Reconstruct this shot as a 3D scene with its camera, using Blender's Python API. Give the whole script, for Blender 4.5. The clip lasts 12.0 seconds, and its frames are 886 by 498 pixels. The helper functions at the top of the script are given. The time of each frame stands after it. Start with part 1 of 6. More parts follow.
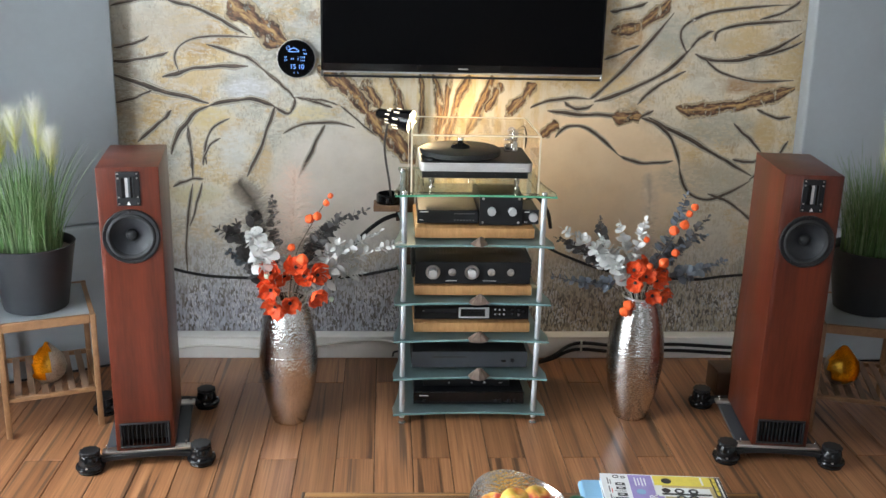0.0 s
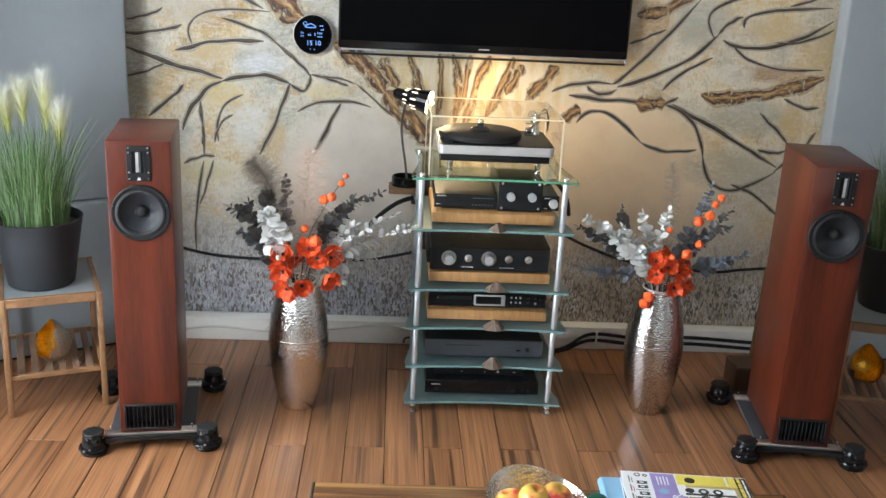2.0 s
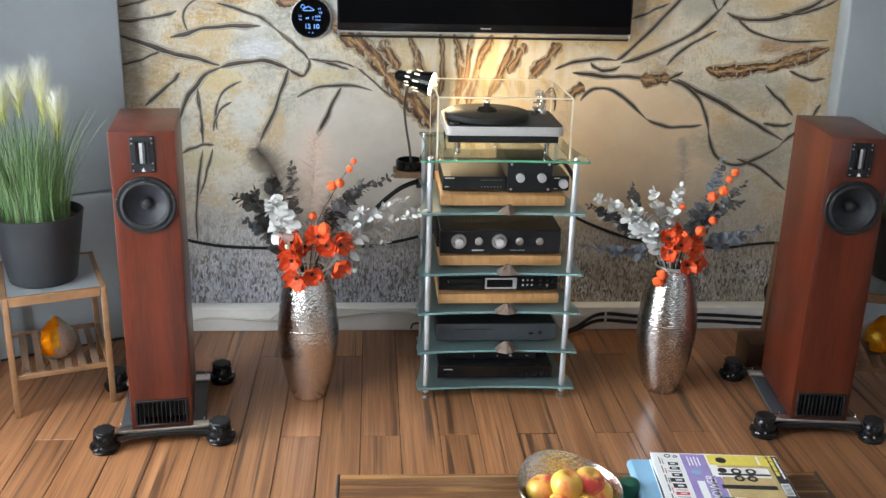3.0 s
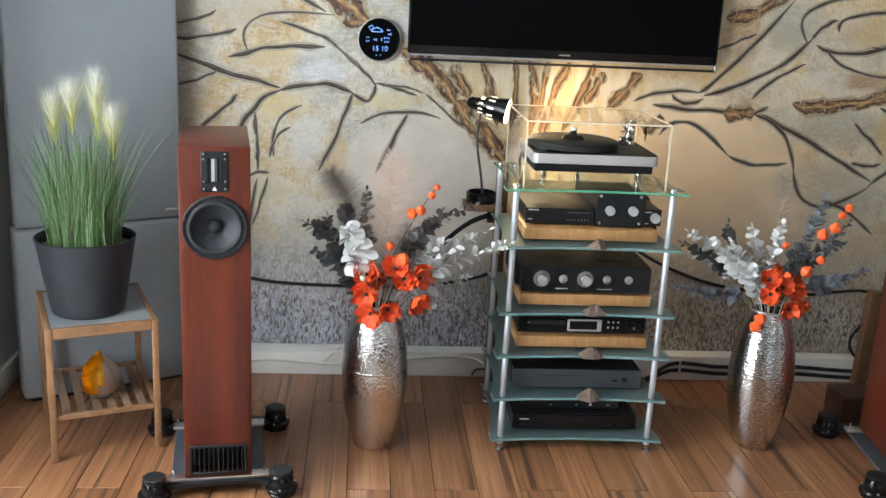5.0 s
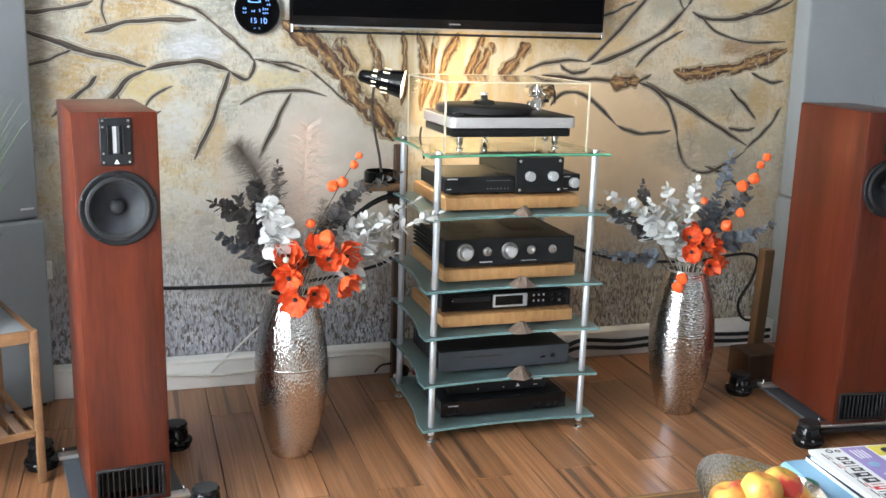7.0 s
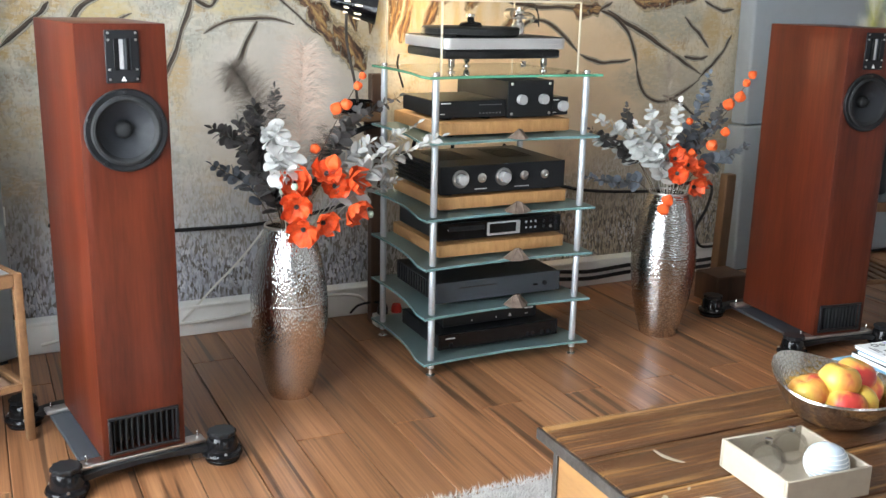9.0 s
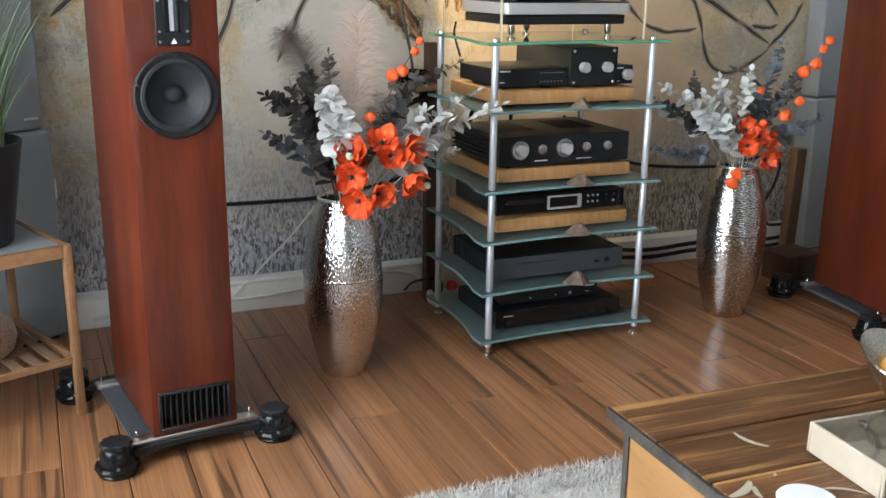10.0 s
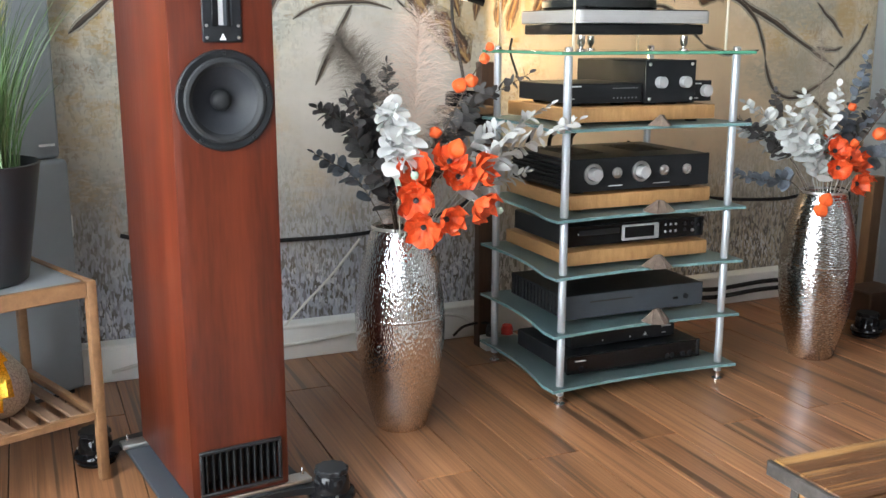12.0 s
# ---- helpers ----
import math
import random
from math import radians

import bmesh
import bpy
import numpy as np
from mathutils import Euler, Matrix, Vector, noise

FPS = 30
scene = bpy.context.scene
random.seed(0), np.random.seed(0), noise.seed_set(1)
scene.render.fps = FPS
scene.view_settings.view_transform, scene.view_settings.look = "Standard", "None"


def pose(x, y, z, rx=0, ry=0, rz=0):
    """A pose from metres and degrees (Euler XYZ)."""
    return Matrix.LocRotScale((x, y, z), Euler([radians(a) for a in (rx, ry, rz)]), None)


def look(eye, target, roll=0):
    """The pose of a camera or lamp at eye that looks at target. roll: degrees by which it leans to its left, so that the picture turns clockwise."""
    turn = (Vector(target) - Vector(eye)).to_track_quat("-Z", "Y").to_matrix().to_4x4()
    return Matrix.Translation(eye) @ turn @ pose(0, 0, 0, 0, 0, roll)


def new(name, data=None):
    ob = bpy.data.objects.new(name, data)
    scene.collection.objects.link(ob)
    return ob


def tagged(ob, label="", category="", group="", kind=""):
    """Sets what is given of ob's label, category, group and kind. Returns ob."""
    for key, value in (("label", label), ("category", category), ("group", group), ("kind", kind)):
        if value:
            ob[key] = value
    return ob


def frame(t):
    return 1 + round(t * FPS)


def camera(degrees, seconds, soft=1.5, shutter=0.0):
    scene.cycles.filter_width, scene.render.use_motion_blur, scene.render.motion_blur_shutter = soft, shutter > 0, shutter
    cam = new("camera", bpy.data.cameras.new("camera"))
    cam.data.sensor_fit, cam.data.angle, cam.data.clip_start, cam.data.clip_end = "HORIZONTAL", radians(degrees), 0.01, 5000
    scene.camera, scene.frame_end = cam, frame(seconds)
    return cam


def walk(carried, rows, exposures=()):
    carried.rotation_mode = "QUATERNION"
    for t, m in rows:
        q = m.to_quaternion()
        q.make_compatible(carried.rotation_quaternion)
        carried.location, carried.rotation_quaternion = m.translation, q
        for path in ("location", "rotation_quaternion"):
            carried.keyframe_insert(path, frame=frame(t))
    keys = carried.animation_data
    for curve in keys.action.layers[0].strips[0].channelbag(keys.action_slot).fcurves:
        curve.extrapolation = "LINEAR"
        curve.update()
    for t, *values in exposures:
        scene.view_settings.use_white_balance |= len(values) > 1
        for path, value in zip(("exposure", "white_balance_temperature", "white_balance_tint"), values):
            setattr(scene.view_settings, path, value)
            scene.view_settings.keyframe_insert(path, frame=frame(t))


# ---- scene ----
cam = camera(48.6, 12.0)
METRES, EYE, TILT, LEAN, TURN = 2.05, 1.662, 0.0, 0.0, -3.6
ROWS = [
    (0.0, 0.0, 0.0, 0.0, 0.41, -16.74, -1.37),
    (0.5, -0.0016, 0.0041, -0.0012, 1.03, -17.07, -1.9),
    (1.0, -0.0021, 0.0096, -0.0037, 1.41, -17.2, -2.18),
    (1.5, -0.0087, 0.0252, -0.0081, 1.71, -17.59, -2.53),
    (2.0, -0.0199, 0.0435, -0.0143, 1.12, -17.63, -2.71),
    (2.5, -0.0368, 0.055, -0.0195, 0.51, -18.41, -2.25),
    (3.0, -0.0638, 0.069, -0.0226, -0.32, -18.57, -1.37),
    (5.0, -0.2022, 0.1821, -0.0995, -0.53, -15.2, -2.66),
    (5.5, -0.2712, 0.1978, -0.1169, -3.36, -14.21, -2.65),
    (6.0, -0.3341, 0.2216, -0.1377, -7.42, -13.58, -2.4),
    (6.5, -0.357, 0.268, -0.1733, -11.91, -12.79, -2.01),
    (7.0, -0.3838, 0.2976, -0.2125, -13.72, -12.88, -1.62),
    (9.0, -0.5488, 0.3796, -0.2785, -21.81, -14.68, -1.24),
    (9.5, -0.5511, 0.3935, -0.2931, -20.62, -15.18, -0.81),
    (10.0, -0.5438, 0.4244, -0.3039, -18.98, -15.67, -0.72),
    (10.5, -0.5329, 0.464, -0.3122, -17.0, -14.74, 0.08),
    (11.0, -0.5539, 0.5032, -0.3482, -14.85, -13.14, 1.11),
    (11.5, -0.5825, 0.5424, -0.3658, -15.68, -12.69, 0.46),
    (12.0, -0.579, 0.5779, -0.3697, -19.41, -12.22, -0.03),
]
walk(cam, [(t, pose(0, 0, EYE, TILT, LEAN, TURN) @ pose(METRES * x, METRES * y, METRES * z, 90 + pitch, roll, yaw)) for t, x, y, z, yaw, pitch, roll in ROWS],
     exposures=[(0, -0.12), (3, -0.05), (5, -0.12), (6.0, -0.01), (6.5, 0.14), (7, 0.18), (8.8, 0.05), (9.2, -0.05), (9.6, -0.40), (10, -0.42), (10.5, -0.35), (11, -0.25), (12, 0.02)])

# ---- daylight, lamps and exposure ----
world = bpy.data.worlds.new("world")
scene.world = world
world.use_nodes = True
wn = world.node_tree.nodes
sky = wn.new("ShaderNodeTexSky")
sky.sky_type, sky.sun_disc = "NISHITA", False
sky.sun_elevation, sky.sun_rotation = radians(35), radians(250)
wn["Background"].inputs[1].default_value = 0.12
world.node_tree.links.new(sky.outputs[0], wn["Background"].inputs[0])


def area(name, eye, target, sx, sy, watts, col):
    ob = new(name, bpy.data.lights.new(name, "AREA"))
    ob.data.shape, ob.data.size, ob.data.size_y = "RECTANGLE", sx, sy
    ob.data.energy, ob.data.color = watts, col
    ob.matrix_world = look(eye, target)
    return ob


WEST, EAST, SOUTH, NORTH, TOP = -1.64, 3.4, -4.5, 3.962, 2.5
area("daylight_west", (WEST - 0.12, 2.1, 1.2), (1, 2.1, 1.0), 1.7, 2.0, 105, (0.87, 0.95, 1.0))
area("daylight_south", (0.6, SOUTH - 0.12, 1.5), (0.6, 1, 1.2), 2.7, 1.3, 21, (0.90, 0.96, 1.0))
bulb_light = new("bulb_light", bpy.data.lights.new("bulb_light", "SPOT"))
bulb_light.data.energy, bulb_light.data.color, bulb_light.data.shadow_soft_size = 11.5, (1.0, 0.74, 0.42), 0.006
bulb_light.data.spot_size, bulb_light.data.spot_blend = radians(165), 0.5
bulb_light.matrix_world = look((0.1145, 3.807, 1.0295), (0.95, 3.55, 0.83))



# ---- materials ----
def base_mat(name):
    m = bpy.data.materials.new(name)
    m.use_nodes = True
    return m, m.node_tree, m.node_tree.nodes["Principled BSDF"]


def rgb(c):
    return (*c, 1)


def node(nt, kind, **inputs):
    n = nt.nodes.new(kind)
    for key, value in inputs.items():
        n.inputs[key.replace("_", " ")].default_value = value
    return n


def coords(nt, stretch=(1, 1, 1), random_shift=False):
    tc = nt.nodes.new("ShaderNodeTexCoord")
    mp = nt.nodes.new("ShaderNodeMapping")
    mp.inputs["Scale"].default_value = stretch
    nt.links.new(tc.outputs["Object"], mp.inputs["Vector"])
    if random_shift:
        info = nt.nodes.new("ShaderNodeObjectInfo")
        mul = nt.nodes.new("ShaderNodeMath")
        mul.operation, mul.inputs[1].default_value = "MULTIPLY", 37.0
        nt.links.new(info.outputs["Random"], mul.inputs[0])
        nt.links.new(mul.outputs[0], mp.inputs["Location"])
    return mp


def noise_tex(nt, mp, scale, detail=4, rough=0.55):
    n = node(nt, "ShaderNodeTexNoise", Scale=scale, Detail=detail, Roughness=rough)
    nt.links.new(mp.outputs[0], n.inputs["Vector"])
    return n.outputs["Fac"]


def ramp(nt, fac, *stops):
    r = nt.nodes.new("ShaderNodeValToRGB")
    e = r.color_ramp.elements
    while len(e) < len(stops):
        e.new(0.5)
    for el, (p, c) in zip(e, stops):
        el.position, el.color = p, rgb(c)
    nt.links.new(fac, r.inputs[0])
    return r.outputs[0]


def mix(nt, fac, a, b, blend="MIX"):
    m = nt.nodes.new("ShaderNodeMix")
    m.data_type, m.blend_type = "RGBA", blend
    for slot, v in ((m.inputs[0], fac), (m.inputs[6], a), (m.inputs[7], b)):
        if isinstance(v, (tuple, float, int)):
            slot.default_value = rgb(v) if isinstance(v, tuple) else v
        else:
            nt.links.new(v, slot)
    return m.outputs[2]


def math_node(nt, op, a, b=0.0):
    m = nt.nodes.new("ShaderNodeMath")
    m.operation = op
    for slot, v in zip(m.inputs, (a, b)):
        if isinstance(v, (float, int)):
            slot.default_value = v
        else:
            nt.links.new(v, slot)
    return m.outputs[0]


def bump(nt, bsdf, height, strength=0.3, distance=0.002):
    b = nt.nodes.new("ShaderNodeBump")
    b.inputs["Strength"].default_value, b.inputs["Distance"].default_value = strength, distance
    nt.links.new(height, b.inputs["Height"])
    nt.links.new(b.outputs[0], bsdf.inputs["Normal"])


def plain(name, col, rough=0.5, metal=0.0, var=0.12, scale=30.0, bumpy=0.0, bscale=200.0, coat=0.0, stretch=(1, 1, 1), emit=0.0, random_shift=True):
    """Paint, plastic or metal, uneven at two scales."""
    m, nt, b = base_mat(name)
    mp = coords(nt, stretch, random_shift)
    f = noise_tex(nt, mp, scale)
    g = noise_tex(nt, mp, scale * 7)
    both = math_node(nt, "ADD", math_node(nt, "MULTIPLY", f, 0.65), math_node(nt, "MULTIPLY", g, 0.35))
    c = ramp(nt, both, (0.3, tuple(v * (1 - var) for v in col)), (0.7, tuple(min(1, v * (1 + var)) for v in col)))
    nt.links.new(c, b.inputs["Base Color"])
    r = nt.nodes.new("ShaderNodeMapRange")
    r.inputs["To Min"].default_value, r.inputs["To Max"].default_value = max(0.02, rough * 0.8), min(1, rough * 1.2)
    nt.links.new(f, r.inputs["Value"])
    nt.links.new(r.outputs[0], b.inputs["Roughness"])
    b.inputs["Metallic"].default_value = metal
    b.inputs["Coat Weight"].default_value = coat
    if bumpy:
        bump(nt, b, noise_tex(nt, mp, bscale), bumpy, 0.002)
    if emit:
        b.inputs["Emission Color"].default_value, b.inputs["Emission Strength"].default_value = rgb(col), emit
    return m


def wood(name, dark, light, stretch, scale=6.0, rough=0.4, grain=0.25, coat=0.0, streak=None, random_shift=True, tone=0.0):
    """Wood with long figure, fine pores and, if asked, dark streaks."""
    m, nt, b = base_mat(name)
    mp = coords(nt, stretch, random_shift)
    broad = noise_tex(nt, mp, scale, 5, 0.6)
    fine = noise_tex(nt, mp, scale * 9, 3, 0.6)
    fac = math_node(nt, "ADD", math_node(nt, "MULTIPLY", broad, 0.7), math_node(nt, "MULTIPLY", fine, 0.3))
    c = ramp(nt, fac, (0.32, dark), (0.68, light))
    if streak:
        s = noise_tex(nt, mp, scale * 0.55, 2, 0.5)
        mask = ramp(nt, s, (0.56, (0, 0, 0)), (0.66, (1, 1, 1)))
        c = mix(nt, mask, c, streak)
        thin = ramp(nt, noise_tex(nt, mp, scale * 2.6, 3, 0.55), (0.58, (0, 0, 0)), (0.64, (1, 1, 1)))
        c = mix(nt, math_node(nt, "MULTIPLY", thin, 0.6), c, streak)
    if tone:
        info = nt.nodes.new("ShaderNodeObjectInfo")
        t = nt.nodes.new("ShaderNodeMapRange")
        t.inputs["To Min"].default_value, t.inputs["To Max"].default_value = 1 - tone, 1 + tone
        nt.links.new(info.outputs["Random"], t.inputs["Value"])
        c = mix(nt, 1.0, c, t.outputs[0], "MULTIPLY")
    nt.links.new(c, b.inputs["Base Color"])
    r = nt.nodes.new("ShaderNodeMapRange")
    r.inputs["To Min"].default_value, r.inputs["To Max"].default_value = rough * 0.8, rough * 1.25
    nt.links.new(fine, r.inputs["Value"])
    nt.links.new(r.outputs[0], b.inputs["Roughness"])
    b.inputs["Coat Weight"].default_value = coat
    b.inputs["Coat Roughness"].default_value = 0.25
    bump(nt, b, fine, grain, 0.001)
    return m


def glass(name, col, rough, ior=1.45, weight=1.0, alpha=1.0):
    m, nt, b = base_mat(name)
    mp = coords(nt)
    c = ramp(nt, noise_tex(nt, mp, 9), (0.3, tuple(v * 0.96 for v in col)), (0.7, col))
    nt.links.new(c, b.inputs["Base Color"])
    b.inputs["Roughness"].default_value, b.inputs["IOR"].default_value = rough, ior
    b.inputs["Transmission Weight"].default_value, b.inputs["Alpha"].default_value = weight, alpha
    return m


def hammered(name, col, rough, cell, strength, stretch, dark=0.33, dent=0.0012, edge_shade=0.10):
    """Beaten metal: dished cells with sharp ridges, over slow dents; dark reflections along the cell edges are painted
    in.
    """
    m, nt, b = base_mat(name)
    mp = coords(nt, stretch)
    v = node(nt, "ShaderNodeTexVoronoi", Scale=cell)
    v.feature = "DISTANCE_TO_EDGE"
    nt.links.new(mp.outputs[0], v.inputs["Vector"])
    edge = ramp(nt, v.outputs["Distance"], (0.01, (0, 0, 0)), (edge_shade, (1, 1, 1)))
    cup = node(nt, "ShaderNodeTexVoronoi", Scale=cell)
    nt.links.new(mp.outputs[0], cup.inputs["Vector"])
    # base colour darkened at cell edges to imitate broken dark reflections
    c = mix(nt, edge, tuple(x * dark for x in col), col)
    c = mix(nt, 0.35, c, ramp(nt, noise_tex(nt, mp, 5), (0.3, tuple(x * 0.8 for x in col)), (0.7, col)))
    nt.links.new(c, b.inputs["Base Color"])
    b.inputs["Metallic"].default_value, b.inputs["Roughness"].default_value = 1.0, rough
    slow = noise_tex(nt, mp, cell * 0.32, 2)
    bump(nt, b, math_node(nt, "ADD", cup.outputs["Distance"], math_node(nt, "MULTIPLY", slow, 0.4)), strength, dent)
    return m


def dull(m, level):
    m.node_tree.nodes["Principled BSDF"].inputs["Specular IOR Level"].default_value = level
    return m


M_WALL = plain("grey_wall_paint", (0.60, 0.61, 0.62), 0.85, var=0.03, scale=3, bumpy=0.08, bscale=220)
M_WHITE = plain("white_paint", (0.78, 0.77, 0.74), 0.55, var=0.05, scale=6)
M_CEIL = plain("white_ceiling_paint", (0.66, 0.66, 0.65), 0.9, var=0.03, scale=3)
M_PANEL = plain("grey_fabric", (0.272, 0.298, 0.320), 0.9, var=0.05, scale=5, bumpy=0.25, bscale=500)


def plank_mat():
    """Strand-woven bamboo: fine long grain, narrow dark strands of uneven length, boards of uneven tone."""
    m, nt, b = base_mat("bamboo_laminate")
    fine = noise_tex(nt, coords(nt, (60, 0.9, 60), True), 3.0, 4, 0.65)
    broad = noise_tex(nt, coords(nt, (14, 0.35, 14), True), 2.2, 3, 0.55)
    fac = math_node(nt, "ADD", math_node(nt, "MULTIPLY", broad, 0.5), math_node(nt, "MULTIPLY", fine, 0.5))
    c = ramp(nt, fac, (0.33, (0.138, 0.055, 0.024)), (0.5, (0.272, 0.122, 0.054)), (0.68, (0.41, 0.203, 0.096)))
    s1 = noise_tex(nt, coords(nt, (30, 0.62, 30), True), 1.35, 2, 0.5)
    c = mix(nt, math_node(nt, "MULTIPLY", ramp(nt, s1, (0.60, (0, 0, 0)), (0.655, (1, 1, 1))), 0.75), c, (0.050, 0.026, 0.016))
    s2 = noise_tex(nt, coords(nt, (75, 1.1, 75), True), 1.5, 2, 0.5)
    c = mix(nt, math_node(nt, "MULTIPLY", ramp(nt, s2, (0.61, (0, 0, 0)), (0.69, (1, 1, 1))), 0.42), c, (0.065, 0.033, 0.019))
    info = nt.nodes.new("ShaderNodeObjectInfo")
    t = nt.nodes.new("ShaderNodeMapRange")
    t.inputs["To Min"].default_value, t.inputs["To Max"].default_value = 0.80, 1.16
    nt.links.new(info.outputs["Random"], t.inputs["Value"])
    c = mix(nt, 1.0, c, t.outputs[0], "MULTIPLY")
    nt.links.new(c, b.inputs["Base Color"])
    r = nt.nodes.new("ShaderNodeMapRange")
    r.inputs["To Min"].default_value, r.inputs["To Max"].default_value = 0.24, 0.42
    nt.links.new(fine, r.inputs["Value"])
    nt.links.new(r.outputs[0], b.inputs["Roughness"])
    b.inputs["Coat Weight"].default_value, b.inputs["Coat Roughness"].default_value = 0.25, 0.22
    bump(nt, b, fine, 0.2, 0.001)
    return m


M_PLANK = plank_mat()
M_GAP = plain("dark_joint", (0.03, 0.018, 0.012), 0.8)
M_VENEER = wood("cherry_veneer", (0.045, 0.0076, 0.0036), (0.124, 0.0232, 0.0092), (6.5, 6.5, 0.55), 2.3, 0.34, 0.04, coat=0.08)
dull(M_VENEER, 0.35)
M_BLACK = dull(plain("black_plastic", (0.014, 0.015, 0.017), 0.38, var=0.3), 0.3)
M_SATIN = dull(plain("black_anodised_metal", (0.011, 0.012, 0.014), 0.42, metal=0.0, var=0.25, stretch=(1, 8, 8)), 0.3)
M_GLOSS = dull(plain("gloss_black", (0.008, 0.008, 0.009), 0.12, var=0.2), 0.35)
M_SCREEN = plain("dark_screen", (0.003, 0.003, 0.0035), 0.3, var=0.1)
dull(M_SCREEN, 0.015)
M_RUBBER = dull(plain("black_rubber", (0.02, 0.021, 0.023), 0.55, var=0.25), 0.25)
M_CONE = dull(plain("graphite_cone", (0.020, 0.022, 0.027), 0.42, var=0.2, scale=14), 0.3)
M_SLATE = plain("slate_grey_plate", (0.045, 0.052, 0.062), 0.5, var=0.15)
M_STEEL = plain("brushed_steel", (0.62, 0.61, 0.60), 0.32, metal=1.0, var=0.08, stretch=(1, 30, 30))
M_CHROME = plain("chrome", (0.82, 0.82, 0.83), 0.08, metal=1.0, var=0.03)
M_ALU = plain("pale_aluminium", (0.62, 0.67, 0.72), 0.38, metal=0.7, var=0.04)
M_SILVER = plain("silver_paint", (0.52, 0.52, 0.53), 0.35, metal=0.35, var=0.05)
M_LEGEND = plain("pale_legend_print", (0.7, 0.7, 0.7), 0.6, var=0.03)
M_DIMPRINT = plain("dim_legend_print", (0.16, 0.16, 0.17), 0.6, var=0.05)
M_GLASS_TOP = glass("clear_green_glass", (0.80, 0.93, 0.86), 0.02, 1.3)
M_GLASS_EDGE = plain("green_glass_edge", (0.10, 0.34, 0.22), 0.1, var=0.1)
M_FROST = glass("frosted_glass", (0.42, 0.58, 0.60), 0.38, 1.3, 0.85)
M_FROST_EDGE = plain("pale_glass_edge", (0.17, 0.30, 0.31), 0.25, var=0.1)
M_STOOLGLASS = glass("grey_frosted_glass", (0.42, 0.46, 0.49), 0.35, 1.3, 0.6)
M_ACRYL = glass("clear_acrylic", (0.98, 0.97, 0.95), 0.0, 1.06)
# cream colour stands for lamplight caught in the clear cover's edges
M_ACRYL_LIT = glass("lamplit_acrylic_edge", (0.95, 0.88, 0.70), 0.35, 1.2, 0.45)
M_BAMBOO = wood("bamboo_board", (0.35, 0.175, 0.066), (0.54, 0.305, 0.128), (22, 1.2, 5), 3.0, 0.45, 0.1)
M_OAK = wood("bamboo_stool", (0.17, 0.085, 0.040), (0.29, 0.155, 0.072), (4, 4, 4), 5, 0.45, 0.15)
M_SLATS = wood("grey_brown_slat", (0.13, 0.075, 0.045), (0.22, 0.135, 0.085), (4, 1, 4), 6, 0.5, 0.15)
M_POT = dull(plain("anthracite_pot", (0.022, 0.025, 0.029), 0.42, var=0.12, scale=8, bumpy=0.05), 0.35)
M_BLADE = plain("grass_green", (0.085, 0.17, 0.055), 0.5, var=0.45, scale=45)
M_BLADE2 = plain("grass_pale", (0.175, 0.25, 0.13), 0.5, var=0.3, scale=45)
M_PLUME_W = plain("plume_white", (0.74, 0.74, 0.66), 0.9, var=0.08)
M_PLUME_Y = plain("plume_yellow", (0.55, 0.55, 0.14), 0.9, var=0.12)
M_STONE = plain("brown_stone", (0.16, 0.115, 0.09), 0.7, var=0.5, scale=60, bumpy=0.5, bscale=150)
M_VASE = hammered("hammered_silver", (0.92, 0.90, 0.88), 0.13, 230, 0.8, (1, 1, 0.40), 0.30, 0.0014)
M_VASE_ROWS = hammered("row_hammered_silver", (0.92, 0.91, 0.90), 0.14, 150, 0.8, (0.62, 0.62, 1.4), 0.22, 0.0014, 0.2)
M_BOWL = hammered("hammered_bowl", (0.80, 0.76, 0.70), 0.22, 120, 0.5, (1, 1, 1))
M_GOLD = hammered("gold_leaf", (0.85, 0.48, 0.06), 0.35, 120, 0.4, (1, 1, 1))
M_ORNAMENT = hammered("dull_silver_shell", (0.60, 0.56, 0.50), 0.42, 140, 0.4, (1, 1, 1))
M_POPPY = plain("poppy_orange", (0.78, 0.085, 0.018), 0.55, var=0.5, scale=38)
M_LANTERN = plain("lantern_orange", (0.80, 0.115, 0.022), 0.55, var=0.25, scale=40)
M_DARKLEAF = plain("dark_grey_leaf", (0.085, 0.080, 0.080), 0.6, var=0.3, scale=30)
M_WHITELEAF = plain("white_leaf", (0.60, 0.61, 0.60), 0.6, var=0.12, scale=30)
M_PALELEAF = plain("pale_leaf", (0.44, 0.435, 0.42), 0.6, var=0.1, scale=30)
M_BLUELEAF = plain("blue_grey_leaf", (0.15, 0.175, 0.21), 0.6, var=0.35, scale=30)
M_WHITEFLOWER = plain("white_petal", (0.72, 0.72, 0.71), 0.6, var=0.05)
M_STEM = plain("brown_stem", (0.09, 0.065, 0.045), 0.7, var=0.3)
M_PALESTEM = plain("pale_stem", (0.45, 0.45, 0.40), 0.7, var=0.15)
M_FEATHER_D = plain("dark_feather", (0.26, 0.22, 0.185), 0.95, var=0.3)
M_FEATHER_P = plain("peach_feather", (0.72, 0.56, 0.46), 0.95, var=0.15)
M_FEATHER_G = plain("beige_feather", (0.36, 0.30, 0.24), 0.95, var=0.2)
M_POD = plain("pale_green_pod", (0.45, 0.55, 0.44), 0.6, var=0.1)
M_CABLE = dull(plain("black_cable", (0.012, 0.012, 0.013), 0.5, var=0.3), 0.3)
M_WCABLE = plain("white_cable", (0.62, 0.60, 0.55), 0.5, var=0.06)
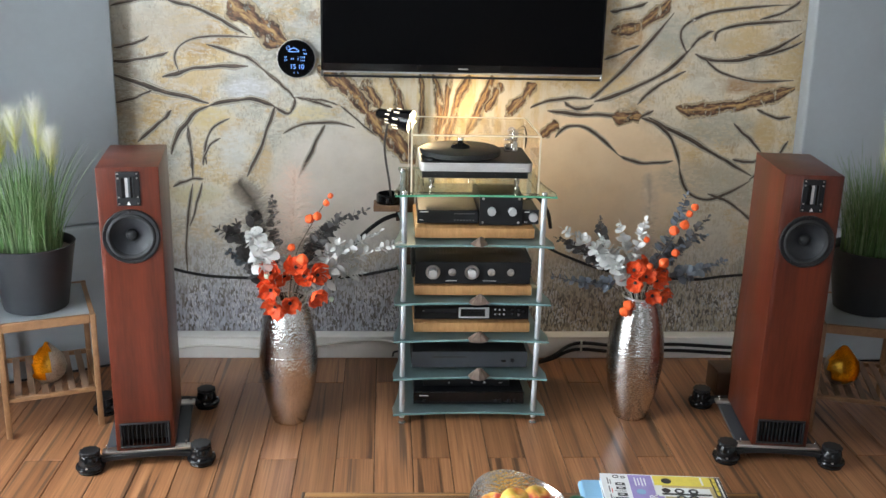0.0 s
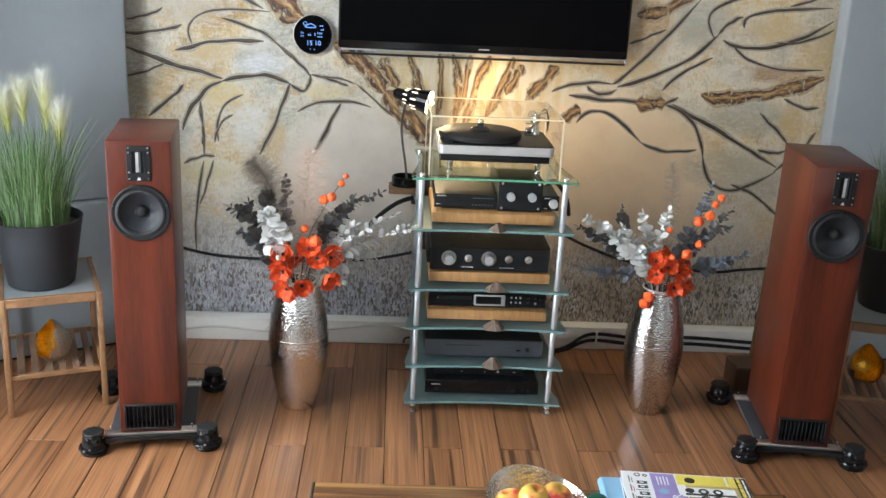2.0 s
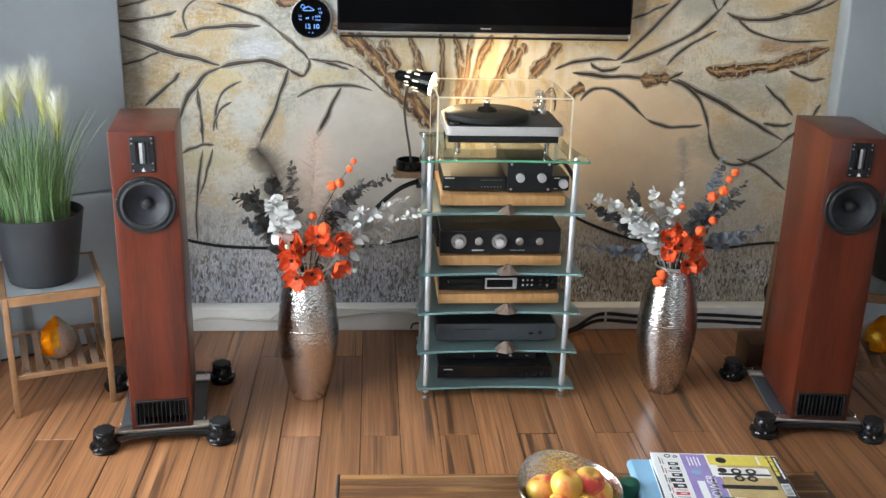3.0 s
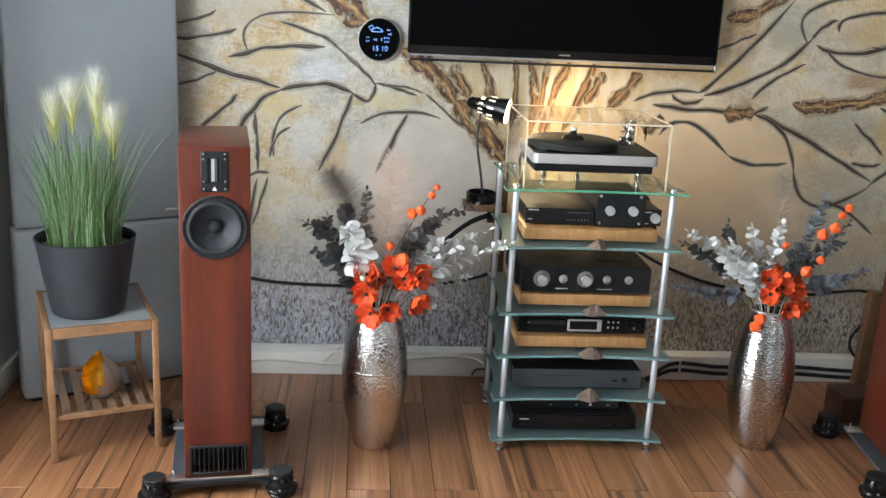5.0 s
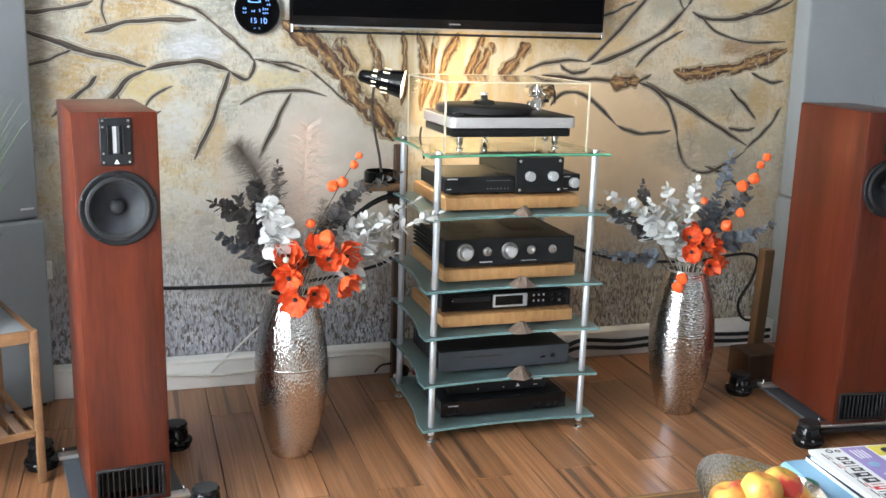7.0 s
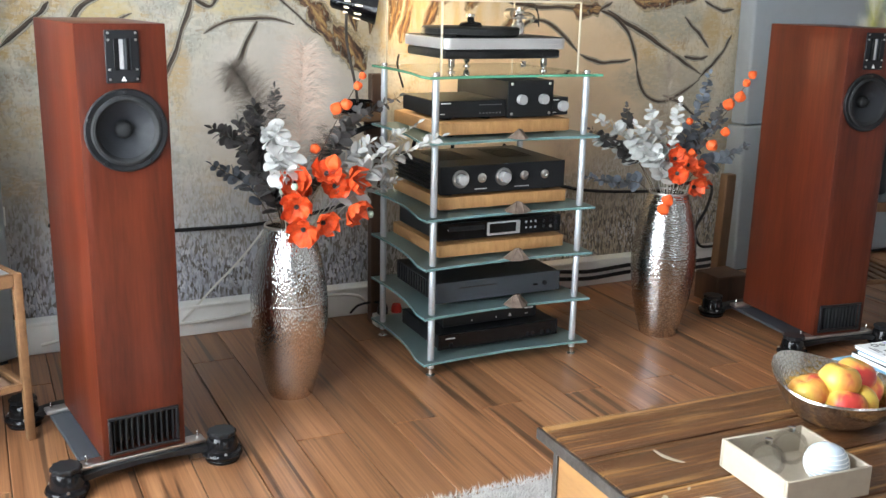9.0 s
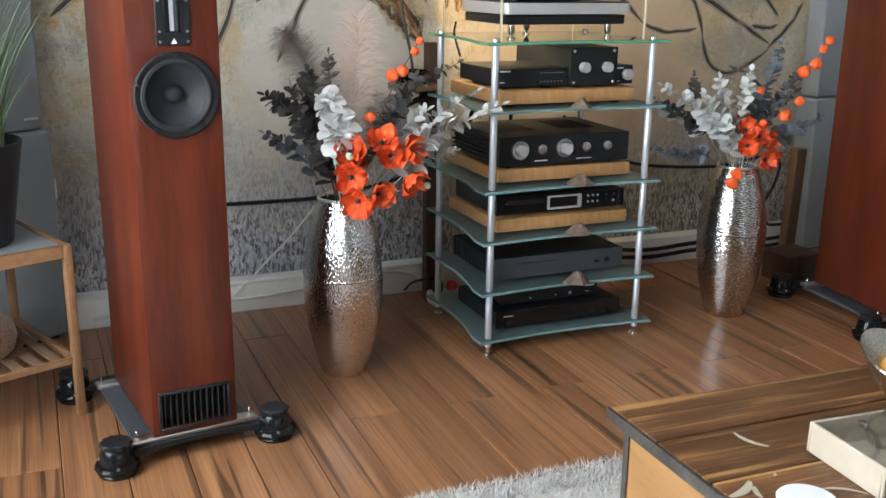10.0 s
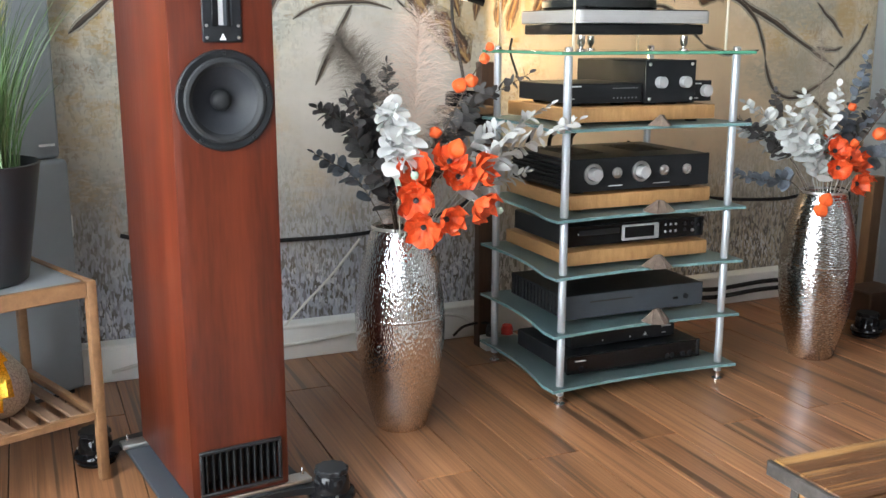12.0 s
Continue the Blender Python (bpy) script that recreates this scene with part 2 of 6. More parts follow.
M_RED = plain("red_plug", (0.55, 0.03, 0.02), 0.45, var=0.1)
M_BROWNWOOD = wood("dark_brown_wood", (0.045, 0.022, 0.014), (0.10, 0.052, 0.03), (5, 5, 0.6), 5, 0.5, 0.2)
M_POSTWOOD = wood("mid_brown_wood", (0.13, 0.07, 0.035), (0.24, 0.135, 0.07), (5, 5, 0.6), 5, 0.5, 0.2)
M_TABLE = wood("brushed_stained_pine", (0.034, 0.012, 0.005), (0.150, 0.060, 0.021), (0.9, 40, 40), 2.4, 0.34, 0.9, coat=0.12, streak=(0.34, 0.175, 0.058), tone=0.2)
M_PINE = wood("honey_pine", (0.22, 0.105, 0.036), (0.35, 0.185, 0.070), (2, 1, 6), 4, 0.42, 0.15)
M_IRON = plain("worn_iron_edge", (0.085, 0.075, 0.068), 0.5, metal=0.6, var=0.45, scale=20, bumpy=0.4, bscale=90)
M_BEECH = wood("pale_plywood", (0.36, 0.305, 0.235), (0.46, 0.40, 0.315), (1, 1, 1), 7, 0.5, 0.08)
M_BULB = glass("clear_bulb_glass", (0.97, 0.98, 1.0), 0.0, 1.35)
M_ORNGLASS = glass("thin_clear_glass", (0.96, 0.98, 1.0), 0.0, 1.3, 1.0, 0.13)
M_SHELLW = plain("white_ribbed_ball", (0.50, 0.57, 0.64), 0.25, var=0.08)
M_PAPER = plain("white_paper", (0.78, 0.79, 0.80), 0.45, var=0.03)
M_BLUE = plain("light_blue_card", (0.22, 0.42, 0.60), 0.4, var=0.08)
M_INK = plain("dark_ink", (0.03, 0.03, 0.035), 0.4, var=0.2)
M_PURPLE = plain("lilac_print", (0.30, 0.24, 0.52), 0.4, var=0.12)
M_YELLOW = plain("yellow_print", (0.72, 0.60, 0.10), 0.4, var=0.12)
M_TAN = plain("tan_print", (0.50, 0.38, 0.18), 0.4, var=0.25, scale=20)
M_REDINK = plain("red_print", (0.62, 0.04, 0.04), 0.4, var=0.1)
M_GREEN = plain("dark_green", (0.01, 0.12, 0.075), 0.45, var=0.15)
M_RUG = plain("white_shag", (0.50, 0.48, 0.46), 0.95, var=0.25, scale=35)
M_LEATHER = plain("brown_leather", (0.06, 0.032, 0.02), 0.4, var=0.25, scale=20, bumpy=0.3, bscale=160)
M_FUR = plain("white_fur", (0.76, 0.76, 0.75), 0.95, var=0.06)
M_LAMPWHITE = plain("lamp_inside", (0.8, 0.76, 0.66), 0.5, var=0.03)
# emission imitates bulb light leaking through the shade's slits
M_SLITGLOW = plain("glowing_slit_strip", (1.0, 0.88, 0.66), 0.4, var=0.02, emit=2.2)
M_GLOW = plain("warm_bulb", (1.0, 0.80, 0.45), 0.4, var=0.02, emit=28.0)
M_SCREENBLUE = plain("lit_blue_digits", (0.20, 0.42, 1.0), 0.4, var=0.02, emit=0.75)


def apple_mat():
    m, nt, b = base_mat("apple_skin")
    mp = coords(nt, (1, 1, 0.5), True)
    f = noise_tex(nt, mp, 13, 4, 0.6)
    nt.links.new(ramp(nt, f, (0.40, (0.66, 0.46, 0.085)), (0.54, (0.68, 0.30, 0.07)), (0.64, (0.52, 0.05, 0.04))), b.inputs["Base Color"])
    b.inputs["Roughness"].default_value = 0.28
    return m


M_APPLE = apple_mat()


def mural_mat():
    """The printed ground of the mural: pale plaster and ochre above, two smooth pale fields, the eastern one warmed by
    painted lamp glow, grey grass at the foot.
    """
    m, nt, b = base_mat("mural_print")
    mp = coords(nt)
    sep = nt.nodes.new("ShaderNodeSeparateXYZ")
    nt.links.new(mp.outputs[0], sep.inputs[0])
    x, z = sep.outputs[0], sep.outputs[2]
    big = noise_tex(nt, mp, 3.3, 4, 0.6)
    mid = noise_tex(nt, mp, 11, 5, 0.65)

    def strokes(stretch, turn, scale, bend):
        m2 = coords(nt, stretch)
        m2.inputs["Rotation"].default_value = (0, radians(turn), 0)
        t = node(nt, "ShaderNodeTexNoise", Scale=scale, Detail=5, Roughness=0.7, Distortion=bend)
        nt.links.new(m2.outputs[0], t.inputs["Vector"])
        return t.outputs["Fac"]

    def dabs(stretch, turn, scale, soft=True):
        """Short overlapping brush dabs: one random value for each."""
        m2 = coords(nt, stretch)
        m2.inputs["Rotation"].default_value = (0, radians(turn), 0)
        warp = node(nt, "ShaderNodeTexNoise", Scale=scale * 0.35, Detail=2)
        nt.links.new(m2.outputs[0], warp.inputs["Vector"])
        bent = nt.nodes.new("ShaderNodeMix")
        bent.data_type, bent.blend_type = "RGBA", "LINEAR_LIGHT"
        bent.inputs[0].default_value = 1.2 / scale
        nt.links.new(m2.outputs[0], bent.inputs[6])
        nt.links.new(warp.outputs["Color"], bent.inputs[7])
        v = node(nt, "ShaderNodeTexVoronoi", Scale=scale)
        if soft:
            v.feature = "SMOOTH_F1"
            v.inputs["Smoothness"].default_value = 0.2
        nt.links.new(bent.outputs[2], v.inputs["Vector"])
        one = nt.nodes.new("ShaderNodeSeparateColor")
        nt.links.new(v.outputs["Color"], one.inputs[0])
        return one.outputs[0]

    fine = dabs((1, 1, 2.2), 18, 60)
    fine2 = dabs((2.0, 1, 1), -12, 85)
    ground = ramp(nt, big, (0.32, (0.30, 0.29, 0.25)), (0.43, (0.45, 0.435, 0.375)), (0.52, (0.60, 0.555, 0.455)), (0.60, (0.57, 0.45, 0.27)), (0.72, (0.44, 0.30, 0.15)))
    ochre = ramp(nt, mid, (0.45, (0, 0, 0)), (0.58, (1, 1, 1)))
    patch = ramp(nt, noise_tex(nt, coords(nt, (1, 1, 1.4)), 5.2, 2), (0.44, (0, 0, 0)), (0.55, (1, 1, 1)))
    ochre = math_node(nt, "MULTIPLY", math_node(nt, "MULTIPLY", ochre, patch), ramp(nt, fine, (0.25, (0.35, 0.35, 0.35)), (0.6, (1, 1, 1))))
    ground = mix(nt, math_node(nt, "MULTIPLY", ochre, 0.8), ground, (0.46, 0.29, 0.095))
    rust = math_node(nt, "MULTIPLY", ramp(nt, noise_tex(nt, coords(nt, (1, 1, 1.2)), 8.5, 3), (0.60, (0, 0, 0)), (0.66, (1, 1, 1))), ramp(nt, fine2, (0.4, (0, 0, 0)), (0.7, (1, 1, 1))))
    ground = mix(nt, math_node(nt, "MULTIPLY", rust, 0.6), ground, (0.22, 0.12, 0.06))
    ground = mix(nt, math_node(nt, "MULTIPLY", ramp(nt, fine, (0.60, (0, 0, 0)), (0.85, (1, 1, 1))), 0.45), ground, (0.66, 0.62, 0.53))
    ground = mix(nt, math_node(nt, "MULTIPLY", ramp(nt, fine2, (0.08, (1, 1, 1)), (0.36, (0, 0, 0))), 0.30), ground, (0.17, 0.14, 0.10))
    cool = ramp(nt, strokes((1, 1, 1.6), 10, 6, 1.0), (0.52, (0, 0, 0)), (0.62, (1, 1, 1)))
    side = ramp(nt, x, (0.0, (0, 0, 0)), (0.55, (1, 1, 1)))
    west = math_node(nt, "SUBTRACT", 1.0, ramp(nt, math_node(nt, "ADD", x, 0.5), (0.2, (0, 0, 0)), (0.9, (1, 1, 1))))
    ground = mix(nt, math_node(nt, "MULTIPLY", math_node(nt, "MULTIPLY", cool, west), 0.42), ground, (0.55, 0.57, 0.59))
    # warm tint towards the east: the desk lamp's wide glow, put into the print
    ground = mix(nt, math_node(nt, "MULTIPLY", side, 0.22), ground, (0.66, 0.48, 0.27))

    def field(cx, cz, rx, rz, soft):
        dx = math_node(nt, "DIVIDE", math_node(nt, "SUBTRACT", x, cx), rx)
        dz = math_node(nt, "DIVIDE", math_node(nt, "SUBTRACT", z, cz), rz)
        d = math_node(nt, "ADD", math_node(nt, "MULTIPLY", dx, dx), math_node(nt, "MULTIPLY", dz, dz))
        d = math_node(nt, "ADD", d, math_node(nt, "MULTIPLY", math_node(nt, "SUBTRACT", mid, 0.5), 0.5))
        return ramp(nt, d, (1 - soft, (1, 1, 1)), (1 + soft * 0.3, (0, 0, 0)))

    smooth = ramp(nt, noise_tex(nt, mp, 7, 3), (0.3, (0.56, 0.51, 0.45)), (0.7, (0.68, 0.62, 0.55)))
    ground = mix(nt, math_node(nt, "MULTIPLY", field(-0.17, 0.72, 0.34, 0.30, 0.5), 0.9), ground, smooth)
    # eastern pale oval of the print, brightened and warmed as if by lamplight
    warm = ramp(nt, noise_tex(nt, mp, 6, 3), (0.3, (0.76, 0.57, 0.37)), (0.7, (0.86, 0.67, 0.45)))
    ground = mix(nt, math_node(nt, "MULTIPLY", field(0.82, 0.75, 0.54, 0.36, 0.45), 0.9), ground, warm)
    trunk = mix(nt, ramp(nt, noise_tex(nt, coords(nt, (5, 1, 1)), 6, 4), (0.42, (0, 0, 0)), (0.6, (1, 1, 1))), (0.68, 0.60, 0.46), (0.60, 0.44, 0.21))
    ground = mix(nt, math_node(nt, "MULTIPLY", field(0.32, 1.12, 0.42, 0.24, 0.6), 0.85), ground, trunk)
    # washes of colour laid between the boughs: place, reach, tone
    west_washes = [(-0.712, 1.015, 0.12, 0.06, (0.58, 0.46, 0.22)), (-0.309, 1.036, 0.12, 0.035, (0.60, 0.50, 0.28)), (-0.496, 0.852, 0.05, 0.11, (0.54, 0.38, 0.19)),
                   (-0.77, 0.697, 0.13, 0.05, (0.50, 0.45, 0.26)), (-0.741, 1.177, 0.13, 0.05, (0.52, 0.38, 0.20)), (-0.54, 1.127, 0.12, 0.05, (0.62, 0.63, 0.66)),
                   (-0.607, 0.88, 0.07, 0.13, (0.60, 0.60, 0.57)), (-1.05, 1.13, 0.14, 0.24, (0.25, 0.205, 0.155)), (-0.86, 1.36, 0.2, 0.10, (0.44, 0.38, 0.30))]
    east_washes = [(0.971, 1.33, 0.09, 0.13, (0.38, 0.225, 0.09)), (1.456, 1.347, 0.14, 0.06, (0.50, 0.37, 0.19)), (1.47, 1.175, 0.17, 0.04, (0.30, 0.165, 0.08)),
                   (1.305, 1.175, 0.11, 0.045, (0.60, 0.56, 0.47)), (1.698, 1.26, 0.11, 0.12, (0.50, 0.36, 0.17)), (1.169, 1.36, 0.14, 0.11, (0.34, 0.34, 0.29)),
                   (1.394, 1.0, 0.24, 0.09, (0.34, 0.33, 0.275)), (1.576, 0.974, 0.06, 0.12, (0.48, 0.33, 0.15)), (0.895, 1.175, 0.15, 0.07, (0.56, 0.40, 0.19)), (1.35, 0.78, 0.25, 0.10, (0.42, 0.38, 0.30))]
    worn = math_node(nt, "ADD", 0.36, math_node(nt, "MULTIPLY", fine, 0.5))
    for cx, cz, rx, rz, tone in west_washes + east_washes:
        ground = mix(nt, math_node(nt, "MULTIPLY", field(cx, cz, rx, rz, 0.7), worn), ground, tone)
    # meadow at the foot: blades and flower heads, bluish to the west, brown to the east
    tall = dabs((1.2, 1, 0.42), 22, 130, False)
    heads = dabs((1.5, 1, 0.6), -38, 150, False)
    hue = ramp(nt, math_node(nt, "ADD", x, math_node(nt, "MULTIPLY", math_node(nt, "SUBTRACT", big, 0.5), 1.6)), (0.05, (0.35, 0.36, 0.425)), (0.55, (0.40, 0.34, 0.262)))
    grass = mix(nt, ramp(nt, tall, (0.2, (0, 0, 0)), (0.7, (1, 1, 1))), (0.075, 0.064, 0.058), hue)
    spots = math_node(nt, "MULTIPLY", ramp(nt, heads, (0.66, (0, 0, 0)), (0.76, (1, 1, 1))), ramp(nt, noise_tex(nt, mp, 6, 3), (0.42, (0.12, 0.12, 0.12)), (0.6, (1, 1, 1))))
    grass = mix(nt, math_node(nt, "MULTIPLY", spots, 0.85), grass, (0.60, 0.60, 0.63))
    level = math_node(nt, "ADD", z, math_node(nt, "MULTIPLY", math_node(nt, "SUBTRACT", mid, 0.5), 0.30))
    low = ramp(nt, level, (0.22, (1, 1, 1)), (0.55, (0, 0, 0)))
    haze = ramp(nt, level, (0.42, (1, 1, 1)), (0.78, (0, 0, 0)))
    ground = mix(nt, math_node(nt, "MULTIPLY", haze, 0.5), ground, (0.47, 0.43, 0.38))
    nt.links.new(mix(nt, math_node(nt, "MULTIPLY", low, 0.92), ground, grass), b.inputs["Base Color"])
    b.inputs["Roughness"].default_value = 0.6
    return m


def branch_mat(name, tones, rim, lo, hi, rag, broken=False):
    """Painted branch: streaked round body, dark along one side, between soft pale rims; u runs across the strip, v along it in tenths of a metre."""
    m, nt, b = base_mat(name)
    tc = nt.nodes.new("ShaderNodeTexCoord")
    sep = nt.nodes.new("ShaderNodeSeparateXYZ")
    nt.links.new(tc.outputs["UV"], sep.inputs[0])
    along = nt.nodes.new("ShaderNodeMapping")
    along.inputs["Scale"].default_value = (5.0, 1.1, 1)
    nt.links.new(tc.outputs["UV"], along.inputs["Vector"])
    mp = coords(nt)
    n = noise_tex(nt, mp, 17, 3, 0.55)
    u = math_node(nt, "ADD", sep.outputs[0], math_node(nt, "MULTIPLY", math_node(nt, "SUBTRACT", n, 0.5), rag))
    streak = noise_tex(nt, along, 1.4, 4, 0.65)
    shade = math_node(nt, "ADD", math_node(nt, "MULTIPLY", streak, 0.75), math_node(nt, "MULTIPLY", math_node(nt, "SUBTRACT", sep.outputs[0], 0.45), 0.55))
    if broken:
        mid_u = math_node(nt, "ABSOLUTE", math_node(nt, "SUBTRACT", u, 0.48))
        shade = math_node(nt, "ADD", math_node(nt, "MULTIPLY", streak, 0.85), math_node(nt, "MULTIPLY", math_node(nt, "SUBTRACT", 0.20, mid_u), 0.8))
    body = ramp(nt, shade, (0.34, tones[0]), (0.46, tones[1]), (0.64, tones[2]))
    c = mix(nt, ramp(nt, u, (lo - 0.04, (0, 0, 0)), (lo + 0.03, (1, 1, 1)), (hi - 0.03, (1, 1, 1)), (hi + 0.04, (0, 0, 0))), rim, body)
    nt.links.new(c, b.inputs["Base Color"])
    cover = ramp(nt, u, (lo - 0.20, (0, 0, 0)), (lo - 0.03, (0.75, 0.75, 0.75)), (lo + 0.02, (1, 1, 1)), (hi, (1, 1, 1)), (hi + 0.05, (0.55, 0.55, 0.55)), (hi + 0.22, (0, 0, 0)))
    if broken:
        cover = math_node(nt, "MULTIPLY", cover, ramp(nt, noise_tex(nt, coords(nt, (1.5, 1, 0.7)), 24, 4, 0.6), (0.36, (0.2, 0.2, 0.2)), (0.48, (1, 1, 1))))
    nt.links.new(cover, b.inputs["Alpha"])
    b.inputs["Roughness"].default_value = 0.5
    return m


M_MURAL = mural_mat()
M_BRANCH = branch_mat("painted_branch", ((0.032, 0.021, 0.015), (0.080, 0.054, 0.037), (0.24, 0.17, 0.11)), (0.62, 0.57, 0.47), 0.28, 0.66, 0.22)
M_TRUNK = branch_mat("painted_trunk", ((0.048, 0.026, 0.018), (0.17, 0.085, 0.045), (0.50, 0.32, 0.13)), (0.62, 0.50, 0.32), 0.16, 0.80, 0.75, True)


# ---- mesh helpers ----
def finish(name, bm, material, smooth=True):
    me = bpy.data.meshes.new(name)
    bm.normal_update()
    bm.to_mesh(me)
    bm.free()
    me.materials.append(material)
    if smooth:
        for p in me.polygons:
            p.use_smooth = True
        me.set_sharp_from_angle(angle=radians(38))
    return me


def part(name, bm, material, parent=None, label="", at=None, smooth=True):
    ob = new(name, finish(name, bm, material, smooth))
    if parent:
        ob.parent = parent
    if at is not None:
        ob.matrix_basis = at
    if label:
        ob["label"] = label
    return ob


def share(name, mesh, parent, m, label=""):
    ob = new(name, mesh)
    ob.parent = parent
    ob.matrix_basis = m
    if label:
        ob["label"] = label
    return ob


def thing(name, m, label, category, group="", kind=""):
    ob = new(name)
    ob.empty_display_size = 0.05
    ob.matrix_world = m
    return tagged(ob, label, category, group, kind)


def box(size, at=(0, 0, 0), bevel=0.0015, seg=1):
    bm = bmesh.new()
    bmesh.ops.create_cube(bm, size=1)
    bmesh.ops.scale(bm, vec=size, verts=bm.verts)
    if bevel:
        bmesh.ops.bevel(bm, geom=bm.edges[:], offset=bevel, segments=seg, profile=0.5, affect="EDGES")
    bmesh.ops.translate(bm, vec=at, verts=bm.verts)
    return bm


def joined(*bms):
    out = bmesh.new()
    for b in bms:
        me = bpy.data.meshes.new("tmp")
        b.to_mesh(me)
        b.free()
        out.from_mesh(me)
        bpy.data.meshes.remove(me)
    return out


def moved(bm, m):
    bmesh.ops.transform(bm, matrix=m, verts=bm.verts)
    return bm


def lathe(profile, seg=32, at=(0, 0, 0), axis="z"):
    """A turned body from (radius, height) pairs."""
    bm = bmesh.new()
    rings = []
    for r, z in profile:
        if r < 1e-5:
            rings.append([bm.verts.new((0, 0, z))])
        else:
            rings.append([bm.verts.new((r * math.cos(2 * math.pi * i / seg), r * math.sin(2 * math.pi * i / seg), z)) for i in range(seg)])
    for a, b in zip(rings, rings[1:]):
        for i in range(seg):
            j = (i + 1) % seg
            if len(a) == 1 and len(b) > 1:
                bm.faces.new((a[0], b[i], b[j]))
            elif len(b) == 1 and len(a) > 1:
                bm.faces.new((a[i], a[j], b[0]))
            elif len(a) > 1:
                bm.faces.new((a[i], a[j], b[j], b[i]))
    bmesh.ops.recalc_face_normals(bm, faces=bm.faces)
    if axis == "y":
        bmesh.ops.transform(bm, matrix=pose(0, 0, 0, 90), verts=bm.verts)
    elif axis == "x":
        bmesh.ops.transform(bm, matrix=pose(0, 0, 0, 0, 90), verts=bm.verts)
    bmesh.ops.translate(bm, vec=at, verts=bm.verts)
    return bm


def spline(points, steps=8):
    """Catmull-Rom through the points."""
    p = [Vector(q) for q in points]
    p = [2 * p[0] - p[1]] + p + [2 * p[-1] - p[-2]]
    out = []
    for a, b, c, d in zip(p, p[1:], p[2:], p[3:]):
        for i in range(steps):
            t = i / steps
            out.append(0.5 * (2 * b + (c - a) * t + (2 * a - 5 * b + 4 * c - d) * t * t + (3 * b - a - 3 * c + d) * t ** 3))
    return out + [p[-2]]


def tube(points, r, seg=8, steps=8, taper=1.0):
    path = spline(points, steps) if steps else [Vector(q) for q in points]
    bm = bmesh.new()
    rings, n = [], len(path)
    for k, q in enumerate(path):
        d = (path[min(k + 1, n - 1)] - path[max(k - 1, 0)]).normalized()
        side = d.cross(Vector((0.13, 0.31, 0.94))).normalized()
        up = d.cross(side)
        rr = r * (1 + (taper - 1) * k / (n - 1))
        rings.append([bm.verts.new(q + rr * (side * math.cos(2 * math.pi * i / seg) + up * math.sin(2 * math.pi * i / seg))) for i in range(seg)])
    for a, b in zip(rings, rings[1:]):
        for i in range(seg):
            j = (i + 1) % seg
            bm.faces.new((a[i], a[j], b[j], b[i]))
    bm.faces.new(rings[0][::-1])
    bm.faces.new(rings[-1])
    bmesh.ops.recalc_face_normals(bm, faces=bm.faces)
    return bm


def prism(outline, z0, z1, bevel=0.0):
    bm = bmesh.new()
    low = [bm.verts.new((x, y, z0)) for x, y in outline]
    high = [bm.verts.new((x, y, z1)) for x, y in outline]
    n = len(outline)
    bm.faces.new(low[::-1])
    bm.faces.new(high)
    for i in range(n):
        bm.faces.new((low[i], low[(i + 1) % n], high[(i + 1) % n], high[i]))
    bmesh.ops.recalc_face_normals(bm, faces=bm.faces)
    if bevel:
        bmesh.ops.bevel(bm, geom=[e for e in bm.edges if abs(e.verts[0].co.z - e.verts[1].co.z) < 1e-6], offset=bevel, segments=1, affect="EDGES")
    return bm


# ---- the room ----
def structure(ob, label, category):
    return tagged(ob, label, category, kind="structure")


T = 0.12
W1 = (1.25, 2.95, 0.12, 2.2)    # west window: y0, y1, z0, z1
W2 = (-0.8, 2.0, 0.8, 2.2)    # south window: x0, x1, z0, z1
structure(part("wall_north", box((EAST - WEST + 2 * T, T, TOP), ((EAST + WEST) / 2, NORTH + 0.006 + T / 2, TOP / 2), 0), M_WALL), "plain painted wall behind the printed mural", "wall")
xm = WEST - T / 2
structure(part("wall_west", joined(
    box((T, NORTH - W1[1], TOP), (xm, (NORTH + W1[1]) / 2, TOP / 2), 0), box((T, W1[0] - SOUTH, TOP), (xm, (W1[0] + SOUTH) / 2, TOP / 2), 0),
    box((T, W1[1] - W1[0], W1[2]), (xm, (W1[0] + W1[1]) / 2, W1[2] / 2), 0), box((T, W1[1] - W1[0], TOP - W1[3]), (xm, (W1[0] + W1[1]) / 2, (TOP + W1[3]) / 2), 0)), M_WALL),
    "pale grey painted wall with a tall window", "wall")
ym = SOUTH - T / 2
structure(part("wall_south", joined(
    box((W2[0] - WEST, T, TOP), ((W2[0] + WEST) / 2, ym, TOP / 2), 0), box((EAST - W2[1], T, TOP), ((EAST + W2[1]) / 2, ym, TOP / 2), 0),
    box((W2[1] - W2[0], T, W2[2]), ((W2[0] + W2[1]) / 2, ym, W2[2] / 2), 0), box((W2[1] - W2[0], T, TOP - W2[3]), ((W2[0] + W2[1]) / 2, ym, (TOP + W2[3]) / 2), 0)), M_WALL),
    "pale grey painted wall with a wide window", "wall")
structure(part("wall_east", box((T, NORTH - SOUTH, TOP), (EAST + T / 2, (NORTH + SOUTH) / 2, TOP / 2), 0), M_WALL), "plain pale grey painted wall", "wall")
structure(part("ceiling", box((EAST - WEST + 2 * T, NORTH - SOUTH + 2 * T, 0.1), ((EAST + WEST) / 2, (NORTH + SOUTH) / 2, TOP + 0.05), 0), M_CEIL), "plain white ceiling", "ceiling")


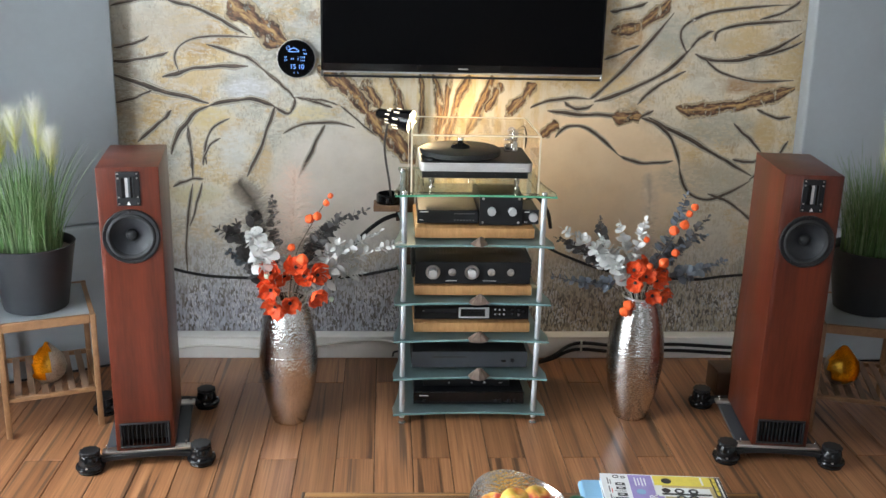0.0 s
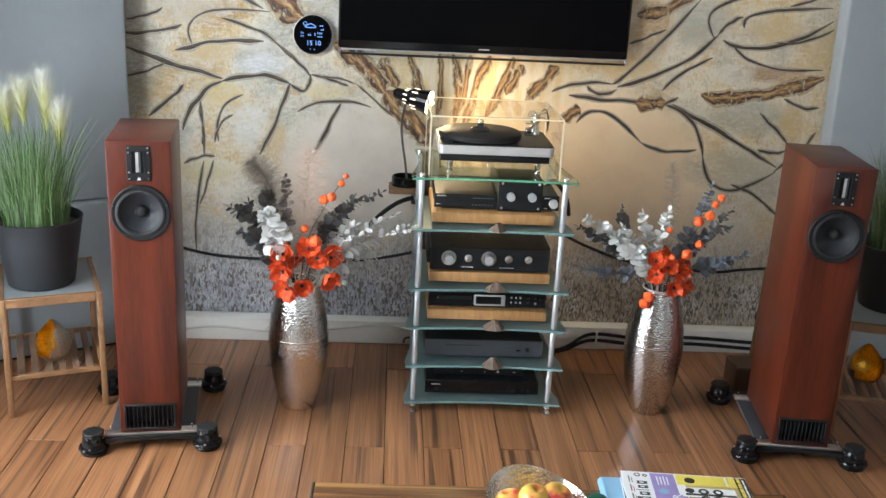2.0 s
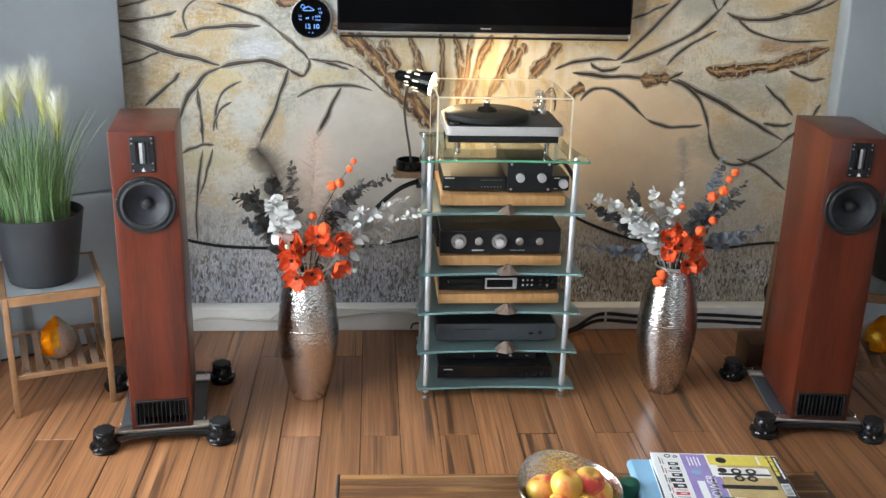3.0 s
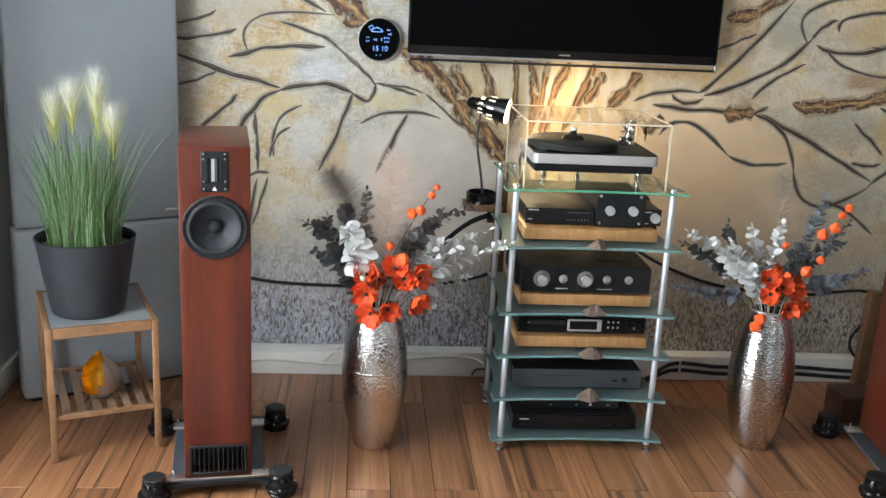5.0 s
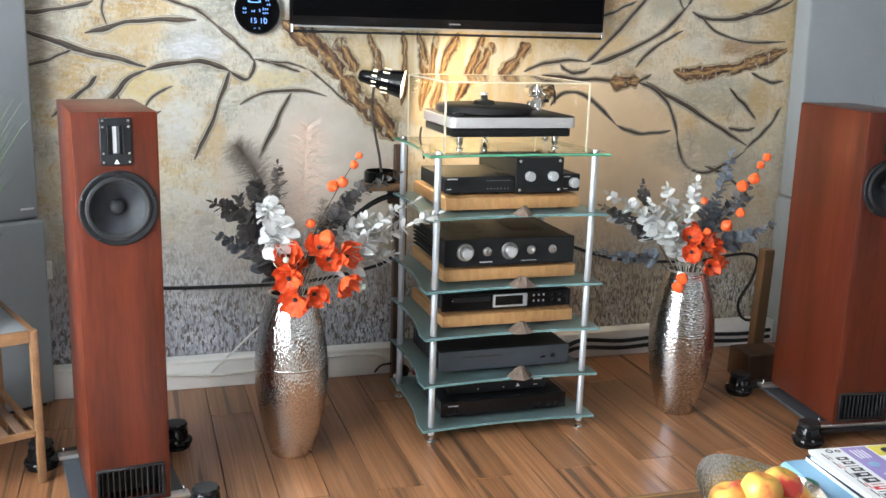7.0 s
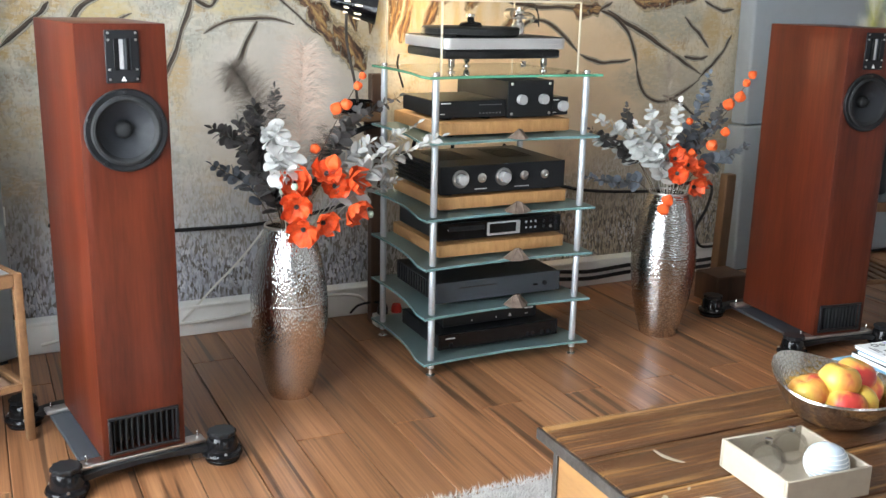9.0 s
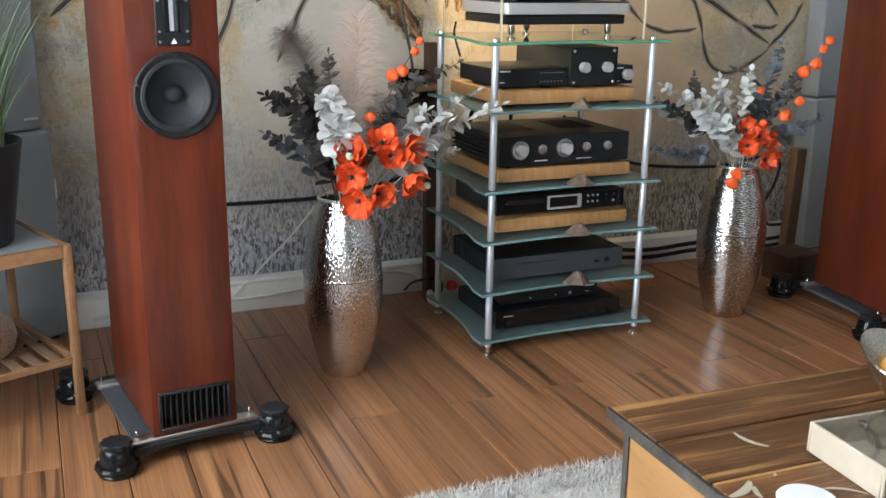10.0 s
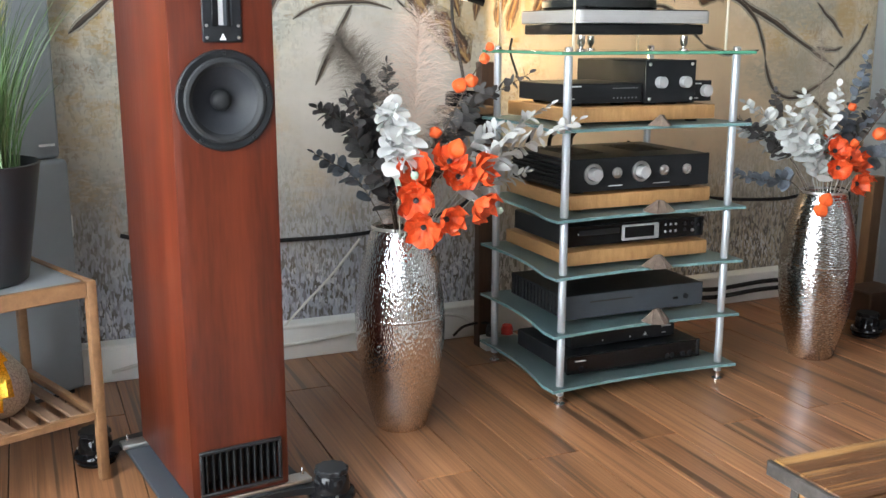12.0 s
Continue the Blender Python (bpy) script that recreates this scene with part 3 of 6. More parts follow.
def window(name, m, w, h):
    win = structure(thing(name, m, "", ""), "white framed window letting in grey daylight", "window")
    f = 0.06
    part("window_frame", joined(box((w, 0.06, f), (0, 0, f / 2)), box((w, 0.06, f), (0, 0, h - f / 2)), box((f, 0.06, h - 2 * f), (-w / 2 + f / 2, 0, h / 2)),
                                box((f, 0.06, h - 2 * f), (w / 2 - f / 2, 0, h / 2)), box((f, 0.06, h - 2 * f), (0, 0, h / 2))), M_WHITE, win)
    for s in (-1, 1):
        p = part("pane", box((w / 2 - 1.5 * f, 0.012, h - 2 * f), (s * (w / 4 - f / 4), 0, h / 2), 0), M_BULB, win)
        p.visible_shadow = False


window("window_1", pose(xm, (W1[0] + W1[1]) / 2, W1[2], 0, 0, 90), W1[1] - W1[0], W1[3] - W1[2])
window("window_2", pose((W2[0] + W2[1]) / 2, ym, W2[2]), W2[1] - W2[0], W2[3] - W2[2])

SK = 3.892
structure(part("baseboard", joined(box((3.4, NORTH - SK, 0.098), (0.3, (NORTH + SK) / 2, 0.049), 0.004, 2), box((3.4, 0.006, 0.01), (0.3, SK - 0.001, 0.096), 0.002)), M_WHITE),
          "white painted skirting board with cables along it", "baseboard")
structure(part("baseboard", box((0.018, NORTH - W1[1] - 0.002, 0.09), (WEST + 0.009, (NORTH + W1[1]) / 2, 0.045), 0.004, 2), M_WHITE), "white painted skirting board", "baseboard")


# ---- the mural with its painted branches ----
mural = structure(part("mural", box((EAST - WEST, 0.004, TOP), ((EAST + WEST) / 2, NORTH + 0.003, TOP / 2), 0), M_MURAL), "printed wall mural of bare tree branches over a misty meadow", "mural")


def strip(x0, z0, xm_, zm_, x1, z1, w, material, seed, waver=0.55):
    """One painted branch: a bowed, wavering strip with a raised spine."""
    rnd = random.Random(seed)
    bm = bmesh.new()
    uv = bm.loops.layers.uv.new("across")
    n = 22
    a, c = Vector((x0, 0, z0)), Vector((x1, 0, z1))
    b = 2 * Vector((xm_, 0, zm_)) - (a + c) / 2
    ph = rnd.random() * 9
    dv = 10 * (c - a).length / n
    rows = []
    for i in range(n + 1):
        t = i / n
        q = (1 - t) ** 2 * a + 2 * t * (1 - t) * b + t * t * c
        d = (2 * (1 - t) * (b - a) + 2 * t * (c - b)).normalized()
        s = Vector((-d.z, 0, d.x))
        q = q + s * w * waver * (0.35 * math.sin(ph + 7.3 * t) + 0.2 * math.sin(2 * ph + 15.7 * t)) * math.sin(3.1 * t)
        ww = w * 1.22 * (0.22 + 0.78 * min(1, t * 9, (1 - t) * 7)) * (1 + 0.16 * math.sin(ph * 3 + 9 * t) + 0.07 * math.sin(ph + 19 * t))
        rows.append([bm.verts.new(q + s * ww * k + Vector((0, NORTH - 0.0006 - 0.0016 * (1 - abs(k)) - 0.00002 * seed, 0))) for k in (-1, -0.3, 0.3, 1)])
    for i in range(n):
        for k in range(3):
            f = bm.faces.new((rows[i][k], rows[i][k + 1], rows[i + 1][k + 1], rows[i + 1][k]))
            for lp, (uu, vv) in zip(f.loops, ((k / 3, i * dv), ((k + 1) / 3, i * dv), ((k + 1) / 3, (i + 1) * dv), (k / 3, (i + 1) * dv))):
                lp[uv].uv = (uu, vv)
    for f in bm.faces:
        f.normal_update()
        if f.normal.y > 0:
            f.normal_flip()
    part("branch", bm, material, mural)


LEFT_BOUGHS = [
    (-1.08, 1.18, -0.88, 1.12, -0.7, 1.07, .022), (-0.86, 0.86, -0.8, 0.99, -0.7, 1.06, .020), (-0.7, 1.06, -0.56, 1.09, -0.44, 1.06, .020),
    (-0.44, 1.06, -0.48, 0.94, -0.56, 0.77, .016), (-0.44, 1.06, -0.38, 1.04, -0.36, 1.1, .014), (-0.36, 1.1, -0.27, 1.08, -0.21, 1.06, .012),
    (-0.41, 0.95, -0.28, 1.0, -0.12, 0.98, .012), (-0.24, 0.99, -0.29, 0.89, -0.35, 0.77, .016), (-0.72, 0.82, -0.71, 0.94, -0.62, 1.01, .010),
    (-0.79, 0.97, -0.78, 0.87, -0.78, 0.8, .012), (-1.06, 1.28, -0.98, 1.3, -0.92, 1.33, .013)]
LEFT_TWIGS = [
    (-1.08, 1.23, -0.95, 1.24, -0.85, 1.27, .015), (-0.88, 1.17, -0.72, 1.21, -0.54, 1.22, .018), (-0.7, 1.3, -0.56, 1.26, -0.49, 1.21, .014),
    (-0.49, 1.21, -0.41, 1.15, -0.36, 1.09, .012), (-0.81, 1.19, -0.78, 1.31, -0.51, 1.33, .009), (-1.06, 1.44, -0.94, 1.47, -0.83, 1.47, .014),
    (-0.85, 1.47, -0.69, 1.42, -0.54, 1.34, .016), (-1.09, 1.06, -0.99, 1.09, -0.92, 1.12, .012), (-0.99, 0.91, -0.9, 0.99, -0.85, 1.04, .016),
    (-0.86, 0.725, -0.80, 0.755, -0.735, 0.76, .012), (-0.742, 0.745, -0.765, 0.66, -0.80, 0.56, .010), (-0.789, 0.985, -0.777, 0.87, -0.779, 0.755, .008),
    (-0.735, 0.815, -0.715, 0.885, -0.66, 0.93, .009), (-0.535, 1.25, -0.475, 1.20, -0.42, 1.15, .008), (-0.326, 1.094, -0.25, 1.088, -0.187, 1.07, .008),
    (-0.178, 1.067, -0.10, 1.004, -0.03, 0.944, .008), (-0.78, 0.74, -0.81, 0.56, -0.82, 0.36, .011)]
TRUNK = [
    (-0.61, 1.47, -0.51, 1.4, -0.38, 1.31, .04), (-0.27, 1.22, -0.16, 1.15, -0.07, 1.04, .035), (-0.07, 1.04, 0.02, 0.95, 0.12, 0.83, .035),
    (0.19, 1.20, 0.22, 1.08, 0.21, 0.93, .014), (0.34, 1.20, 0.29, 1.07, 0.25, 0.92, .016), (0.43, 1.20, 0.39, 1.08, 0.33, 0.95, .016),
    (0.47, 1.17, 0.44, 1.11, 0.41, 1.05, .016), (0.61, 1.17, 0.55, 1.1, 0.49, 1.03, .02), (0.02, 1.19, 0.06, 1.08, 0.09, 0.96, .016), (0.26, 1.20, 0.25, 1.10, 0.23, 0.98, .010), (0.14, 1.20, 0.15, 1.08, 0.14, 0.95, .010),
    (-0.09, 1.17, -0.05, 1.12, -0.02, 1.06, .02), (0.9, 1.38, 1.03, 1.42, 1.13, 1.51, .024), (1.19, 1.08, 1.41, 1.09, 1.68, 1.17, .024),
    (0.64, 0.95, 0.68, 0.99, 0.71, 1.01, .018), (0.93, 1.04, 0.99, 1.04, 1.05, 1.05, .022)]
RIGHT_BOUGHS = [
    (0.59, 1.07, 0.7, 1.11, 0.83, 1.11, .014), (0.73, 1.1, 0.78, 1.07, 0.85, 1.09, .014), (0.83, 1.11, 0.95, 1.22, 1.15, 1.46, .016),
    (0.85, 1.1, 1.07, 1.19, 1.23, 1.32, .018), (1.23, 1.32, 1.27, 1.37, 1.32, 1.39, .014), (1.22, 1.3, 1.24, 1.44, 1.62, 1.5, .013),
    (1.33, 1.35, 1.39, 1.41, 1.67, 1.44, .014), (1.25, 1.3, 1.44, 1.28, 1.68, 1.39, .018), (1.46, 1.3, 1.58, 1.31, 1.69, 1.36, .012),
    (1.29, 1.29, 1.42, 1.21, 1.67, 1.2, .011), (1.03, 1.09, 1.11, 1.17, 1.22, 1.23, .013), (0.66, 1.06, 0.82, 1.05, 0.99, 1.04, .017),
    (0.99, 1.04, 1.04, 1.04, 1.1, 1.07, .014)]
RIGHT_TWIGS = [
    (1.08, 1.04, 1.26, 0.95, 1.54, 0.8, .019), (1.04, 1.04, 1.17, 0.97, 1.23, 0.83, .015), (1.23, 0.83, 1.33, 0.7, 1.54, 0.78, .014),
    (1.36, 0.72, 1.46, 0.68, 1.58, 0.59, .013), (0.7, 0.95, 0.8, 1.0, 0.97, 0.88, .013), (0.97, 0.88, 1.08, 0.85, 1.2, 0.86, .012),
    (1.44, 1.02, 1.51, 0.96, 1.57, 0.9, .014), (1.68, 0.95, 1.62, 0.86, 1.53, 0.78, .013), (1.53, 1.08, 1.61, 1.05, 1.68, 1.05, .013),
    (0.89, 1.46, 0.96, 1.47, 1.04, 1.5, .014), (0.88, 1.27, 0.95, 1.3, 1.02, 1.33, .011), (1.5, 1.44, 1.61, 1.48, 1.66, 1.52, .012),
    (1.45, 0.87, 1.51, 0.86, 1.57, 0.87, .014)]
for i, row in enumerate(LEFT_BOUGHS + LEFT_TWIGS + RIGHT_BOUGHS + RIGHT_TWIGS):
    strip(*row[:6], row[6] * 0.9, M_BRANCH, i)
for i, row in enumerate(TRUNK):
    strip(*row[:6], row[6] * 1.25, M_TRUNK, 50 + i, 0.25)


# ---- loudspeakers ----
def screw(r=0.004, h=0.003):
    return lathe([(0, h), (r * 0.7, h), (r, h * 0.5), (r, 0)], 10)


def carved(body, *cutters):
    """The body less the cutters."""
    obs = []
    for b in (body, *cutters):
        obs.append(part("block", b, M_VENEER, smooth=False))
    for c in obs[1:]:
        md = obs[0].modifiers.new("cut", "BOOLEAN")
        md.operation, md.object, md.solver = "DIFFERENCE", c, "EXACT"
    me = bpy.data.meshes.new_from_object(obs[0].evaluated_get(bpy.context.evaluated_depsgraph_get()))
    bm = bmesh.new()
    bm.from_mesh(me)
    for o in obs:
        bpy.data.objects.remove(o)
    return bm


def floor_speaker(m, label):
    sp = thing("floor_speaker", m, label, "loudspeaker", "pair of floor speakers")
    W, D, Z0, Z1 = 0.188, 0.37, 0.056, 1.015
    F = -D / 2
    R, z0, z1, w = 0.0875, 0.066, 0.156, 0.160
    part("cabinet", carved(box((W, D, Z1 - Z0), (0, 0, (Z0 + Z1) / 2), 0.003, 2), lathe([(0, 0.05), (R * 0.9, 0.05), (R * 0.9, -0.05), (0, -0.05)], 56, (0, F, 0.795), "y"),
                           box((w - 0.014, 0.10, z1 - z0 - 0.014), (0, F, (z0 + z1) / 2), 0)), M_VENEER, sp)
    tw = part("tweeter_plate", box((0.07, 0.006, 0.108), (0, F - 0.003, 0.948), 0.002), M_SATIN, sp, "black tweeter face plate")
    part("ribbon", box((0.026, 0.003, 0.062), (0.004, F - 0.0072, 0.953), 0.0005), M_SLATE, tw, "grey ribbon element")
    part("ribbon_strip", box((0.0085, 0.002, 0.060), (-0.0035, F - 0.0090, 0.953), 0.0005), M_SILVER, tw, "pale ribbon strip")
    part("ribbon_bar", box((0.006, 0.005, 0.064), (0.010, F - 0.0090, 0.953), 0.0005), M_GLOSS, tw)
    part("ribbon_bar", box((0.010, 0.005, 0.064), (-0.014, F - 0.0090, 0.953), 0.0005), M_GLOSS, tw)
    for sx in (-1, 1):
        for z in (0.902, 0.922, 0.982, 0.996):
            part("screw", moved(screw(0.0028), pose(sx * 0.028, F - 0.006, z, 90)), M_STEEL, tw)
    part("badge", moved(prism([(-0.006, 0), (0.006, 0), (0, 0.011)], 0, 0.001), pose(0, F - 0.0062, 0.898, 90)), M_LEGEND, tw, "small pale triangle mark")
    wf = part("woofer", lathe([(R * 0.80, 0.004), (R * 0.84, 0.007), (R * 0.97, 0.008), (R, 0.005), (R, 0)], 56, (0, F, 0.795), "y"), M_SATIN, sp, "black round woofer frame")
    part("surround", lathe([(R * 0.86, 0.0065), (R * 0.82, 0.0105), (R * 0.76, 0.0115), (R * 0.70, 0.008), (R * 0.67, 0.003)], 56, (0, F, 0.795), "y"), M_RUBBER, wf)
    part("cone", lathe([(R * 0.68, 0.0035), (R * 0.5, -0.008), (R * 0.24, -0.023), (0, -0.025)], 56, (0, F, 0.795), "y"), M_CONE, wf)
    part("dust_cap", lathe([(0.0, -0.004), (0.009, -0.005), (0.016, -0.010), (0.019, -0.018), (0.019, -0.024)], 28, (0, F, 0.795), "y"), M_RUBBER, wf)
    for k in range(5):
        a = radians(90 + 72 * k)
        part("screw", moved(screw(0.0036, 0.004), pose(R * 0.93 * math.cos(a), F - 0.0065, 0.795 + R * 0.93 * math.sin(a), 90)), M_SATIN, wf)
    vent = part("vent_frame", joined(box((w, 0.008, 0.007), (0, F - 0.002, z0 + 0.0035)), box((w, 0.008, 0.007), (0, F - 0.002, z1 - 0.0035)),
                box((0.007, 0.008, z1 - z0 - 0.014), (-w / 2 + 0.0035, F - 0.002, (z0 + z1) / 2)), box((0.007, 0.008, z1 - z0 - 0.014), (w / 2 - 0.0035, F - 0.002, (z0 + z1) / 2))), M_BLACK, sp, "black slotted vent")
    part("backing", box((w - 0.014, 0.001, z1 - z0 - 0.014), (0, F + 0.045, (z0 + z1) / 2), 0), M_GAP, vent)
    for k in range(11):
        part("slat", box((0.0026, 0.022, z1 - z0 - 0.015), (-w / 2 + 0.0135 + k * 0.0133, F + 0.009, (z0 + z1) / 2), 0.0006), M_RUBBER, vent)
    part("terminal_plate", box((0.11, 0.006, 0.09), (0, D / 2 + 0.003, 0.2)), M_BLACK, sp)
    # base: slate plate, two steel bars, two arched outriggers, four isolation feet
    part("base_plate", box((0.268, 0.36, 0.010), (0, 0.01, 0.0395), 0.002), M_SLATE, sp, "dark slate base plate")
    for y, half in ((F + 0.016, 0.178), (0.175, 0.182)):
        bar = part("steel_bar", box((0.285, 0.036, 0.011), (0, y, 0.0500), 0.003, 2), M_STEEL, sp, "brushed steel clamp bar")
        for sx in (-1, 1):
            part("pin", lathe([(0, 0.016), (0.002, 0.014), (0.0035, 0), (0.0035, -0.004)], 10, (sx * 0.128, y, 0.058)), M_CHROME, bar)
        n, top, low = 24, [], []
        for i in range(n + 1):
            u = -1 + 2 * i / n
            z = 0.031 + 0.008 * (1 - u * u) - 0.012 * abs(u) ** 6
            top.append((u * half, z + 0.008))
            low.append((u * half, z - 0.010 + 0.006 * (1 - u * u)))
        arm = moved(prism(top + low[::-1], -0.017, 0.017), pose(0, y - (0.012 if y < 0 else -0.05), 0, 90))
        part("outrigger", arm, M_BLACK, sp, "black arched outrigger")
    for x, y in ((-0.178, -0.198), (0.178, -0.198), (-0.182, 0.238), (0.182, 0.238)):
        foot = part("foot", lathe([(0, 0), (0.040, 0), (0.042, 0.006), (0.039, 0.010), (0.046, 0.013), (0.048, 0.019), (0.045, 0.025), (0.037, 0.028), (0.034, 0.054), (0.029, 0.062), (0, 0.062)], 36, (x, y, 0)), M_GLOSS, sp, "glossy black isolation foot")
        knob = prism([((0.031 + 0.003 * (1 if (k // 2) % 2 else 0)) * math.cos(2 * math.pi * k / 40), (0.031 + 0.003 * (1 if (k // 2) % 2 else 0)) * math.sin(2 * math.pi * k / 40)) for k in range(40)], 0.0625, 0.074, 0.002)
        part("knob", moved(knob, pose(x, y, 0)), M_BLACK, foot)
        for a in (20, 140, 260):
            part("bolt", lathe([(0, 0.005), (0.003, 0.004), (0.004, 0)], 8, (x + 0.041 * math.cos(radians(a)), y + 0.041 * math.sin(radians(a)), 0.0255)), M_STEEL, foot)
    return sp


floor_speaker(pose(-0.812, 3.174, 0, 0, 0, 8), "cherry veneered floor speaker on a black outrigger base")
floor_speaker(pose(1.391, 3.172, 0, 0, 0, -6.5), "cherry veneered floor speaker beside the stool, in shade")


# ---- the rack ----
RX, RY = 0.313, 3.475
LEVELS = (0.870, 0.690, 0.475, 0.333, 0.187, 0.047)


def shelf_outline(fw, bw, fy, by, dip, waist):
    pts = []
    for i in range(13):
        u = -1 + i / 6
        pts.append((u * (fw - 0.012 * (abs(u) > 0.99)), fy + dip * (1 - u * u)))
    for i in range(1, 10):
        t = i / 10
        pts.append((fw + (bw - fw) * t - waist * math.sin(math.pi * t), fy + 0.012 + (by - fy - 0.012) * t))
    pts += [(bw, by), (-bw, by)]
    for i in range(9, 0, -1):
        t = i / 10
        pts.append((-(fw + (bw - fw) * t - waist * math.sin(math.pi * t)), fy + 0.012 + (by - fy - 0.012) * t))
    return pts


rack = thing("hifi_rack", pose(RX, RY, 0), "glass hi-fi rack with frosted shelves on aluminium posts", "rack")
for i, z in enumerate(LEVELS):
    out = [(x + 0.004, y) for x, y in shelf_outline(0.291, 0.264, -0.214, 0.245, 0.020, 0.022)]
    sh = part("shelf", prism(out, z - 0.008, z, 0.0008), M_GLASS_TOP if i == 0 else M_FROST, rack, "clear green glass shelf" if i == 0 else "frosted glass shelf", smooth=False)
    sh.visible_shadow = i > 0
    rim = [(x * 1.0015, y * 1.0015) for x, y in out]
    bm = bmesh.new()
    lo = [bm.verts.new((x, y, z - 0.0074)) for x, y in rim]
    hi = [bm.verts.new((x, y, z - 0.0006)) for x, y in rim]
    for k in range(len(rim)):
        j = (k + 1) % len(rim)
        bm.faces.new((lo[k], lo[j], hi[j], hi[k]))
    part("shelf_edge", bm, M_GLASS_EDGE if i == 0 else M_FROST_EDGE, sh, smooth=False)
for sx, sy in ((-0.243, -0.188), (0.243, -0.188), (-0.243, 0.185), (0.243, 0.185)):
    cuts = [0.022] + sorted(LEVELS)
    tubes = [part("post_tube", lathe([(0.0085, lo_ + 0.001), (0.0100, lo_ + 0.004), (0.0100, hi_ - 0.0125), (0.0085, hi_ - 0.0095)], 20, (sx, sy, 0)), M_ALU, rack) for lo_, hi_ in zip(cuts, cuts[1:])]
    part("cap", lathe([(0, 0.881), (0.008, 0.880), (0.0108, 0.876), (0.0108, 0.8705)], 20, (sx, sy, 0)), M_CHROME, tubes[-1])
    part("foot", lathe([(0.0, 0), (0.014, 0), (0.014, 0.004), (0.007, 0.008), (0.006, 0.016), (0.009, 0.019), (0.009, 0.030)], 20, (sx, sy, 0)), M_CHROME, tubes[0])


def board(z, label):
    b = thing("bamboo_board", pose(0.3225, 3.505, z), label, "board", "boards on the rack")
    part("board", box((0.425, 0.345, 0.036), (0, 0, 0.026), 0.003, 2), M_BAMBOO, b)
    for sx in (-1, 1):
        for sy in (-1, 1):
            part("foot", lathe([(0, 0), (0.016, 0), (0.018, 0.008), (0, 0.008)], 16, (sx * 0.17, sy * 0.13, 0)), M_BLACK, b)


for i, z in enumerate(LEVELS[1:4]):
    board(z, "thick bamboo board on a frosted shelf")


def stone(x, y, z, s, seed):
    rnd = random.Random(seed)
    bm = bmesh.new()
    bmesh.ops.create_cone(bm, segments=7, radius1=0.034 * s, radius2=0.006 * s, depth=0.026 * s, cap_ends=True)
    for v in bm.verts:
        v.co += Vector((rnd.uniform(-1, 1), rnd.uniform(-1, 1), 0)) * 0.006 * s
        v.co.z += 0.013 * s
    st = tagged(part("stone", bm, M_STONE, None, smooth=False), "small brown pyramid stone resting on the shelf edge", "stone", "stones on the rack")
    st.matrix_world = pose(x, y, z, 0, 0, rnd.uniform(0, 90))


for i, z in enumerate(LEVELS[1:5]):
    stone(0.337 + 0.004 * i, 3.284, z, 1.0 + 0.06 * i, i)


def knob(r, depth, at, parent, material=M_SILVER, skirt=0.0):
    k = part("knob", lathe([(0, depth), (r * 0.92, depth), (r, depth - 0.0015), (r, 0)], 32, at, "y"), material, parent, "silver knob")
    if skirt:
        part("skirt", lathe([(r + 0.0015, 0.0005), (r + 0.003, 0.0045), (skirt - 0.001, 0.0045), (skirt, 0.003), (skirt, 0)], 32, at, "y"), M_STEEL, k)
    return k


def device(name, label, x0, x1, y0, depth, z, h, material=M_SATIN, feet=0.008):
    d = thing(name, pose((x0 + x1) / 2, y0 + depth / 2, z), label, "hi-fi unit", "")
    w = x1 - x0
    part("body", box((w - 0.004, depth - 0.008, h - 0.002), (0, 0.004, feet + h / 2), 0.002), M_SATIN, d)
    part("front_panel", box((w, 0.008, h), (0, -depth / 2 + 0.004, feet + h / 2), 0.0015), material, d)
    if feet:
        for sx in (-1, 1):
            for y in (-depth / 2 + 0.045, depth / 2 - 0.04):
                part("foot", lathe([(0, 0), (0.017, 0), (0.018, 0.003), (0.016, feet), (0, feet)], 18, (sx * (w / 2 - 0.045), y, 0)), M_CHROME if feet > 0.009 else M_BLACK, d)
    return d, w, -depth / 2, feet


def bars(parent, name, spots, y, material):
    for x, z, w, h in spots:
        part(name, box((w, 0.0012, h), (x, y - 0.0003, z), 0), material, parent, smooth=False)


Z2 = LEVELS[1] + 0.044
d, w, f, q = device("preamplifier", "flat black unit with small indicator marks on a bamboo board", 0.118, 0.336, 3.372, 0.26, Z2, 0.048)
bars(d, "legend", [(-0.085, q + 0.042, 0.032, 0.003), (-0.095, q + 0.012, 0.014, 0.002)], f, M_LEGEND)
bars(d, "mark", [(0.025 + 0.0085 * k, q + 0.036, 0.006, 0.002) for k in range(9)] + [(0.025 + 0.011 * k, q + 0.012, 0.004, 0.004) for k in range(7)], f, M_DIMPRINT)
d, w, f, q = device("headphone_amplifier", "tall square-fronted black unit with two silver knobs", 0.338, 0.492, 3.362, 0.34, Z2, 0.107, feet=0.005)
knob(0.0145, 0.018, (-0.034, f, q + 0.052), d)
knob(0.0145, 0.018, (0.040, f, q + 0.052), d)
for sx in (-1, 1):
    for z in (0.010, 0.097):
        part("screw", moved(screw(0.0045), pose(sx * 0.064, f, q + z, 90)), M_STEEL, d)
d, w, f, q = device("phono_stage", "small black unit with one silver knob", 0.494, 0.588, 3.376, 0.16, Z2, 0.053, feet=0.006)
d.location.x -= 0.034
knob(0.0155, 0.016, (0.026, f, q + 0.027), d)
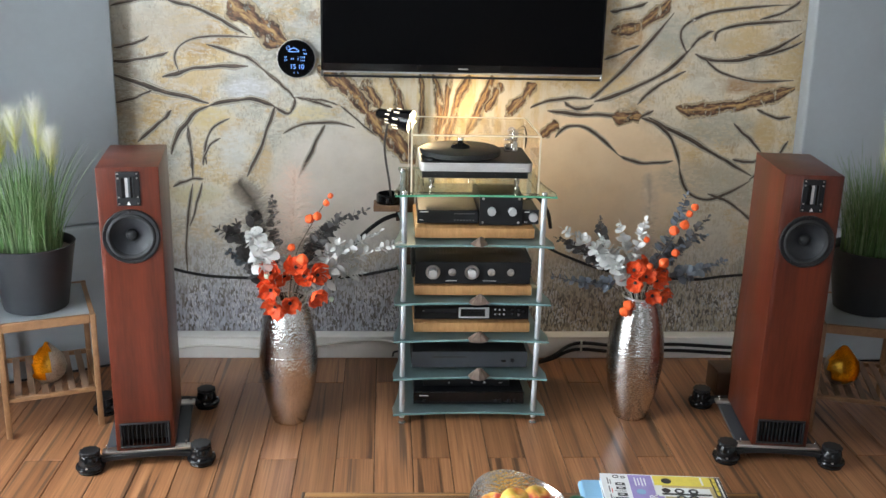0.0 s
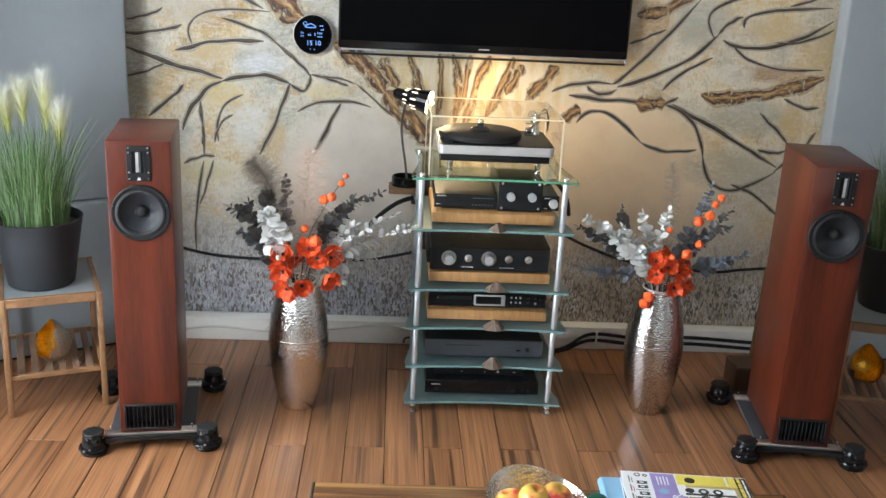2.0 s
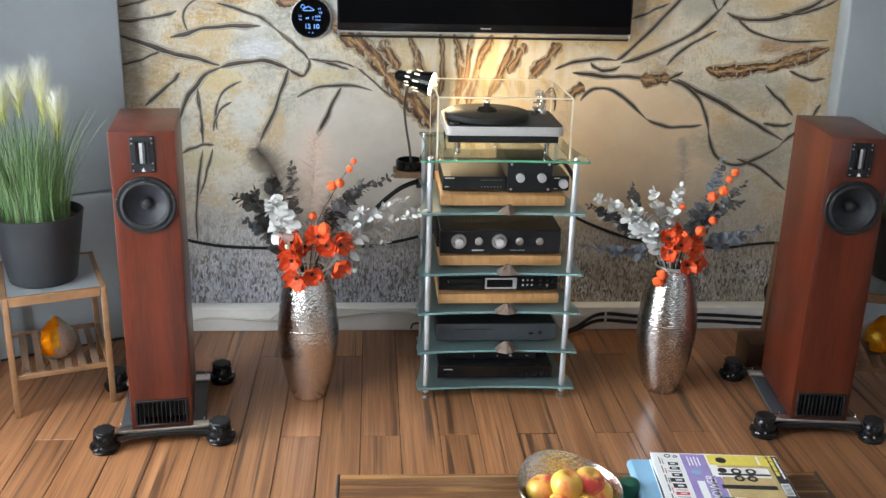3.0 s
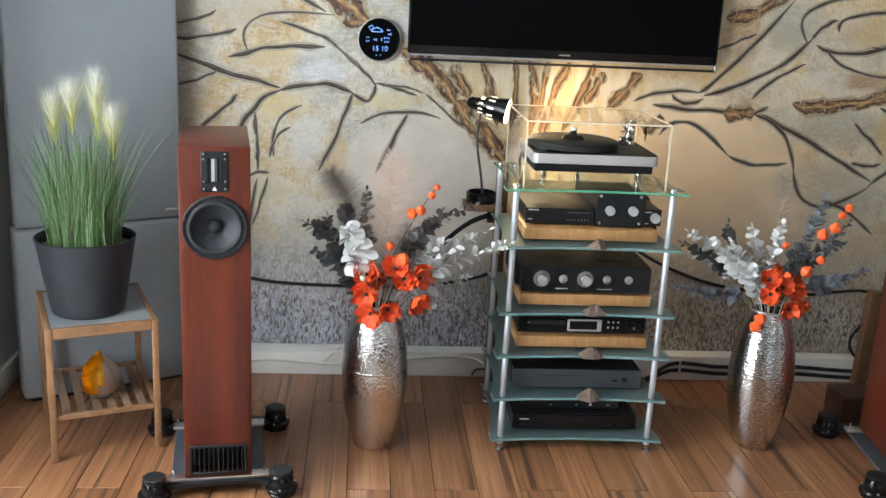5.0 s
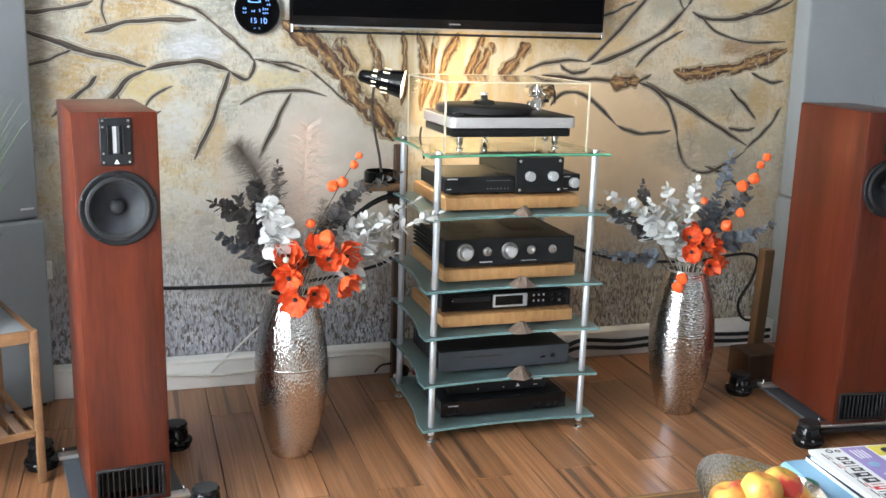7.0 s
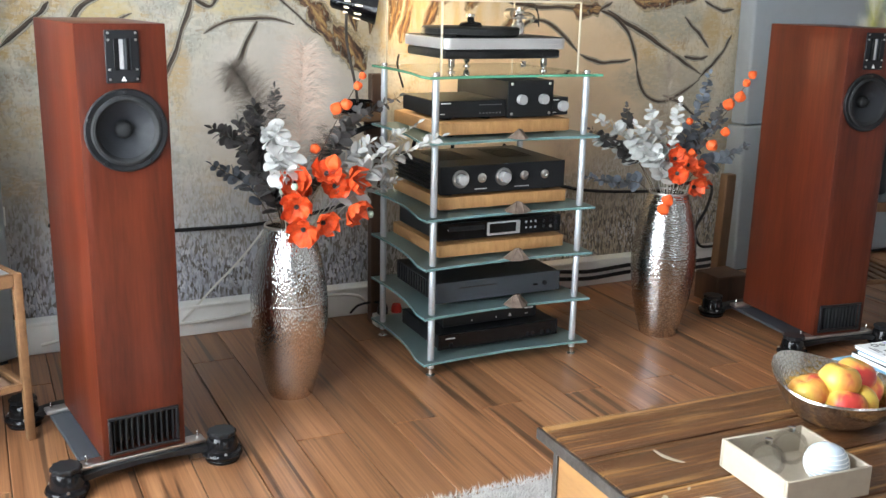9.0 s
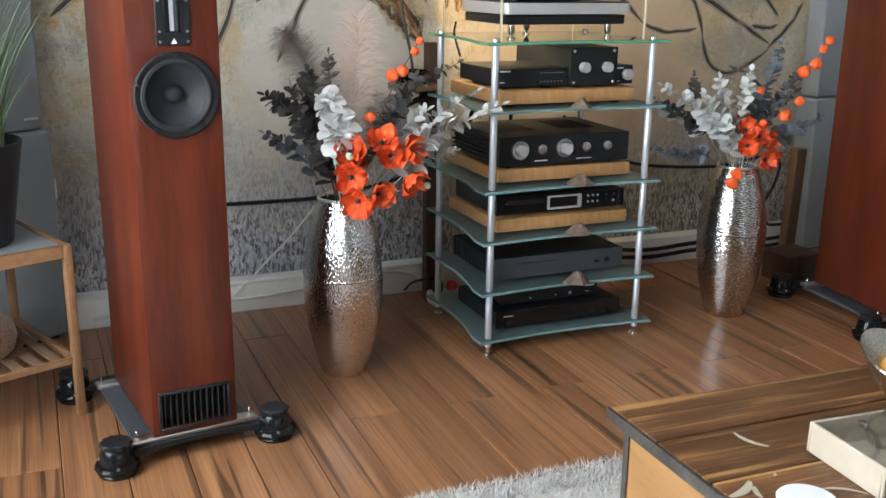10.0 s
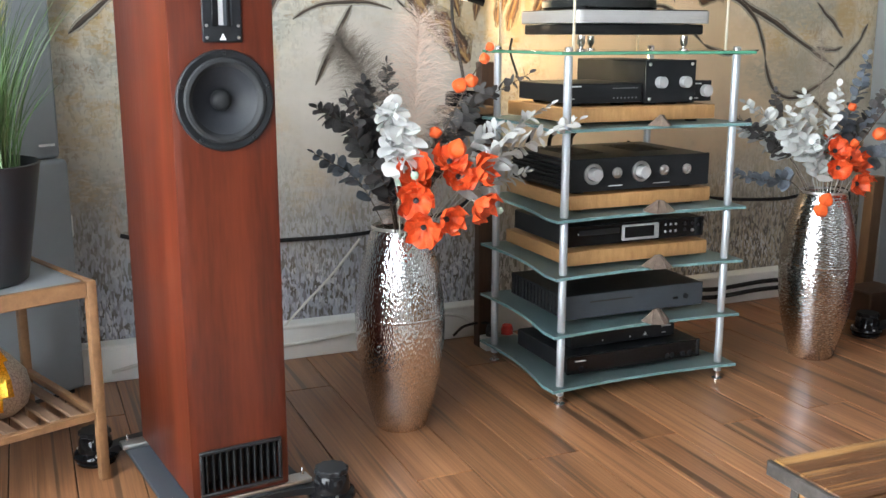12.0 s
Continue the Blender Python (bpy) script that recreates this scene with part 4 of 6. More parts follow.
part("socket", lathe([(0.003, 0.003), (0.0055, 0.004), (0.0065, 0.002), (0.0065, 0)], 18, (-0.024, f, q + 0.026), "y"), M_STEEL, d)
bars(d, "legend", [(0.004, q + 0.045, 0.02, 0.003), (0.0, q + 0.008, 0.012, 0.002)], f, M_LEGEND)

Z3 = LEVELS[2] + 0.044
d, w, f, q = device("integrated_amplifier", "black integrated amplifier with two large silver knobs", 0.112, 0.528, 3.334, 0.315, Z3, 0.082)
c = q + 0.044
knob(0.0155, 0.024, (-0.144, f, c), d, M_SILVER, 0.0265)
knob(0.0155, 0.024, (-0.004, f, c), d, M_SILVER, 0.0265)
for x, r in ((-0.075, 0.0135), (0.066, 0.0135), (0.136, 0.013)):
    part("socket", lathe([(0.0, 0.004), (0.005, 0.004), (0.006, 0.007), (r, 0.004), (r, 0)], 24, (x, f, c), "y"), M_STEEL, d, "round steel control")
bars(d, "legend", [(-0.078, q + 0.012, 0.04, 0.003), (0.06, q + 0.012, 0.05, 0.0015)], f, M_LEGEND)
for sx in (-1, 1):
    for k in range(9):
        part("vent_slot", box((0.003, 0.16, 0.0015), (sx * 0.10 - 0.05 + 0.0125 * k, 0.03, q + 0.0818), 0), M_BLACK, d)
for k in range(6):
    for sx in (-1, 1):
        part("fin", box((0.010, 0.27, 0.004), (sx * 0.213, 0.02, q + 0.012 + 0.012 * k), 0.001), M_SATIN, d)

Z4 = LEVELS[3] + 0.044
d, w, f, q = device("cd_player", "black disc player with a framed display and small buttons", 0.112, 0.530, 3.345, 0.29, Z4, 0.052, M_GLOSS, feet=0.010)
part("display_frame", box((0.112, 0.005, 0.041), (0.008, f - 0.002, q + 0.026), 0.004, 2), M_SILVER, d, "silver display surround")
part("display", box((0.092, 0.004, 0.031), (0.004, f - 0.0035, q + 0.027), 0.002), M_GLOSS, d)
for k in range(3):
    for r in range(2):
        part("button", box((0.006, 0.003, 0.006), (0.086 + 0.016 * k, f - 0.0015, q + 0.020 + 0.018 * r), 0.001), M_SILVER, d)
for k in range(3):
    part("button", box((0.006, 0.004, 0.006), (0.0565, f - 0.005, q + 0.014 + 0.012 * k), 0.001), M_STEEL, d)
for x, z in ((0.148, 0.036), (0.148, 0.020), (0.172, 0.036), (0.172, 0.018), (0.19, 0.03)):
    part("button", lathe([(0, 0.003), (0.004, 0.003), (0.0045, 0)], 12, (x, f, q + z), "y"), M_STEEL if x == 0.172 and z < 0.02 else M_SATIN, d)
part("tray", box((0.12, 0.002, 0.014), (-0.115, f - 0.001, q + 0.034), 0.001), M_BLACK, d)
bars(d, "legend", [(-0.162, q + 0.032, 0.03, 0.004)], f, M_LEGEND)

d, w, f, q = device("media_player", "dark grey slim-slot player standing on a frosted shelf", 0.106, 0.532, 3.336, 0.30, LEVELS[4], 0.062, M_SLATE, feet=0.013)
part("slot", box((0.125, 0.002, 0.0025), (-0.075, f - 0.0006, q + 0.042), 0), M_GAP, d)
part("socket", box((0.016, 0.002, 0.006), (0.125, f - 0.0006, q + 0.026), 0.0005), M_GLOSS, d)
part("power_button", lathe([(0, 0.003), (0.007, 0.003), (0.008, 0)], 18, (0.158, f, q + 0.028), "y"), M_SATIN, d)
for k in range(14):
    part("fin", box((0.004, 0.010, 0.050), (-0.2135, -0.12 + 0.019 * k, q + 0.031), 0.001), M_SATIN, d)

d, w, f, q = device("video_recorder", "flat black recorder on the bottom frosted shelf", 0.113, 0.526, 3.326, 0.28, LEVELS[5], 0.048, M_GLOSS, feet=0.010)
bars(d, "legend", [(-0.168, q + 0.034, 0.032, 0.003)], f, M_LEGEND)
for x in (-0.165, 0.10, 0.116, 0.15, 0.172):
    part("button", lathe([(0, 0.003), (0.006, 0.003), (0.007, 0)], 16, (x, f, q + 0.014), "y"), M_SATIN, d)
d, w, f, q = device("network_player", "low black box on top of the recorder", 0.150, 0.475, 3.375, 0.22, LEVELS[5] + 0.058, 0.036, M_BLACK, feet=0.004)
bars(d, "legend", [(0.135, q + 0.030, 0.03, 0.004), (0.128, q + 0.012, 0.012, 0.002)], f, M_LEGEND)
bars(d, "light", [(-0.065, q + 0.012, 0.004, 0.004), (0.02, q + 0.012, 0.004, 0.004)], f, M_LEGEND)
part("badge", moved(prism([(-0.006, 0), (0.006, 0), (0, 0.011)], 0, 0.001), pose(0.068, f - 0.0002, q + 0.010, 90)), M_LEGEND, d)


# ---- turntable under its acrylic cover ----
tt = thing("turntable", pose(0.3215, 3.494, LEVELS[0]), "turntable with a silver-edged black plinth and thick platter", "turntable")
def rounded(w, d, r, n=8):
    """Outline of a rectangle with round corners."""
    out = []
    for cx, cy, a0 in ((w / 2 - r, -d / 2 + r, -90), (w / 2 - r, d / 2 - r, 0), (-w / 2 + r, d / 2 - r, 90), (-w / 2 + r, -d / 2 + r, 180)):
        out += [(cx + r * math.cos(radians(a0 + 90 * k / n)), cy + r * math.sin(radians(a0 + 90 * k / n))) for k in range(n + 1)]
    return out


part("subchassis", box((0.374, 0.270, 0.025), (-0.003, 0, 0.0515), 0.005, 2), M_BLACK, tt, "black lower plinth")
part("plinth", prism(rounded(0.396, 0.300, 0.022), 0.0665, 0.0970, 0.0015), M_SILVER, tt, "silver-edged plinth", smooth=False)
part("plinth_top", prism(rounded(0.390, 0.294, 0.020), 0.0965, 0.0995, 0.0006), M_SATIN, tt, "satin black top plate", smooth=False)
part("badge", box((0.042, 0.001, 0.004), (0.150, -0.1502, 0.080), 0), M_STEEL, tt)
for x, y in ((-0.155, -0.10), (0.150, -0.10), (0.0, 0.11)):
    part("spike", lathe([(0.012, 0), (0.012, 0.003), (0.003, 0.006), (0.010, 0.018), (0.010, 0.0365)], 18, (x, y, 0)), M_CHROME, tt)
RISE = 0.010    # platter, pulley and arm stand on the top plate
pl = part("platter", lathe([(0, 0.114), (0.141, 0.114), (0.145, 0.111), (0.145, 0.095), (0.140, 0.092), (0.05, 0.0905), (0, 0.0905)], 64, (-0.048, -0.004, 0)), M_RUBBER, tt, "thick matt black platter")
part("record_clamp", lathe([(0, 0.142), (0.010, 0.142), (0.011, 0.130), (0.030, 0.126), (0.036, 0.1145)], 32, (-0.048, -0.004, 0)), M_GLOSS, tt, "black record clamp with a steel top")
part("clamp_top", lathe([(0, 0.151), (0.012, 0.1505), (0.013, 0.1425), (0, 0.1425)], 24, (-0.048, -0.004, 0)), M_CHROME, tt)
part("pulley", lathe([(0, 0.098), (0.017, 0.097), (0.018, 0.0895)], 24, (-0.165, -0.115, 0)), M_BLACK, tt)
arm = part("tonearm", tube([(0.152, 0.075, 0.150), (0.146, 0.0, 0.150), (0.128, -0.07, 0.146), (0.112, -0.098, 0.138)], 0.004, 10, 6), M_CHROME, tt, "chrome tonearm")
part("bearing", joined(lathe([(0.017, 0.0895), (0.017, 0.12), (0.010, 0.13), (0.010, 0.162), (0, 0.164)], 20, (0.152, 0.06, 0)), box((0.034, 0.02, 0.026), (0.152, 0.062, 0.15), 0.004)), M_CHROME, arm)
part("counterweight", moved(lathe([(0, 0.018), (0.016, 0.018), (0.016, -0.018), (0, -0.018)], 24), pose(0.153, 0.112, 0.151, 90)), M_STEEL, arm)
part("arm_lift", joined(box((0.022, 0.016, 0.03), (0.128, 0.05, 0.106), 0.003), box((0.05, 0.006, 0.006), (0.14, 0.035, 0.138), 0.002), lathe([(0, 0.172), (0.006, 0.171), (0.006, 0.158)], 14, (0.152, 0.06, 0))), M_CHROME, arm)
part("headshell", box((0.016, 0.03, 0.010), (0.108, -0.106, 0.134), 0.002), M_BLACK, arm)
for k, (dx, dz) in enumerate(((0.02, 0.02), (0.034, 0.008), (0.028, -0.012))):
    part("arm_lead", tube([(0.16, 0.07, 0.155), (0.175 + dx * 0.4, 0.05, 0.165 + dz), (0.185 + dx * 0.3, 0.02, 0.145 + dz), (0.188, 0.0, 0.115)], 0.0016, 6, 8), M_CABLE, arm)
for ob in (pl, arm):
    ob.location.z += RISE
for ob in tt.children:
    if ob.name.split(".")[0] in ("record_clamp", "clamp_top", "pulley"):
        ob.location.z += RISE


cov = thing("dust_cover", pose(0.314, 3.49, LEVELS[0]), "clear acrylic dust cover with lamplight tinted into its edges", "cover")
cw, cd0, cd1, ch = 0.221, -0.185, 0.205, 0.200
e = 0.0035
panels = (((2 * cw, e, ch), (0, cd0, ch / 2)), ((2 * cw, e, ch), (0, cd1, ch / 2)), ((e, cd1 - cd0, ch), (-cw, (cd0 + cd1) / 2, ch / 2)), ((e, cd1 - cd0, ch), (cw, (cd0 + cd1) / 2, ch / 2)),
          ((2 * cw, cd1 - cd0, e), (0, (cd0 + cd1) / 2, ch)))
for s, a in panels:
    p = part("panel", box(s, a, 0), M_ACRYL, cov, smooth=False)
    p.visible_shadow = False
# edge strips in a cream tint that imitates lamplight in the acrylic
for sx in (-1, 1):
    for y in (cd0, cd1):
        part("edge", box((0.0055, 0.0055, ch), (sx * cw, y, ch / 2), 0.001), M_ACRYL_LIT, cov)
    part("edge", box((0.005, cd1 - cd0 - 0.006, 0.005), (sx * cw, (cd0 + cd1) / 2, ch), 0.001), M_ACRYL_LIT, cov)
for y in (cd0, cd1):
    part("edge", box((2 * cw - 0.006, 0.005, 0.005), (0, y, ch), 0.001), M_ACRYL_LIT, cov)


# ---- lamp on its bracket, behind the rack ----
br = thing("wooden_stand", pose(0.098, 3.80, 0), "dark brown wooden stand with a small ledge behind the rack", "stand")
part("upright", box((0.042, 0.036, 0.835), (0, 0, 0.4175), 0.003), M_BROWNWOOD, br)
part("ledge", box((0.135, 0.11, 0.022), (-0.072, -0.035, 0.705), 0.003), M_POSTWOOD, br)
part("brace", box((0.05, 0.02, 0.05), (-0.026, -0.03, 0.668), 0.003), M_BROWNWOOD, br)

lamp = thing("desk_lamp", pose(0.022, 3.772, 0.7165), "black gooseneck desk lamp, switched on", "lamp")
part("base", lathe([(0, 0), (0.052, 0), (0.054, 0.004), (0.053, 0.034), (0.047, 0.038), (0.045, 0.014), (0, 0.012)], 36), M_GLOSS, lamp, "black dish base")
part("stem", tube([(0.006, 0, 0.012), (-0.004, 0.004, 0.09), (-0.016, 0.014, 0.16), (-0.022, 0.03, 0.225), (-0.014, 0.055, 0.285), (-0.004, 0.072, 0.315)], 0.0045, 10, 8), M_IRON, lamp, "bent dark metal stem")
tip, mouth = Vector((-0.055, 0.092, 0.341)), Vector((0.088, 0.037, 0.314))
ax = (mouth - tip).normalized()
rot = Matrix.Translation(tip) @ ax.to_track_quat("Z", "Y").to_matrix().to_4x4()
head = part("shade", moved(lathe([(0.0, 0.0), (0.014, 0.002), (0.021, 0.012), (0.024, 0.045), (0.036, 0.085), (0.047, 0.150), (0.0455, 0.150), (0.034, 0.086), (0.020, 0.05)], 40), rot), M_GLOSS, lamp, "glossy black cone shade")
part("lining", moved(lathe([(0.0448, 0.1495), (0.0332, 0.087), (0.019, 0.052), (0, 0.05)], 40), rot), M_LAMPWHITE, head)
# slits are solid strips on the shade that glow in place of escaping light
for r in (0, 1):
    for k in range(9):
        a = radians(40 * k + 15 * r)
        z = 0.058 + 0.034 * r
        rr = 0.0282 + 0.0112 * r
        part("slit", moved(box((0.0045, 0.002, 0.022), (0, 0, 0), 0.0005), rot @ Matrix.Translation((rr * math.cos(a), rr * math.sin(a), z)) @ pose(0, 0, 0, 0, 0, math.degrees(a) + 90)), M_SLITGLOW, head, smooth=False)
part("bulb", moved(lathe([(0.012, 0.085), (0.020, 0.10), (0.036, 0.130), (0.0415, 0.143), (0.0, 0.150)], 28), rot), M_GLOW, head, "bright warm reflector bulb")


# ---- television and wall clock ----
tv = thing("television", pose(0.307, NORTH - 0.045, 1.19), "flat black television hung on the mural wall", "television")
part("back", box((1.00, 0.030, 0.5), (0, 0.028, 0.36), 0.008), M_BLACK, tv)
part("bezel", box((1.116, 0.022, 0.655), (0, 0, 0.3505), 0.004, 2), M_GLOSS, tv)
part("screen", box((1.098, 0.003, 0.618), (0, -0.0118, 0.362), 0), M_SCREEN, tv, "dark switched-off screen", smooth=False)
part("lower_strip", box((1.112, 0.016, 0.004), (0, -0.006, 0.0195), 0.001), M_SILVER, tv, "thin silver lower trim")
part("sound_bar", box((1.112, 0.014, 0.008), (0, -0.004, 0.003), 0.002), M_BLACK, tv)
for sx in (-1, 1):
    part("end_cap", box((0.010, 0.018, 0.028), (sx * 0.553, -0.008, 0.0125), 0.002), M_CHROME, tv)
part("badge", box((0.040, 0.001, 0.004), (0, -0.0135, 0.038), 0), M_STEEL, tv)
part("standby_light", box((0.005, 0.002, 0.003), (-0.42, -0.0145, 0.0165), 0.0005), M_LEGEND, tv)

clock = thing("wall_clock", pose(-0.350, NORTH - 0.004, 1.253), "round black digital weather clock with blue figures", "clock")
part("case", lathe([(0, -0.004), (0.070, -0.004), (0.074, 0.004), (0.076, 0.014), (0.0745, 0.017), (0.070, 0.015)], 56, (0, 0.002, 0), "y"), M_SATIN, clock)
part("rim", lathe([(0.0738, 0.0165), (0.0745, 0.0182), (0.0757, 0.0178), (0.0762, 0.0150)], 56, (0, 0.002, 0), "y"), M_STEEL, clock, "thin steel rim")
part("face", lathe([(0, 0.0155), (0.0705, 0.0155), (0.0705, 0.004)], 56, (0, 0.002, 0), "y"), M_SCREEN, clock, "glossy black face")


def words(text, size, at, parent, material, name="digits"):
    cu = bpy.data.curves.new(name, "FONT")
    cu.body, cu.size, cu.align_x, cu.align_y, cu.extrude = text, size, "CENTER", "CENTER", 0.0003
    tmp = new(name, cu)
    me = bpy.data.meshes.new_from_object(tmp)
    bpy.data.objects.remove(tmp)
    me.materials.append(material)
    ob = new(name, me)
    ob.parent = parent
    ob.matrix_basis = at
    return ob


CY = -0.0142
words("15", 0.025, pose(-0.0135, CY, -0.032, 90), clock, M_SCREENBLUE)
words("10", 0.025, pose(0.0185, CY, -0.032, 90), clock, M_SCREENBLUE)
part("sun_sign", tube([(-0.030 + 0.007 * math.cos(a), CY, 0.041 + 0.007 * math.sin(a)) for a in [k * 0.7 for k in range(10)]], 0.0010, 6, 3), M_SCREENBLUE, clock)
cloud = [(-0.028, 0.028), (-0.018, 0.037), (-0.006, 0.041), (0.006, 0.035), (0.012, 0.028), (-0.008, 0.0265), (-0.028, 0.028)]
part("cloud_sign", tube([(x - 0.002, CY, z) for x, z in cloud], 0.0014, 6, 6), M_SCREENBLUE, clock)
rnd = random.Random(4)
for x, z, w, h in ((-0.040, 0.006, 0.016, 0.008), (-0.040, -0.006, 0.016, 0.007), (-0.012, -0.001, 0.018, 0.010), (0.026, 0.006, 0.022, 0.008), (0.028, -0.007, 0.026, 0.007), (0.032, 0.034, 0.014, 0.008), (0.036, 0.020, 0.014, 0.008),
                   (0.006, 0.001, 0.004, 0.012), (-0.008, -0.055, 0.010, 0.005), (0.008, -0.055, 0.012, 0.005)):
    for k in range(max(1, int(w / 0.007))):
        part("figure", box((0.0026, 0.0006, h * rnd.uniform(0.65, 0.95)), (x - w / 2 + 0.0035 + 0.007 * k, CY, z), 0), M_SCREENBLUE, clock, smooth=False)


# ---- grey panels in the corners ----
def panel_stack(m, w, t, label):
    st = thing("acoustic_panel", m, label, "panel", "corner panels")
    part("lower_panel", box((w, t, 0.595), (0, 0, 0.31), 0.012, 3), M_PANEL, st)
    part("upper_panel", box((w - 0.02, t - 0.02, 1.35), (0.0, 0.004, 0.61 + 0.675), 0.012, 3), M_PANEL, st)
    part("tag", box((0.04, 0.002, 0.006), (w / 2 - 0.05, -t / 2 + 0.005, 0.645), 0), M_LEGEND, st, "small pale tag")
    part("foot_strip", box((w - 0.05, t - 0.03, 0.0125), (0, 0, 0.00625), 0.001), M_BLACK, st)


panel_stack(pose(-1.294, 3.762, 0, 0, 0, 27), 0.57, 0.10, "tall grey fabric panel pair standing across the corner")
panel_stack(pose(2.20, 3.895, 0, 0, -1.0, 0), 1.0, 0.11, "tall pale grey panel pair standing against the wall")


# ---- stools with planted pots and ornaments ----
def stool(m, label):
    st = thing("side_table", m, label, "side table", "bamboo side tables")
    W, D, H = 0.325, 0.40, 0.428
    for sx in (-1, 1):
        for sy in (-1, 1):
            part("leg", box((0.020, 0.020, H), (sx * (W / 2 - 0.010), sy * (D / 2 - 0.010), H / 2), 0.003, 2), M_OAK, st)
    for sy in (-1, 1):
        part("rail", box((W - 0.040, 0.016, 0.032), (0, sy * (D / 2 - 0.010), H - 0.017), 0.002), M_OAK, st)
        part("shelf_rail", box((W - 0.040, 0.016, 0.016), (0, sy * (D / 2 - 0.014), 0.142), 0.002), M_OAK, st)
    for sx in (-1, 1):
        part("rail", box((0.016, D - 0.040, 0.032), (sx * (W / 2 - 0.010), 0, H - 0.017), 0.002), M_OAK, st)
        part("shelf_rail", box((0.016, D - 0.040, 0.016), (sx * (W / 2 - 0.012), 0, 0.142), 0.002), M_OAK, st)
    part("glass_top", box((W - 0.038, D - 0.038, 0.006), (0, 0, H - 0.006), 0.001), M_STOOLGLASS, st, "frosted glass top")
    for k in range(6):
        part("slat", box((0.024, D - 0.04, 0.008), (-W / 2 + 0.052 + 0.0442 * k, 0, 0.147), 0.0015), M_SLATS, st)
    return st


def grass_pot(m, label, seed, tall):
    rnd = random.Random(seed)
    pot = thing("potted_grass", m, label, "plant", "potted grasses")
    part("pot", lathe([(0, 0), (0.104, 0), (0.109, 0.004), (0.147, 0.230), (0.149, 0.236), (0.146, 0.238), (0.141, 0.230), (0.136, 0.205), (0, 0.205)], 64), M_POT, pot, "matt anthracite tapered pot")
    part("soil", lathe([(0.1335, 0.206), (0.08, 0.214), (0, 0.216)], 32), M_STEM, pot)
    for name, material, count, hmin, hmax in (("blades", M_BLADE, 480, 0.18, 0.41), ("pale_blades", M_BLADE2, 330, 0.16, 0.44)):
        bm = bmesh.new()
        for i in range(count):
            a, r = rnd.uniform(0, 2 * math.pi), 0.110 * math.sqrt(rnd.random())
            base = Vector((r * math.cos(a), r * math.sin(a), 0.208))
            h = rnd.uniform(hmin, hmax)
            lean = rnd.gauss(0.0, 0.035) + (r / 0.115) * rnd.uniform(0.0, 0.135) * h / 0.3
            a2 = a + rnd.gauss(0, 0.5)
            out = Vector((math.cos(a2), math.sin(a2), 0))
            side = Vector((-math.sin(a2 + rnd.uniform(-1, 1)), math.cos(a2 + rnd.uniform(-1, 1)), 0)) * rnd.uniform(0.0011, 0.0021)
            prev = None
            for k in range(6):
                t = k / 5
                q = base + Vector((0, 0, h * (t - 0.12 * t * t))) + out * lean * t ** 1.8
                ww = 1 - 0.85 * t ** 2
                cur = (bm.verts.new(q - side * ww), bm.verts.new(q + side * ww))
                if prev:
                    bm.faces.new((prev[0], prev[1], cur[1], cur[0]))
                prev = cur
        tagged(part(name, bm, material, pot), kind="stuff")
    for x, y, z0, z1 in tall:
        st = part("plume_stalk", tube([(x * 0.3, y * 0.3, 0.22), (x * 0.75, y * 0.75, z0 * 0.7), (x, y, z1 - 0.02)], 0.0016, 6, 6), M_BLADE2, pot)
        for name, material, a0, a1, n in (("plume_foot", M_PLUME_Y, -0.10, 0.60, 300), ("plume_tip", M_PLUME_W, 0.30, 1.0, 400)):
            bm = bmesh.new()
            for i in range(n):
                t = rnd.uniform(a0, a1)
                q = Vector((x, y, z0 + (z1 - z0) * t))
                a = rnd.uniform(0, 2 * math.pi)
                ln = 0.047 * (0.45 + math.sin(math.pi * min(1, max(0.0, 0.15 + t * 0.8)))) * rnd.uniform(0.5, 1.0)
                d1 = Vector((math.cos(a), math.sin(a), 1.5)).normalized()
                d2 = Vector((math.cos(a) * 0.7, math.sin(a) * 0.7, 2.0)).normalized()
                s = Vector((-math.sin(a), math.cos(a), 0)) * 0.00024
                p1, p2 = q + d1 * ln, q + d1 * ln + d2 * ln
                vs = [bm.verts.new(v) for v in (q - s, q + s, p1 + s, p1 - s, p2)]
                bm.faces.new(vs[:4])
                bm.faces.new((vs[3], vs[2], vs[4]))
            tagged(part(name, bm, material, st), kind="stuff")


def ornament(m, label, turn):
    o = thing("tealight_ornament", m, label, "ornament", "drop ornaments")
    prof = [(0.0, 0.0), (0.030, 0.004), (0.050, 0.022), (0.058, 0.050), (0.052, 0.080), (0.030, 0.108), (0.010, 0.130), (0.004, 0.150)]
    prof = [(r * 1.12, z * 1.12) for r, z in prof]

    def shell(shrink, keep_front):
        bm = lathe([(max(0, r - shrink), z + shrink * 0.4) for r, z in prof], 36)
        cut = Vector((math.cos(radians(turn)), math.sin(radians(turn)), 0.38)).normalized()
        dead = [f for f in bm.faces if (f.calc_center_median() - Vector((0, 0, 0.066))).dot(cut) > 0.022]
        bmesh.ops.delete(bm, geom=dead, context="FACES")
        return bm
    part("shell", shell(0, False), M_ORNAMENT, o, "dull silver drop-shaped shell")
    part("lining", shell(0.0022, False), M_GOLD, o, "gold leaf lining")


